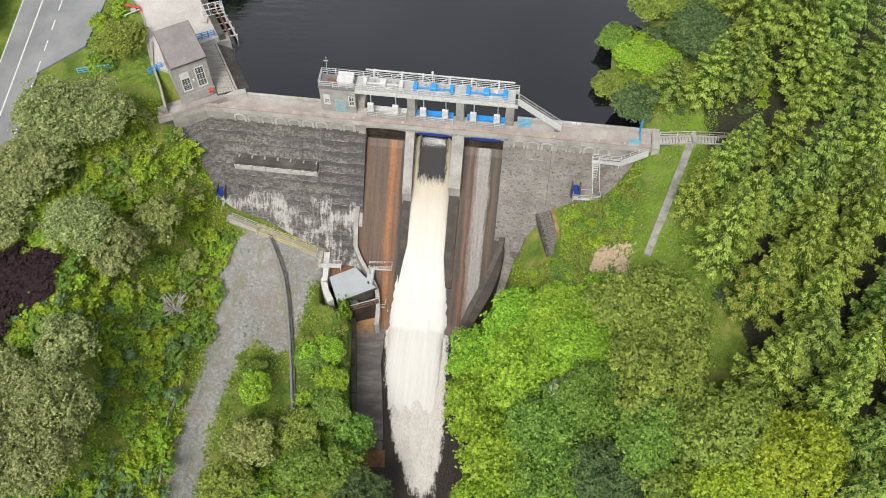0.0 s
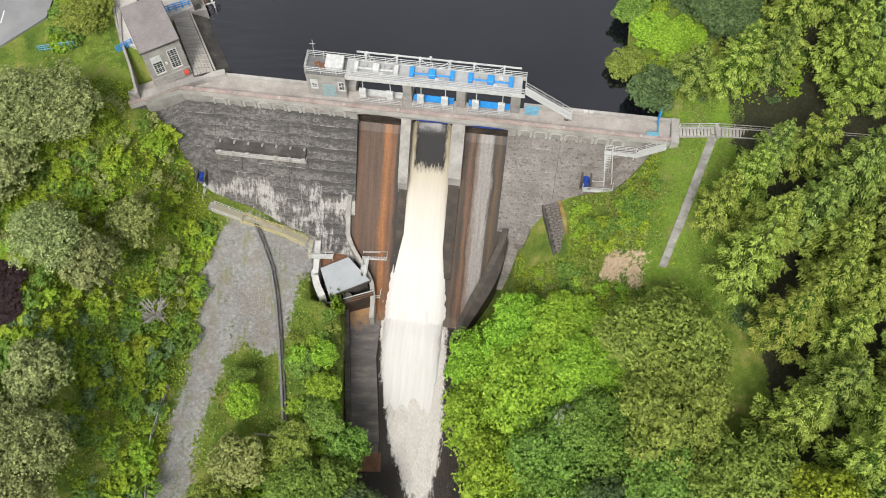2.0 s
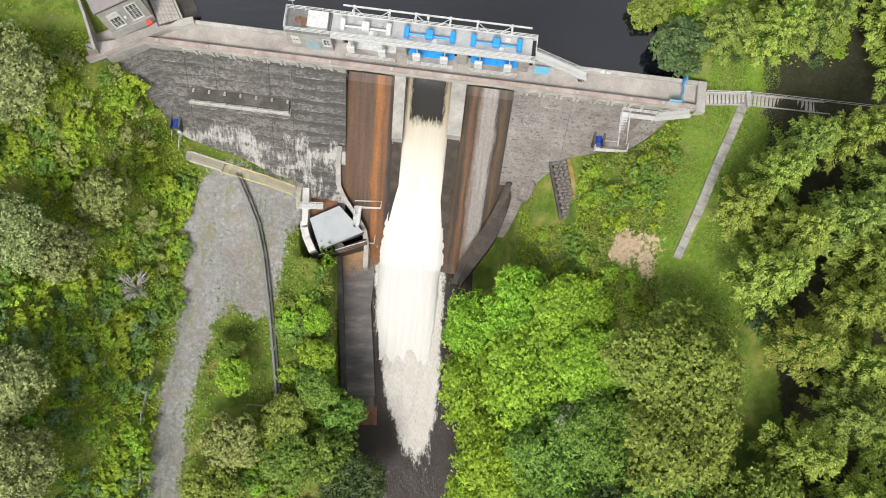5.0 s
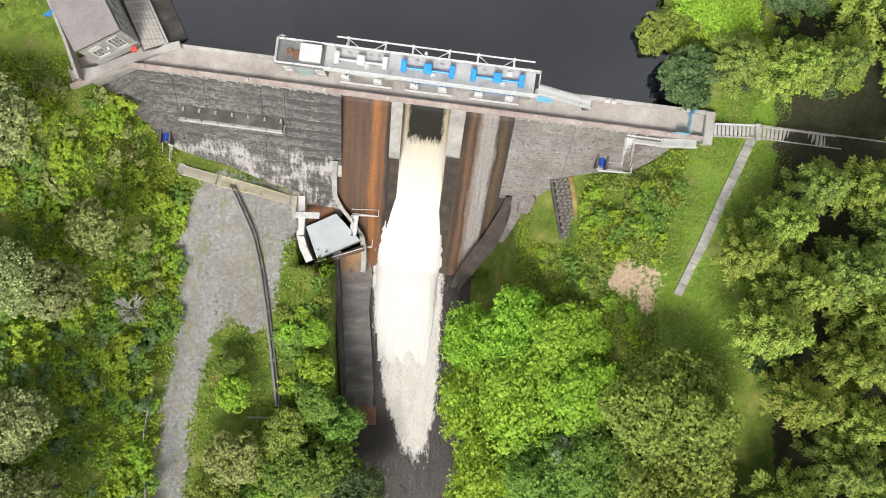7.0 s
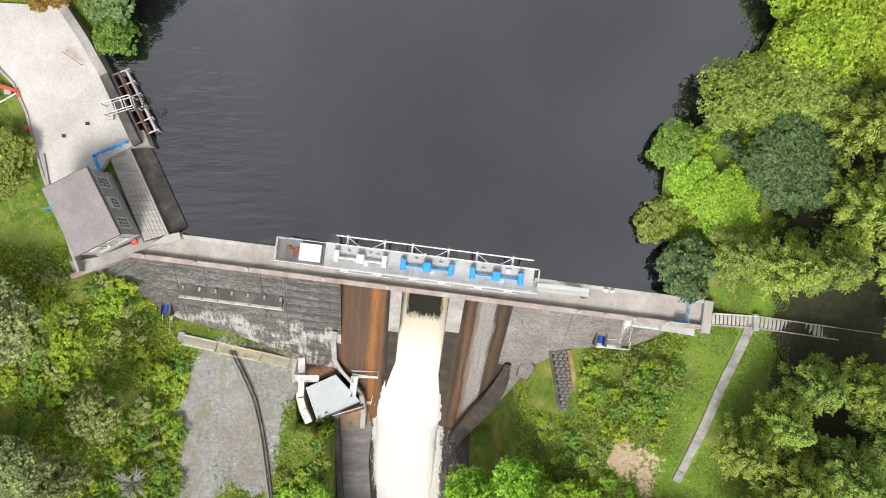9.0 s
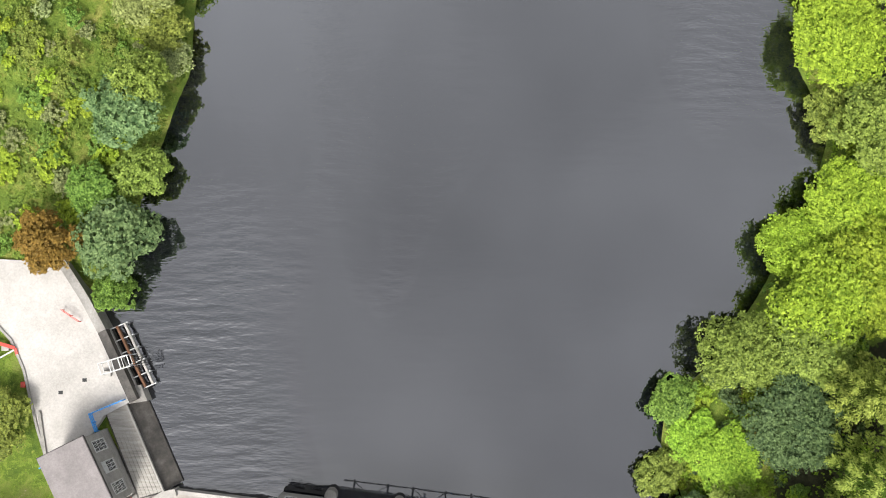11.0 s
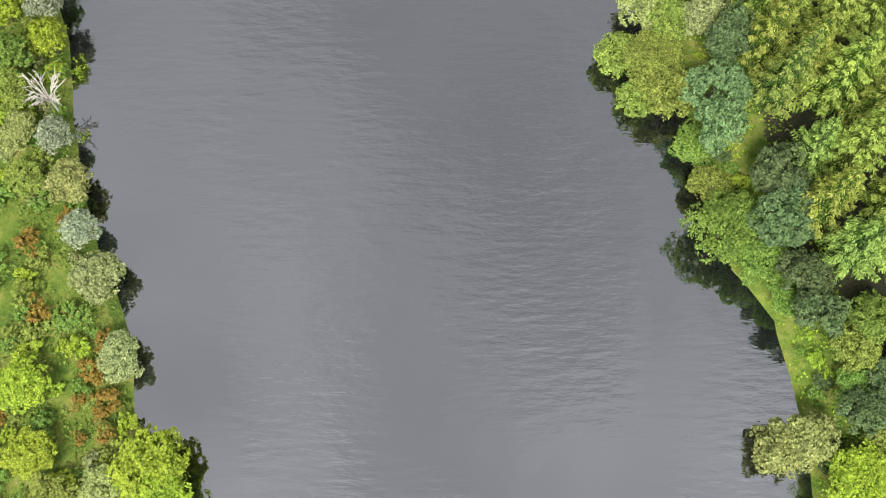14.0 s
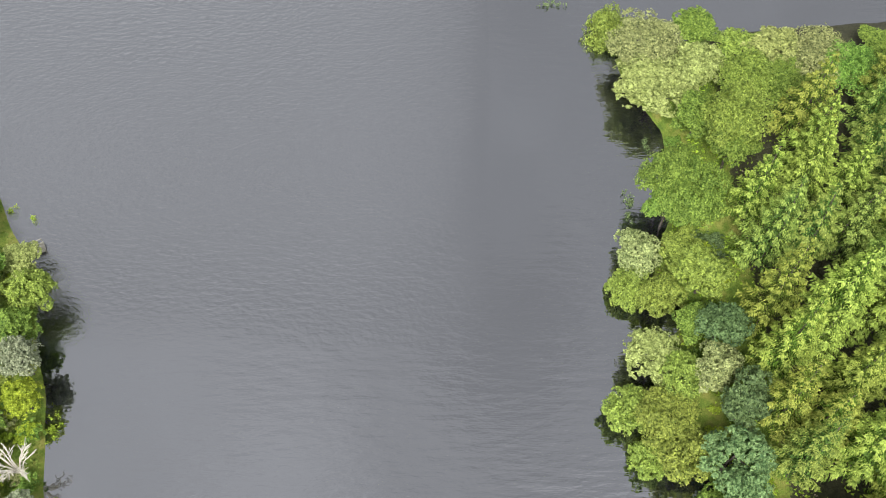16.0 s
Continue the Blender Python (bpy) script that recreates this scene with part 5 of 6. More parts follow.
# stone-pitched slope with a mossy border
ps = thing("stone_pitching", DAM, "stone-pitched slope with a mossy concrete border", "stonework")
MOSS = rough_mat("mossy_concrete", (0.12, 0.09, 0.03), (0.26, 0.17, 0.05), (0.30, 0.26, 0.10), 0.8, 6.0)
o0, o1 = Vector((15.6, -5.4, 7.3)), Vector((17.6, -12.2, 7.6))
side = Vector((1.75, 0.35, 0.7))
part("bed", prism(nb(), [(15.3, -5.4), (17.0, -5.0), (19.0, -11.9), (17.3, -12.3)], 2, [6.8, 7.5, 8.0, 7.2]), DARKCON, ps)
part("border", beam(nb(), o0 + side * 1.08, o1 + side * 1.08, 0.5, 0.5), MOSS, ps, "orange mossy border")
part("border", beam(nb(), o0 - side * 0.12, o1 - side * 0.12, 0.3, 0.6), DARKCON, ps)
rd = random.Random(9)
stone_meshes = []
for k in range(5):
    bm = box(nb(), -0.27, 0.27, -0.17, 0.17, -0.15, 0.15, 0.05)
    for v in bm.verts:
        v.co += Vector((rd.uniform(-.04, .04), rd.uniform(-.04, .04), rd.uniform(-.04, .04)))
    stone_meshes.append(mesh_of("stone", bm, STONE))
for i in range(18):
    for j in range(3):
        q = o0.lerp(o1, (i + 0.5) / 18) + side * ((j + 0.5 + (0.2 if i % 2 else -0.1)) / 3.2)
        ob = new("stone", stone_meshes[(i * 3 + j) % 5])
        ob.parent = ps
        ob.matrix_local = pose(q.x, q.y, q.z + rd.uniform(-0.03, 0.05), rd.uniform(-8, 8), -16, rd.uniform(-6, 6) + 14)
# block at the toe
tb = thing("toe_block", DAM @ pose(13.2, -8.2, 0), "mossy broken concrete block at the toe", "concrete block")
part("body", prism(nb(), [(-0.9, -1.2), (0.3, -1.5), (1.0, 0.2), (0.2, 1.3), (-0.7, 0.8)], -2, [3.1, 3.4, 4.7, 5.0, 4.3]), STONE, tb)

# paths on the right bank
pth = solo("footpath", nb(), PALE, Matrix.Identity(4), "straight pale concrete footpath across the lawn", "path", kind="structure")
SLAB = rough_mat("path_slab", (0.17, 0.165, 0.14), (0.29, 0.28, 0.255), (0.38, 0.37, 0.34), 0.9, 8.0)
pa, pb = Vector((33.1, 80.2, 0)), Vector((25.6, 63.2, 0))
pdir = (pb - pa).normalized()
pside = Vector((-pdir.y, pdir.x, 0)) * 0.5
for k in range(15):
    q0, q1 = pa.lerp(pb, k / 15 + 0.001), pa.lerp(pb, (k + 1) / 15 - 0.001)
    z0, z1 = float(land(q0.x, q0.y)) + 0.16, float(land(q1.x, q1.y)) + 0.16
    bm = prism(nb(), [(q0 + pside).to_2d(), (q0 - pside).to_2d(), (q1 - pside).to_2d(), (q1 + pside).to_2d()], min(z0, z1) - 0.5, [z0, z0, z1, z1])
    part("slab", bm, SLAB, pth)
bw = thing("boardwalk", Matrix.Identity(4), "pale slatted walkway with rails into the wood", "walkway")
A, B, C = Vector((29.0, 80.75, 18.2)), Vector((33.6, 80.5, 18.7)), Vector((52, 78.0, 20.2))
slat = mesh_of("slat", box(nb(), -0.16, 0.16, -0.55, 0.55, -0.05, 0.05), PALE)
for a, b in ((A, B), (B, C)):
    n = int((b - a).length / 0.42)
    yaw = math.degrees(math.atan2((b - a).y, (b - a).x))
    for k in range(n):
        q = a.lerp(b, (k + 0.5) / n)
        ob = new("slat", slat)
        ob.parent = bw
        ob.matrix_local = pose(q.x, q.y, q.z, 0, 0, yaw)
    s = Vector((0.05, 0.62, -0.02))
    for sg in (-1, 1):
        part("kerb", beam(nb(), a + s * sg, b + s * sg, 0.12, 0.35), PALE, bw)
    railing(bw, [a + s, b + s], 1.0, 1.9, RAILW if a is A else TIMBER, 2, 0.06)
    part("bed", beam(nb(), a - Vector((0, 0, 0.3)), b - Vector((0, 0, 0.3)), 1.0, 0.4), DARKCON, bw)
part("gate_post", box(nb(), 33.2, 33.75, 79.6, 81.4, 17.8, 19.3, 0.05), PALE, bw)

# ---- house, yard and road ----
YARD = [(-46.4, 113.5), (-40.0, 113.2), (-37.4, 109.3), (-35.5, 105.9), (-33.7, 102.2), (-32.0, 98.7), (-34.8, 97.2), (-36.4, 94.5), (-38.0, 92.2), (-40.6, 93.0), (-41.6, 96.0), (-42.4, 99.0), (-43.2, 102.0), (-44.6, 105.0), (-46.8, 107.3)]
yard = solo("yard", prism(nb(), YARD, 16.0, 19.3), rough_mat("yard_concrete", (0.38, 0.36, 0.335), (0.47, 0.445, 0.42), (0.54, 0.52, 0.495), 0.18, 5.0), Matrix.Identity(4), "pale concrete yard beside the reservoir", "yard", kind="structure")
for x, y in ((-39.3, 99.6), (-36.85, 100.9)):
    part("drain_cover", box(nb(), x - 0.22, x + 0.22, y - 0.18, y + 0.18, 19.304, 19.34), BLACK, yard)
for a, b in zip(YARD[9:], YARD[10:]):
    part("kerb", beam(nb(), (*a, 19.32), (*b, 19.32), 0.25, 0.3), CONCRETE, yard)
for k, (a, b) in enumerate(zip(YARD[1:5], YARD[2:6])):
    part("quay_wall", beam(nb(), (a[0] + 0.35, a[1] + 0.1, 17.6), (b[0] + 0.35, b[1] + 0.1, 17.6), 0.9, 4.0), CONCRETE if k < 2 else DARKCON, yard)
HOUSE = pose(-35.25, 91.45, 19.2, 0, 0, 26.7)
house = thing("valve_house", HOUSE, "grey roughcast valve house with a flat roof", "house")
hw, hl, hh = 2.35, 3.6, 6.0
part("wall", box(nb(), -hw, hw, -hl, hl, -2.5, hh), RENDER, house)
part("plinth", box(nb(), -hw - 0.08, hw + 0.08, -hl - 0.08, hl + 0.08, -2.5, 0.45), RENDER, house)
part("roof", box(nb(), -hw - 0.12, hw + 0.12, -hl - 0.12, hl + 0.12, hh + 0.004, hh + 0.25, 0.04), ROOF, house, "smooth grey-brown felted flat roof")
part("roof_edge", box(nb(), -hw - 0.17, hw + 0.17, -hl - 0.17, hl + 0.17, hh - 0.12, hh + 0.10), DARKCON, house)
window(house, 1.15, 3.3, pose(-1.05, -hl - 0.004, 1.2), 3, 6, 0.34)
window(house, 1.15, 3.5, pose(1.05, -hl - 0.004, 1.2), 3, 9)
for k, y in enumerate((-2.3, 0.0, 2.3)):
    window(house, 1.15, 3.3, pose(hw + 0.004, y, 1.2, 0, 0, 90), 3, 9 if k != 1 else 6, 0.0 if k != 1 else 0.34)
hl_ = thing("wall_lamp", HOUSE @ pose(-0.05, -hl - 0.15, 2.6), "small white lamp on the house wall", "lamp")
part("body", box(nb(), -0.14, 0.14, -0.12, 0.14, 0, 0.3, 0.03), RAILW, hl_)
rb = thing("red_box", HOUSE @ pose(1.75, -hl - 0.55, -0.05), "orange-red plastic box by the house wall", "box")
part("body", box(nb(), -0.3, 0.3, -0.25, 0.25, 0, 0.5, 0.04), RED, rb)
# forecourt between house and crest, timber strip and dark sloping quay
fc = solo("forecourt", prism(nb(), [(-39.2, 86.4), (-37.0, 85.4), (-32.9, 87.2), (-28.2, 88.9), (-30.6, 90.0), (-32.0, 88.6), (-36.2, 86.9)], 14, 18.3), CONCRETE, Matrix.Identity(4), "concrete forecourt joining house and crest", "forecourt", kind="structure")
strip = solo("plank_strip", prism(nb(), [(-34.9, 97.5), (-32.8, 98.7), (-28.6, 89.2), (-31.2, 88.5)], 15, 18.5), DARKCON, Matrix.Identity(4), "weathered boarded strip beside the house", "decking", kind="structure")
e0, e1 = Vector((-34.75, 97.4, 18.54)), Vector((-31.05, 88.7, 18.54))
f0, f1 = Vector((-32.9, 98.5, 18.54)), Vector((-28.75, 89.35, 18.54))
for k in range(6):
    a, b = e0.lerp(f0, (k + 0.5) / 6), e1.lerp(f1, (k + 0.5) / 6)
    part("plank", beam(nb(), a, b, 0.36, 0.07), TIMBER, strip)
part("white_kerb", beam(nb(), (-32.7, 98.5, 18.65), (-28.5, 89.3, 18.65), 0.2, 0.4), PALE, strip)
bm = prism(nb(), [(-32.6, 98.5), (-30.9, 98.9), (-26.9, 90.2), (-28.4, 89.3)], 8, [18.3, 17.1, 17.1, 18.3])
part("quay_slope", bm, DARKCON, strip, "dark stained sloping quay")
part("quay_block", prism(nb(), [(-32.9, 100.0), (-31.2, 100.4), (-30.5, 98.7), (-32.4, 98.4)], 8, 18.6), CONCRETE, strip)
vb = solo("corner_block", prism(nb(), [(-30.4, 88.3), (-28.8, 89.3), (-27.4, 89.6), (-27.2, 88.9), (-28.4, 88.5)], 14, 18.6), PALE, Matrix.Identity(4), "pale corner block where crest meets the quay", "block", kind="structure")
bfn = thing("blue_fence", Matrix.Identity(4), "bright blue steel railings beside the house", "railing")
railing(bfn, [(-32.6, 98.9, 19.3), (-35.9, 97.5, 19.3), (-35.2, 95.7, 19.3)], 1.2, 0.8, BLUE, 3, 0.09)
bfn2 = thing("blue_fence", Matrix.Identity(4), "blue steel gate on the far side of the house", "gate")
railing(bfn2, [(-39.2, 92.9, 18.9), (-41.0, 91.9, 18.6)], 1.4, 0.6, BLUE, 4, 0.07)
railing(bfn2, [(-50.8, 91.9, 18.9), (-46.4, 92.6, 18.9)], 1.2, 0.8, PALEBLUE, 3, 0.08)
wallw = thing("boundary_wall", Matrix.Identity(4), "low grey retaining wall beside the house", "wall")
for a, b in (((-41.4, 97.6), (-40.6, 93.2)), ((-40.6, 93.2), (-39.0, 89.4)), ((-39.0, 89.4), (-37.6, 85.4))):
    zt = 19.5 if a[1] > 86 else 18.0
    part("wall_block", beam(nb(), (*a, zt - 1.2), (*b, (zt if b[1] > 85 else 14.0) - 1.2), 0.3, 2.6), CONCRETE, wallw)
# intake screens and gantry at the quay
sc = thing("screen_rack", Matrix.Identity(4), "rusted intake screens in white steel frames at the quay", "intake screen")
s0, s1 = Vector((-35.1, 106.0, 18.2)), Vector((-31.9, 99.6, 18.2))
for k in range(3):
    off = Vector((0.75, 0.35, -0.15)) * (k + 0.4)
    part("beam", beam(nb(), s0 + off, s1 + off, 0.24, 0.5), (PALE, RUST, PALE)[k], sc)
for k in range(6):
    q = s0.lerp(s1, k / 5)
    part("crossbar", beam(nb(), q, q + Vector((2.1, 0.95, -0.3)), 0.12), RAILW, sc)
    part("post", beam(nb(), q + Vector((1.9, 0.9, -0.3)), q + Vector((1.9, 0.9, -4)), 0.15), GALV, sc)
rk = thing("screen_rake", Matrix.Identity(4), "white steel screen cleaning frame with a dark rake", "machine")
rc0 = Vector((-34.4, 101.6, 19.3))
for a, b in ((0, 0), (2.9, 0.9), (2.5, 2.0), (-0.4, 1.1)):
    part("post", beam(nb(), rc0 + Vector((a, b, -0.3 if a < 1 else -1.2)), rc0 + Vector((a, b, 2.2)), 0.1), RAILW, rk)
for a, b in (((0, 0), (2.9, 0.9)), ((2.9, 0.9), (2.5, 2.0)), ((2.5, 2.0), (-0.4, 1.1)), ((-0.4, 1.1), (0, 0)), ((1.0, 0.3), (0.6, 1.4)), ((2.0, 0.6), (1.6, 1.7))):
    part("rail", beam(nb(), rc0 + Vector((*a, 2.2)), rc0 + Vector((*b, 2.2)), 0.09), RAILW, rk)
    part("rail", beam(nb(), rc0 + Vector((*a, 1.1)), rc0 + Vector((*b, 1.1)), 0.07), RAILW, rk)
part("drive_box", box(nb(), -34.9, -34.0, 101.3, 101.9, 19.3, 19.8, 0.05), PALE, rk)
for k in range(5):
    part("rake_tine", beam(nb(), rc0 + Vector((3.0, 0.7 + 0.25 * k, 1.9)), rc0 + Vector((4.3, 1.0 + 0.25 * k, 0.2 + 0.15 * k)), 0.06), BLACK, rk)
for k in range(3):
    part("rake_bar", beam(nb(), rc0 + Vector((3.2 + 0.45 * k, 0.6, 1.5 - 0.5 * k)), rc0 + Vector((3.3 + 0.45 * k, 2.0, 1.5 - 0.5 * k)), 0.06), BLACK, rk)
rg = thing("red_barrier", Matrix.Identity(4), "red and white road barrier on the grass", "barrier")
part("bar", beam(nb(), (-46.5, 104.9, 19.5), (-44.1, 104.2, 19.6), 0.35, 0.12), RED, rg)
part("bar", beam(nb(), (-46.2, 102.9, 19.4), (-44.2, 104.0, 19.5), 0.15, 0.1), RAILW, rg)
part("bar", beam(nb(), (-44.1, 104.2, 19.5), (-43.9, 103.4, 19.4), 0.3, 0.1), RED, rg)
part("foot", box(nb(), -45.6, -44.8, 103.9, 104.5, 18.9, 19.4, 0.05), PALE, rg)
rr = thing("red_rail", Matrix.Identity(4), "thin red rail at the quay edge", "railing")
railing(rr, [(-39.2, 108.2, 19.3), (-37.4, 107.0, 19.3)], 1.0, 1.0, RED, 2, 0.05)
rcn = thing("red_box", pose(-43.2, 100.4, 18.95), "red plastic box in the grass", "box")
part("body", box(nb(), -0.25, 0.25, -0.3, 0.3, 0, 0.5, 0.04), RED, rcn)

road = solo("road", prism(nb(), [(-64.5, 40), (-57.9, 40), (-56.8, 70), (-56.4, 92), (-50.8, 97.0), (-48.8, 112), (-48, 130), (-61.0, 130), (-62.3, 92), (-63.5, 62)], 17, 19.3), ASPHALT, Matrix.Identity(4), "grey two-lane asphalt road with white lines", "road", kind="structure")
part("centre_line", beam(nb(), (-60.9, 60, 19.302), (-58.0, 125, 19.302), 0.16, 0.02), PAINT, road)
part("edge_line", beam(nb(), (-63.3, 62, 19.302), (-61.0, 125, 19.302), 0.12, 0.02), PAINT, road)
for k in range(12):
    y = 80 + k * 4
    x = -57.0 + (y - 83) * 0.045
    part("dash", beam(nb(), (x, y, 19.302), (x + 0.09, y + 2.0, 19.302), 0.14, 0.02), PAINT, road)

# ---- trees and shrubs ----
def leaf_mesh(name, pos, nrm, size, rs, mat, aspect=0.8, fold=0.15, along=None):
    """Many small leaf sprays: a pointed blade at each place, facing its normal."""
    n = len(pos)
    nrm = nrm / (np.linalg.norm(nrm, axis=1, keepdims=True) + 1e-9)
    if along is None:
        t = np.cross(nrm, rs.normal(size=(n, 3)))
    else:
        t = along - nrm * (along * nrm).sum(1, keepdims=True)
    t /= np.linalg.norm(t, axis=1, keepdims=True) + 1e-9
    b = np.cross(nrm, t)
    s = size[:, None]
    verts = np.stack([pos + t * s * 0.6 - nrm * s * fold, pos - t * s * 0.4 + b * s * 0.55 * aspect, pos - t * s * 0.4 - b * s * 0.55 * aspect], 1).reshape(-1, 3)
    tri = np.arange(3 * n).reshape(n, 3)
    me = bpy.data.meshes.new(name)
    me.from_pydata(verts.tolist(), [], tri.tolist())
    me.materials.append(mat)
    return me


def directions(rs, n, low=-0.4):
    z = rs.uniform(low, 1, n)
    a = rs.uniform(0, math.tau, n)
    r = np.sqrt(np.maximum(0, 1 - z * z))
    return np.stack([r * np.cos(a), r * np.sin(a), z], 1)


def crown_mesh(seed, kind, puffs, leaves, leaf, depth=1.0, puff_r=(0.17, 0.36), lift=1.45):
    """A crown about 1 m in radius round (0, 0, lift): leafy puffs over a rounded, uneven form."""
    rs = np.random.RandomState(seed)
    lobes = rs.uniform(0.78, 1.12, 8)
    d = directions(rs, puffs, -0.35)
    ang = (np.arctan2(d[:, 1], d[:, 0]) / math.tau % 1) * 8
    out = np.interp(ang, np.arange(9), np.append(lobes, lobes[0])) * rs.uniform(0.58, 0.88, puffs)
    out[: puffs // 5] *= 0.55
    pr = rs.uniform(*puff_r, puffs)
    c = d * out[:, None] * np.array([1, 1, depth]) + np.array([0, 0, lift])
    share = pr ** 2 / (pr ** 2).sum()
    twigs = max(40, leaves // 9)
    t_puff, t_dir = rs.choice(puffs, twigs, p=share), directions(rs, twigs, -0.4)
    of = rs.randint(0, twigs, leaves)
    which = t_puff[of]
    e = t_dir[of] + rs.normal(size=(leaves, 3)) * 0.17
    e /= np.linalg.norm(e, axis=1, keepdims=True)
    rad = pr[which] * rs.uniform(0.86, 1.16, twigs)[of] * rs.uniform(0.82, 1.05, leaves)
    pos = c[which] + e * rad[:, None]
    pos += rs.normal(size=pos.shape) * 0.02
    nrm = e * 0.9 + np.array([0, 0, 0.85]) + rs.normal(size=e.shape) * 0.42
    return leaf_mesh("crown", pos, nrm, leaf * rs.uniform(0.6, 1.35, leaves), rs, LEAF[kind])


def trunk_mesh(seed, top, r, limbs=6, mat=None, spread=0.6):
    """A tapered trunk with limbs that reach into the crown."""
    rnd = random.Random(seed)
    bm = nb()

    def limb(a, b, r0, r1, n=6):
        a, b = Vector(a), Vector(b)
        mid = a.lerp(b, 0.5) + Vector((rnd.uniform(-1, 1), rnd.uniform(-1, 1), 0.3)) * (b - a).length * 0.08
        pts, rad = [a, mid, b], [r0, (r0 + r1) / 2, r1]
        rings = []
        for p, q in zip(pts, rad):
            rings.append([bm.verts.new(p + Vector((math.cos(k * math.tau / n) * q, math.sin(k * math.tau / n) * q, 0))) for k in range(n)])
        for g, h in zip(rings, rings[1:]):
            for i in range(n):
                bm.faces.new((g[i], g[(i + 1) % n], h[(i + 1) % n], h[i]))
        bm.faces.new(rings[-1])
        return mid

    limb((0, 0, -0.3), (0, 0, top), r, r * 0.35)
    for k in range(limbs):
        a = k * math.tau / limbs + rnd.uniform(-0.4, 0.4)
        z0 = top * rnd.uniform(0.4, 0.9)
        limb((0, 0, z0), (math.cos(a) * spread, math.sin(a) * spread, z0 + rnd.uniform(0.2, 0.6)), r * 0.45, r * 0.1, 5)
    return mesh_of("trunk", bm, mat or BARK)


def conifer_crown(seed, height, whorls):
    """Tiers of boughs round a leader, each bough a feather of side sprays; base radius about 1. Gives the inner boughs and the paler tips."""
    rs = np.random.RandomState(seed)
    sets = ([], [])
    for w in range(whorls):
        f = w / (whorls - 1)
        reach = (1 - f) ** 0.8 * 0.98 + 0.06
        turn = rs.uniform(0, math.tau)
        n = 7 if f < 0.8 else 5
        for k in range(n):
            a = turn + k * math.tau / n + rs.normal() * 0.16
            rr = reach * rs.uniform(0.72, 1.18)
            z = height * (0.22 + 0.76 * f) + rs.normal() * 0.05
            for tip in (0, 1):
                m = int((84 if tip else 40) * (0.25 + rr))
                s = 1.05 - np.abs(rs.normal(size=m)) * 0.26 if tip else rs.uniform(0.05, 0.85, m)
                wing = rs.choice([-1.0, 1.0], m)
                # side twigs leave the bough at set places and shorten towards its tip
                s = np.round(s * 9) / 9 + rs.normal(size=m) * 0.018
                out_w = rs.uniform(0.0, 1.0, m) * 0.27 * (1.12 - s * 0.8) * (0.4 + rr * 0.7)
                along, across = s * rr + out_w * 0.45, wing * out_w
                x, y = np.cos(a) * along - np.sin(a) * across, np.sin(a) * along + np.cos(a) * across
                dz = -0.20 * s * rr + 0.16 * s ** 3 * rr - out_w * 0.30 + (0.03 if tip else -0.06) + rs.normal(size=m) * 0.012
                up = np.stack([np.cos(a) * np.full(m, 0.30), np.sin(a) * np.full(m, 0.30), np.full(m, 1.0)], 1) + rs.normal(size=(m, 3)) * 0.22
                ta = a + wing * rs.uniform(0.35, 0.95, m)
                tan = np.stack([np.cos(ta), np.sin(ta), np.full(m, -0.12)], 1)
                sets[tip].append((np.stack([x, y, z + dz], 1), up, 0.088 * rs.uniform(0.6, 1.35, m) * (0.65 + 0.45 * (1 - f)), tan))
    return [[np.concatenate(c) for c in zip(*group)] for group in sets]


PROTO = {}
SHRUB_POINTS, JOINED = {}, {}


def proto(key, crown, trunk, label, cat):
    t = thing("tree" if cat == "tree" else "shrub", pose(0, -3000, -60), label, cat)
    for nm, me in (("crown", crown), ("trunk", trunk)):
        ob = new(nm, me)
        ob.parent = t
    PROTO[key] = t


KINDS = {
    "bright": "broadleaf tree with a full bright green crown", "lime": "yellow-green leafy tree beside the water", "mid": "mid-green leafy tree on the bank",
    "olive": "olive-green broadleaf tree with a dense crown", "grey": "grey-green willowy tree on the slope", "dark": "dark blue-green rounded tree",
    "silver": "small pale silvery-leaved tree", "teal": "sea-green broadleaf tree among spruces", "sallow": "pale yellow-green sallow leaning over the water", "brown": "tree with yellowing brown leaves", "purple": "dark copper-leaved beech tree",
}
seed = 10
for kind, text in KINDS.items():
    for size, (puffs, leaves, leaf) in {"big": (110, 15500, 0.060), "small": (52, 6800, 0.092)}.items():
        if size == "big" and kind in ("silver", "brown", "purple", "teal", "sallow"):
            continue
        for k in range(2):
            seed += 1
            proto((kind, size, k), crown_mesh(seed, kind, puffs, leaves, leaf, 0.95), trunk_mesh(seed, 1.5, 0.07), text, "tree")
for kind, text in {"bright": "leafy bright green shrub on the bank", "mid": "low green shrub on the bank", "olive": "scrubby olive bush among the weeds", "lime": "low bramble bush with yellow-green leaves", "brown": "clump of browning bracken by the shore", "dark": "small dark green rounded bush", "grey": "pale grey-green sallow bush", "sallow": "low tangle of pale yellowing weeds", "teal": "low blue-green bush among the brambles"}.items():
    for k in range(2):
        seed += 1
        crown = crown_mesh(seed, kind, 18, 680, 0.20, 0.7, (0.26, 0.46), 0.55)
        proto((kind, "shrub", k), crown, trunk_mesh(seed, 0.5, 0.05, 4), text, "shrub")
        co = np.empty(len(crown.vertices) * 3)
        crown.vertices.foreach_get("co", co)
        SHRUB_POINTS[(kind, k)] = co.reshape(-1, 3)
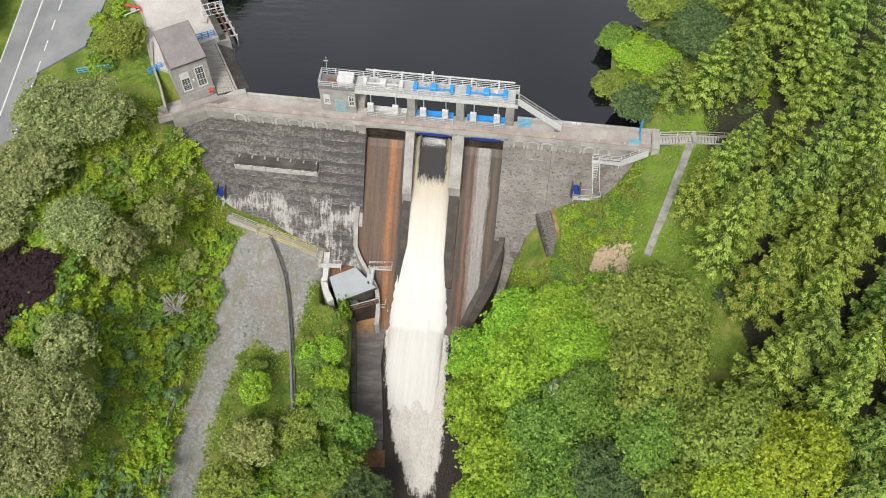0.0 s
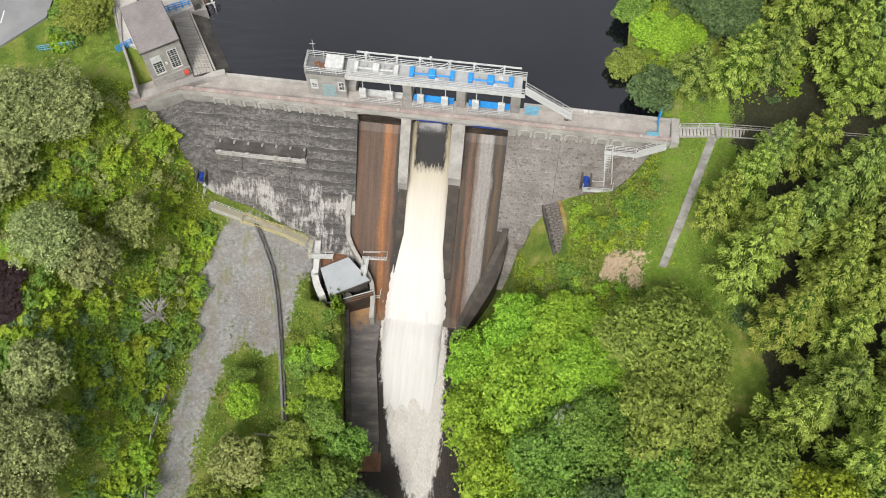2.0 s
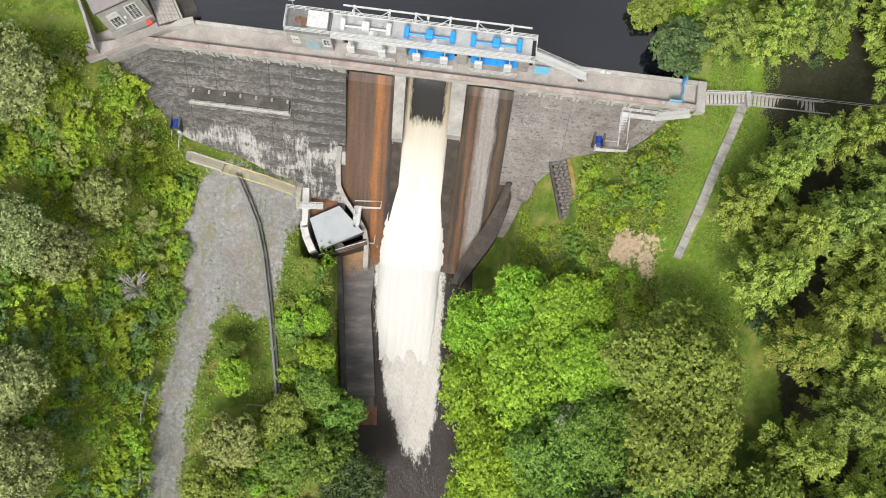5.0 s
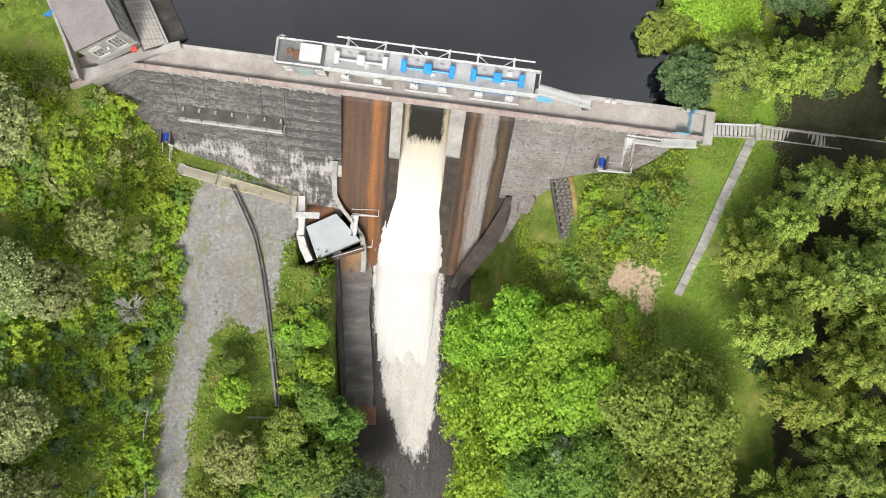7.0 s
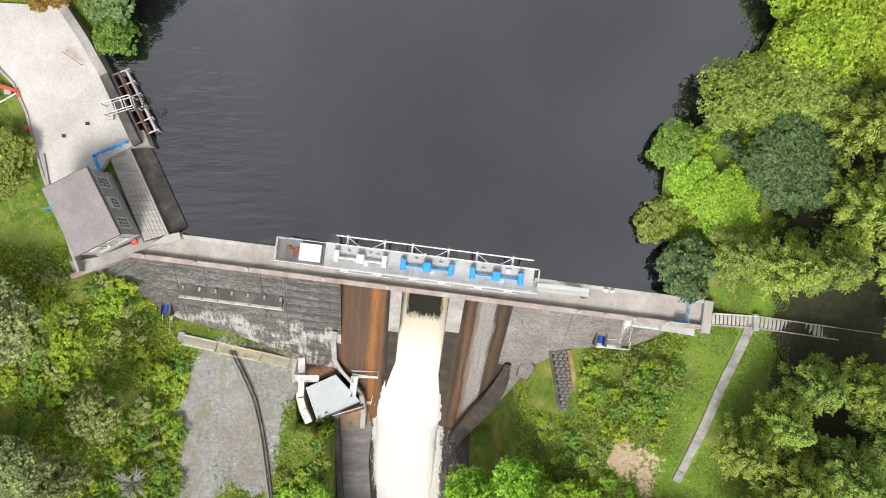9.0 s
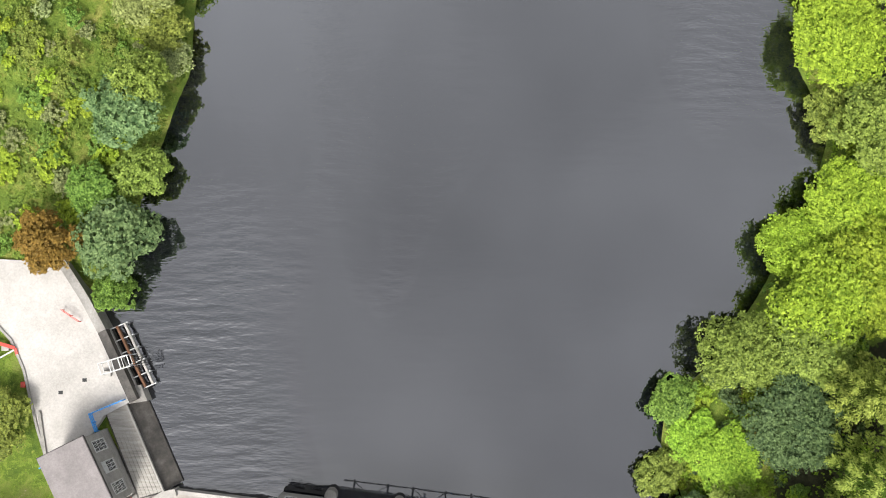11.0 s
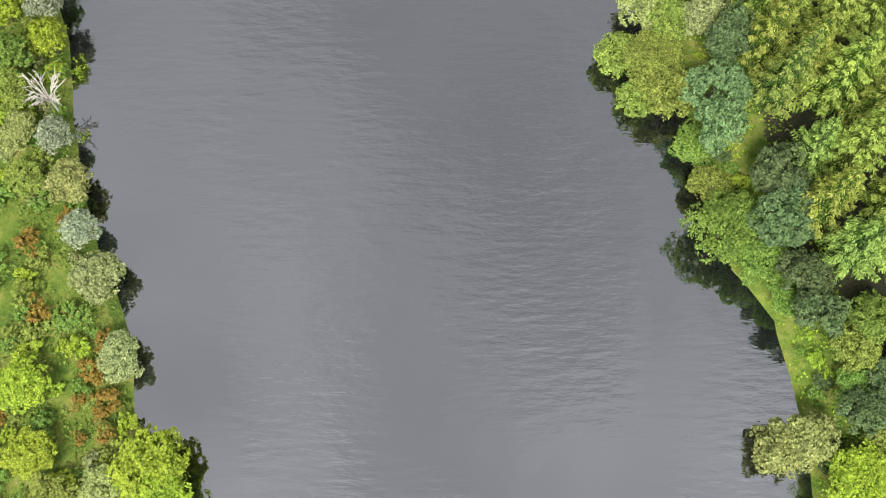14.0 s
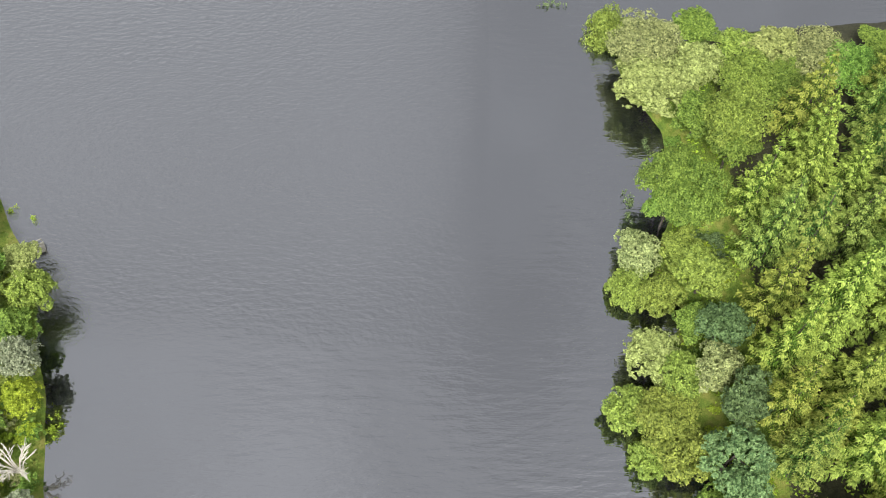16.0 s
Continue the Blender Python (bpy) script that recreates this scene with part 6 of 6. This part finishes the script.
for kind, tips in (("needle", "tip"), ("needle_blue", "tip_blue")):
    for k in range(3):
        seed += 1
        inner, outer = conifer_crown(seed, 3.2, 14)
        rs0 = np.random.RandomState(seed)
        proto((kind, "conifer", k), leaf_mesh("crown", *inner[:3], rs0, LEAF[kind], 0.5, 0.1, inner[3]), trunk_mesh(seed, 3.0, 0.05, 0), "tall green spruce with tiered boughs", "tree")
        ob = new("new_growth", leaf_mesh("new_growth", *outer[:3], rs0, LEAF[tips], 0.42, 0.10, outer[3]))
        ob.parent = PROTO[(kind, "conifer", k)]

TREES = []


def plant(x, y, top, r, kind, size=None, label="", group=""):
    """Sets a tree with its foot on the ground, its top at the given height and its crown r wide."""
    rnd = random.Random(int(x * 131 + y * 17))
    size = size or ("big" if r >= 3.6 and (kind, "big", 0) in PROTO else "small")
    base = float(land(x, y))
    r *= 1.0 if size in ("shrub", "conifer") else 1.10
    h = max(1.0, top - base)
    unit = {"big": 2.55, "small": 2.6, "shrub": 1.25, "conifer": 3.2}[size]
    kinds = 3 if size == "conifer" else 2
    src = PROTO[(kind, size, rnd.randrange(kinds))]
    sz = h / unit
    m = Matrix.Translation((x, y, base - 0.05)) @ Matrix.Rotation(rnd.uniform(0, math.tau), 4, "Z") @ Matrix.Diagonal((r, r * rnd.uniform(0.9, 1.1), sz, 1))
    ob = copy_thing(src, m)
    if label:
        ob["label"] = label
    if group:
        ob["group"] = group
    TREES.append((x, y, r))
    return ob


# trees by stretch of bank: place, top, crown radius, kind
def grove(*rows):
    for x, y, top, r, kind in rows:
        plant(x, y, top, r, kind)


# left bank below the dam
grove((-45, 80.5, 28, 4.4, "grey"), (-49.5, 79.5, 30, 4.4, "grey"), (-52, 72, 27, 4.6, "grey"), (-56, 66, 25, 4.5, "grey"), (-45.5, 96.5, 22.6, 3.3, "olive"),
      (-44.5, 65, 25.5, 3.6, "grey"), (-40.3, 63.6, 24.2, 3.2, "grey"), (-37.3, 69.8, 19.5, 2.8, "sallow"), (-51, 58.5, 21, 4.6, "purple"), (-55, 52, 22, 4.6, "purple"),
      (-43.7, 49.4, 23.3, 3.5, "grey"), (-42.2, 41.2, 27.2, 3.7, "grey"), (-44.2, 36, 25.5, 4, "grey"), (-49, 44, 24, 4, "grey"), (-50, 34, 26, 4.4, "grey"))
# between track and river, and beside the road
grove((-24.3, 50.6, 7.6, 2.0, "bright"), (-25.0, 53.6, 6.2, 1.7, "mid"), (-24.0, 42.9, 9.4, 3.1, "sallow"), (-26, 38, 9, 3, "olive"), (-13.2, 41.5, 5.5, 3.4, "mid"), (-17.3, 40.5, 6.5, 3.3, "mid"),
      (-18.2, 45.4, 5.6, 2.7, "olive"), (-15.0, 57.5, 3.8, 1.7, "bright"), (-14.6, 53, 4.2, 1.9, "bright"), (-12.0, 46.2, 5.0, 3.0, "mid"), (-14.8, 49, 5.2, 2.5, "mid"), (-10.5, 37.6, 5.5, 3.6, "dark"))
grove((-67, 92, 25, 3.5, "mid"), (-68, 100, 26, 4, "mid"), (-67, 84, 25, 3.5, "olive"), (-66.5, 108, 25, 3.5, "mid"))
# right bank below the dam
grove((4.6, 56.5, 6.5, 4.0, "bright"), (9.8, 58.2, 12.5, 5.0, "bright"), (15.3, 57.5, 15, 4.8, "bright"), (5.8, 49.5, 8, 5.4, "bright"), (11.8, 51, 15.5, 6.3, "bright"), (17.2, 51.5, 17.5, 4.6, "bright"),
      (8.0, 42.5, 12, 5.6, "bright"), (13.2, 42.5, 18.2, 5.0, "mid"), (5.2, 37, 8, 4.2, "bright"), (13, 36, 18, 5, "mid"), (17.6, 44.5, 20, 4.2, "mid"), (14.6, 45.6, 19.0, 2.0, "silver"))
grove((23, 51.5, 30.5, 6.2, "olive"), (24, 44.4, 30.5, 5.6, "olive"), (22.8, 37.4, 27.5, 5, "mid"), (18.8, 34.6, 20.5, 4.6, "dark"), (29.8, 36.5, 31.0, 5.2, "olive"), (35, 33.3, 34, 5, "lime"), (29.3, 30, 30, 5, "lime"), (25, 29, 27, 5, "olive"))
# the wooded corner beside the reservoir
grove((26.3, 86.2, 21.9, 3.1, "dark"), (30, 92.8, 21, 3.6, "bright"), (23.6, 91, 19.2, 2.4, "olive"), (24.6, 98.8, 20.5, 2.7, "mid"), (26.5, 95.5, 20.2, 2.6, "bright"), (31.6, 104, 24.5, 4.0, "olive"), (38, 104.5, 25, 4.4, "olive"),
      (36.5, 97, 24.5, 4.2, "dark"), (39.5, 109.5, 26, 4.9, "lime"), (43.4, 119.5, 23, 4.6, "lime"), (37.6, 115.5, 22.5, 3.6, "lime"), (45.5, 112, 25.5, 5, "lime"), (42.2, 129.3, 20.8, 3.2, "olive"), (42.2, 137.6, 23.8, 5.2, "lime"), (48, 128, 24, 5, "olive"))
# right shore of the reservoir, going up it
grove((36.6, 150.6, 22.7, 3.1, "sallow"), (39.2, 151.4, 23.7, 3.0, "sallow"), (44.5, 146.2, 24, 4.2, "lime"), (44.5, 154.1, 25.5, 2.8, "dark"), (44.5, 160.5, 24.5, 2.6, "olive"), (39.2, 167.0, 21.3, 2.4, "mid"),
      (40.9, 164.7, 26.5, 2.7, "dark"), (39.7, 169.0, 26.6, 2.9, "dark"), (35.9, 171.3, 23.6, 3.0, "mid"), (32.4, 174.5, 25.0, 3.6, "mid"), (37.9, 175.1, 27.9, 3.5, "dark"), (31.4, 180.7, 22.2, 2.2, "olive"), (37.8, 180.2, 28.6, 2.9, "dark"), (30.2, 185.7, 21.6, 3.0, "mid"))
grove((32.2, 186.5, 27.5, 2.8, "teal"), (31.8, 190.7, 27.9, 3.4, "teal"), (27.6, 191.3, 24.6, 2.9, "olive"), (24.5, 192.0, 21.4, 2.6, "olive"), (26.1, 195.8, 24.0, 3.6, "olive"), (22.3, 197.4, 21.6, 2.9, "olive"), (33.8, 196.4, 29.6, 3.0, "dark"),
      (31.4, 200.9, 26.4, 2.6, "grey"), (28.1, 200.4, 24.5, 2.6, "olive"), (25.2, 203.5, 23.8, 3.2, "sallow"), (32.7, 205.9, 27.7, 3.0, "dark"), (30.3, 207.3, 24.4, 2.6, "mid"))
grove((31.8, 213.0, 25.7, 3.2, "olive"), (27.3, 211.6, 22.6, 2.8, "olive"), (23.4, 213.7, 21.4, 2.6, "olive"), (30.3, 217.2, 23.4, 2.6, "olive"), (24.9, 217.4, 22.7, 3.1, "grey"), (28.9, 223.0, 26.6, 2.9, "mid"), (31.5, 223.3, 29.0, 3.7, "mid"), (29.2, 226.2, 29.0, 3.6, "mid"),
      (37.7, 230.7, 27.6, 3.0, "mid"), (37.8, 233.2, 31.2, 4.0, "olive"), (34.5, 236.6, 25.7, 3.1, "mid"))
# the point at the head of the wood
grove((46.6, 240.4, 27.0, 3.7, "mid"), (54.4, 242.4, 28.0, 3.7, "mid"), (50.6, 244.2, 27.4, 4.3, "grey"), (45.7, 246.2, 27.3, 4.1, "sallow"), (41.9, 246.6, 25.9, 3.4, "olive"), (60.2, 246.5, 25.9, 3.4, "mid"), (35.6, 244.6, 26.0, 3.6, "sallow"), (29.7, 242.5, 24.5, 4.5, "sallow"),
      (36.4, 252.4, 23.9, 3.5, "mid"), (29.3, 249.4, 24.5, 4.5, "grey"), (25.5, 254.8, 22.0, 3.6, "olive"), (40.6, 240.5, 28.5, 3.6, "olive"), (67, 246.5, 27, 4.0, "mid"))
# left shore of the reservoir
grove((-40, 115.4, 25.2, 3.3, "brown"), (-33.3, 115.6, 24.2, 3.9, "teal"), (-34.2, 110.2, 21.6, 2.3, "mid"), (-32.8, 129.0, 25.0, 3.9, "teal"), (-30.6, 131.8, 26.8, 3.0, "olive"), (-31, 122.5, 22.5, 2.7, "olive"), (-36.5, 121, 22, 2.6, "mid"),
      (-34.6, 145.4, 21.9, 3.0, "sallow"), (-39.2, 145.2, 22.5, 2.7, "olive"), (-28.6, 145.6, 23.2, 3.6, "lime"), (-29.6, 149, 24.2, 3.3, "lime"), (-29.5, 138.5, 22.5, 2.8, "olive"), (-31.5, 140.6, 23.2, 2.7, "sallow"), (-28.7, 134.8, 21.5, 2.2, "grey"))
grove((-34.2, 160.5, 20.8, 2.5, "grey"), (-37.6, 169.2, 21.6, 2.8, "grey"), (-40, 174.8, 22, 2.0, "silver"), (-41.8, 180.5, 22.4, 2.7, "sallow"), (-44, 186, 23, 2.0, "silver"), (-47, 203, 26.2, 2.2, "silver"), (-47.6, 211.8, 24.5, 2.8, "olive"),
      (-46.2, 198.5, 23.5, 2.2, "lime"), (-49, 207, 24, 2.8, "mid"), (-50.5, 217, 21.5, 2.4, "sallow"), (-43.5, 157, 22.6, 2.8, "lime"), (-42, 150, 22.2, 2.6, "lime"), (-54, 213, 25, 3.2, "mid"), (-57, 221, 22.5, 2.6, "mid"))
grove((-50.6, 196, 24, 2.7, "mid"), (-49.2, 191.5, 23.5, 2.4, "olive"), (-51.8, 202.5, 24.5, 2.6, "lime"), (-48.5, 186.5, 22.5, 2.4, "sallow"), (-51.5, 188, 23, 2.6, "lime"), (-53, 208, 24, 2.6, "olive"), (-46.6, 181, 21.5, 2.2, "olive"))
# scrubby trees behind the sallows
grove((44.5, 157, 22.6, 2.2, "mid"), (47.5, 150.5, 24, 2.8, "olive"), (48.5, 157, 25, 3.0, "dark"), (46.5, 163.5, 26, 2.8, "mid"))

# bushes along the top of the river wall
for k in range(13):
    plant(-14.4 + 0.5 * math.sin(k * 2.3), 67.0 - 1.75 * k, 0.4 + 0.9 * math.sin(k * 1.7) ** 2, 1.15 + 0.35 * math.sin(k * 3.1), ("mid", "bright", "mid", "olive")[k % 4], "shrub", group="bank undergrowth")

# the spruce plantation
def spruces():
    rnd = random.Random(21)
    for x, y, top, r in [(32.6, 60.4, 36.5, 3.6), (30.9, 67.8, 31.8, 2.9), (37.8, 74.4, 31.5, 3.0), (35.2, 86.2, 33, 3.2), (30.8, 87.5, 27, 3.0), (42.0, 74.5, 36.5, 3.2), (35.7, 53.4, 35, 3.4), (35, 43.3, 35.3, 3.6), (42, 176, 35.4, 3.2), (38.5, 189.9, 37.8, 3.2), (37.7, 201, 41, 3.4), (38.7, 215.3, 40.2, 3.4), (41, 182, 34, 3.0), (38.2, 208, 39.5, 3.2), (38.5, 222, 37, 3.2), (37.4, 195.5, 38, 3.0)]:
        plant(x, y, top, r, rnd.choice(("needle", "needle", "needle_blue")), "conifer", group="spruce plantation")
    for y0, y1, x0, x1 in ((30, 101, 34, 57), (172, 240, 40, 58), (104, 172, 50, 57)):
        y = y0
        while y < y1:
            x = x0 + rnd.uniform(0, 2)
            while x < x1:
                px, py = x + rnd.uniform(-1.2, 1.2), y + rnd.uniform(-1.2, 1.2)
                walkway = abs(py - (80.5 - (px - 33) * 0.14)) < 3.9 and px < 56
                if not walkway and all(math.hypot(px - a, py - b) > (r + 2.6) * 0.72 for a, b, r in TREES):
                    plant(px, py, float(land(px, py)) + rnd.uniform(13.5, 19), rnd.uniform(3.1, 4.1), rnd.choice(("needle", "needle", "needle_blue")), "conifer", group="spruce plantation")
                x += 4.4
            y += 4.4


spruces()


# shrubs and brambles between the trees
def clear_of(x, y):
    """Places that stay open: gravel, lawn, paths, the dam and the water."""
    X, Y = np.array([x]), np.array([y])
    if max(float(box_mask(X, Y, g, 0.6)[0]) for g in (GRAVEL, LAWN, SAND)) > 0.2:
        return False
    u, v = dam_uv(x, y)
    if -37.8 < u < 31 and face_v(max(0.0, float(land(x, y)))) - 0.6 < v < 8:
        return False
    if -32.5 < u < -9 and v > -12.5:
        return False
    if -14.5 < x < 9 and y < 70 or -46.8 < x < -28 and 85 < y < 114:
        return False
    if -22.5 < x < -13 and y > 60 or -24 < x < -19 and y > 44 or -34 < x < -29 and y < 58:
        return False
    if 13.5 < u < 19.5 and -13.5 < v < 0 or 19 < u < 31 and -5 < v < 1:
        return False
    if x < -53.5 + (y - 96) * -0.05 and y > 60 and x > -66:
        return False
    if y > 88 and min(x - float(shore(y, SHORE_L)), float(shore(y, SHORE_R)) - x) > -0.8:
        return False
    return True


def undergrowth():
    rnd = random.Random(5)
    open_right = ("mid", "bright", "olive", "lime")
    zones = [((-53, -31, 32, 60), 250, ("mid", "bright", "mid", "lime", "bright", "teal")), ((-53, -31, 60, 87), 190, ("lime", "lime", "bright", "mid", "sallow")), ((-24, -13, 34, 60), 46, ("mid", "mid", "olive", "bright")), ((12, 27, 58, 79), 84, open_right), ((22, 27, 70, 77), 22, ("mid", "bright")),
             ((-60, -25, 112, 230), 310, ("lime", "mid", "olive", "olive", "lime", "grey", "mid")), ((23, 45, 84, 170), 130, ("lime", "mid", "dark", "bright")), ((24, 36, 170, 246), 50, ("mid", "lime", "dark")), ((26, 36, 55, 86), 16, ("mid", "dark")), ((-49.6, -46.9, 91, 106), 14, ("bright", "mid", "lime"))]
    for (x0, x1, y0, y1), n, kinds in zones:
        made = tries = 0
        while made < n and tries < n * 12:
            tries += 1
            x, y = rnd.uniform(x0, x1), rnd.uniform(y0, y1)
            if not clear_of(x, y) or any(math.hypot(x - a, y - b) < r * 0.6 for a, b, r in TREES):
                continue
            kind = rnd.choice(kinds)
            if 150 < y < 178 and x < -33 and rnd.random() < 0.25:
                kind = "brown"
            r = rnd.uniform(0.8, 1.7) if x < 0 else rnd.uniform(0.6, 1.3)
            h = r * rnd.uniform(0.6, 1.1)
            if made < n * 0.22:
                plant(x, y, float(land(x, y)) + h, r, kind, "shrub", group="bank undergrowth")
            else:
                a = rnd.uniform(0, math.tau)
                q = SHRUB_POINTS[(kind, rnd.randrange(2))] * np.array([r, r, h / 1.25])
                q = np.stack([q[:, 0] * math.cos(a) - q[:, 1] * math.sin(a) + x, q[:, 0] * math.sin(a) + q[:, 1] * math.cos(a) + y, q[:, 2] + float(land(x, y)) - 0.05], 1)
                JOINED.setdefault(kind, []).append(q)
            made += 1


undergrowth()
for kind, sets in JOINED.items():
    q = np.concatenate(sets)
    f = np.arange(len(q)).reshape(-1, 3)
    me = bpy.data.meshes.new("scrub")
    me.from_pydata(q.tolist(), [], f.tolist())
    me.materials.append(LEAF[kind])
    tagged(new("scrub", me), "dense scrub and brambles covering the banks", "undergrowth", kind="stuff")


# low weeds and long grass all over the open slopes
def weeds():
    rs = np.random.RandomState(77)
    for nm, kinds, box_, n, size in (("lawn_grass", "olive", (24, 37, 56, 86), 30000, 0.12), ("lawn_grass", "mid", (24, 37, 56, 86), 24000, 0.12), ("lawn_grass", "olive", (-50, -39, 86, 108), 9000, 0.2), ("weeds", "lime", (-54, -30, 32, 88), 44000, 0.30), ("bank_grass", "olive", (-54, -12, 32, 88), 36000, 0.26), ("bank_grass", "olive", (11, 37, 55, 88), 26000, 0.25), ("bank_grass", "sallow", (11, 30, 55, 84), 26000, 0.22), ("weeds", "mid", (9, 28, 50, 82), 20000, 0.26), ("weeds", "lime", (9, 27, 48, 82), 30000, 0.27), ("weeds", "mid", (-58, -25, 110, 228), 46000, 0.33), ("weeds", "lime", (22, 46, 84, 246), 26000, 0.32)):
        x, y = rs.uniform(box_[0], box_[1], n), rs.uniform(box_[2], box_[3], n)
        keep = np.ones(n, bool)
        for g in (GRAVEL, SAND):
            keep &= box_mask(x, y, g, 1.0) < rs.uniform(0.05, 0.9, n)
        keep &= ~((box_mask(x, y, LAWN, 1.0) > 0.3) & (rs.uniform(size=n) < 0.95)) | (nm == "lawn_grass")
        keep &= ~((x > -46.8) & (x < -28) & (y > 88) & (y < 113.5))
        u, v = dam_uv(x, y)
        z = land(x, y)
        keep &= ~((u > -38) & (u < 31) & (v > -np.maximum(0, BATTER_TOP - np.maximum(z, 0)) * BATTER - 0.3) & (v < 6))
        keep &= ~((x > -13.5) & (x < 8) & (y < 72)) & (z > 0) & ~((u > 14) & (u < 19) & (v > -13) & (v < 0))
        keep &= ~((np.abs(x - (25.6 + (y - 63.3) * 0.437)) < 0.8) & (y > 62))
        keep &= ~((y > 88) & (z < 17.0)) & ~((x < -53) & (y > 60) & (y < 120))
        patch = bumps(x, y, 7, 12 if nm == "weeds" else 31)
        keep &= patch > rs.uniform(-0.9 if nm == "lawn_grass" else -0.6, 0.5, n)
        x, y, z = x[keep], y[keep], z[keep]
        k = len(x)
        pos = np.stack([x, y, z + rs.uniform(0.02, 0.12 if nm == "lawn_grass" else 0.35, k)], 1)
        nrm = np.array([0, 0, 1.0]) + rs.normal(size=(k, 3)) * 0.6
        ob = new(nm, leaf_mesh(nm, pos, nrm, size * rs.uniform(0.6, 1.5, k), rs, LEAF[kinds]))
        tagged(ob, "low green weeds and long grass covering the slope", "undergrowth", kind="stuff")


weeds()


def shallows(name, label, kind, places, n, size):
    """Loose stands of stems and floating leaves in the shallow water."""
    rs = np.random.RandomState(len(places) * 7 + n)
    pos = []
    for x, y, rx, ry in places:
        k = int(n * rx * ry)
        hub = rs.normal(size=(max(3, k // 14), 2)) * (rx, ry) * 0.55
        q = hub[rs.randint(0, len(hub), k)] + rs.normal(size=(k, 2)) * 0.16
        pos.append(np.stack([x + q[:, 0], y + q[:, 1], WATER_Z + rs.uniform(0.03, 0.7, k)], 1))
    pos = np.concatenate(pos)
    ob = new(name, leaf_mesh(name, pos, np.array([0, 0, 1.0]) + rs.normal(size=pos.shape) * 0.7, size * rs.uniform(0.6, 1.4, len(pos)), rs, LEAF[kind], 0.5))
    tagged(ob, label, "reeds", kind="stuff")


shallows("reeds", "thin stand of pale green reeds in the shallows", "teal", [(25.2, 225.5, 0.6, 3.0), (28.3, 235.6, 0.5, 1.6), (17.2, 261.0, 2.2, 0.5)], 150, 0.24)
shallows("sprigs", "yellow-green sprigs rooted in the water's edge", "lime", [(-47.4, 215.0, 0.5, 0.6), (-47.2, 212.2, 0.4, 0.9), (-43.3, 196.3, 0.8, 1.7), (-42.2, 187.6, 0.7, 1.0), (-54.6, 225.6, 0.7, 0.5), (-51.6, 224.4, 0.5, 0.5), (-38.0, 172.4, 0.5, 0.8), (40.6, 158.5, 0.4, 0.5)], 150, 0.26)
for t in PROTO.values():
    for o in (*t.children_recursive, t):
        bpy.data.objects.remove(o)


def dead_tree(x, y, top, label="bare bleached dead tree among the shore scrub", mat=DEADWOOD, reach_by=1.0):
    """A bare bleached tree: a short trunk and many forking limbs."""
    t = thing("dead_tree", pose(x, y, float(land(x, y))), label, "tree")
    rnd = random.Random(31)
    h = top - float(land(x, y))
    bm = nb()
    beam(bm, (0, 0, -0.3), (0.1, 0, h * 0.45), 0.3, n=6)
    twigs = nb()
    for k in range(17):
        a = k * 2.4 + rnd.uniform(-0.3, 0.3)
        reach, z = rnd.uniform(1.2, 2.6) * reach_by, h * rnd.uniform(0.55, 0.95)
        tip = Vector((math.cos(a) * reach, math.sin(a) * reach, z))
        mid = Vector((math.cos(a) * reach * 0.45, math.sin(a) * reach * 0.45, h * 0.3 + z * 0.4))
        beam(bm, (0.05, 0, h * rnd.uniform(0.25, 0.44)), mid, 0.16, n=5)
        beam(bm, mid, tip, 0.10, n=5)
        for _ in range(7):
            s = mid.lerp(tip, rnd.uniform(0.1, 0.95))
            beam(twigs, s, s + Vector((math.cos(a + rnd.uniform(-1.3, 1.3)), math.sin(a + rnd.uniform(-1.3, 1.3)), rnd.uniform(0, 0.7))) * rnd.uniform(0.4, 0.9), 0.05)
    part("trunk", bm, mat, t)
    part("twig_mass", twigs, mat, t)


dead_tree(-45.0, 190.4, 25.5)
dead_tree(-35.4, 60.6, 10.2, "bare grey dead bush among the brambles", TIMBER, 0.7)
jetty = thing("jetty", pose(-50.6, 219.6, 17.0, 0, 0, 25), "small weathered timber jetty at the shore", "jetty")
for k in range(6):
    part("plank", box(nb(), -1.4, 1.6, -0.75 + k * 0.26, -0.53 + k * 0.26, 0.1, 0.16), DEADWOOD, jetty)
for x, y in ((-1.2, -0.7), (1.5, -0.7), (1.5, 0.75), (-1.2, 0.75)):
    part("post", beam(nb(), (x, y, -2.0), (x, y, 0.9), 0.12, n=6), DEADWOOD, jetty)
part("rail", beam(nb(), (-1.2, 0.75, 0.85), (1.5, 0.75, 0.85), 0.07), DEADWOOD, jetty)
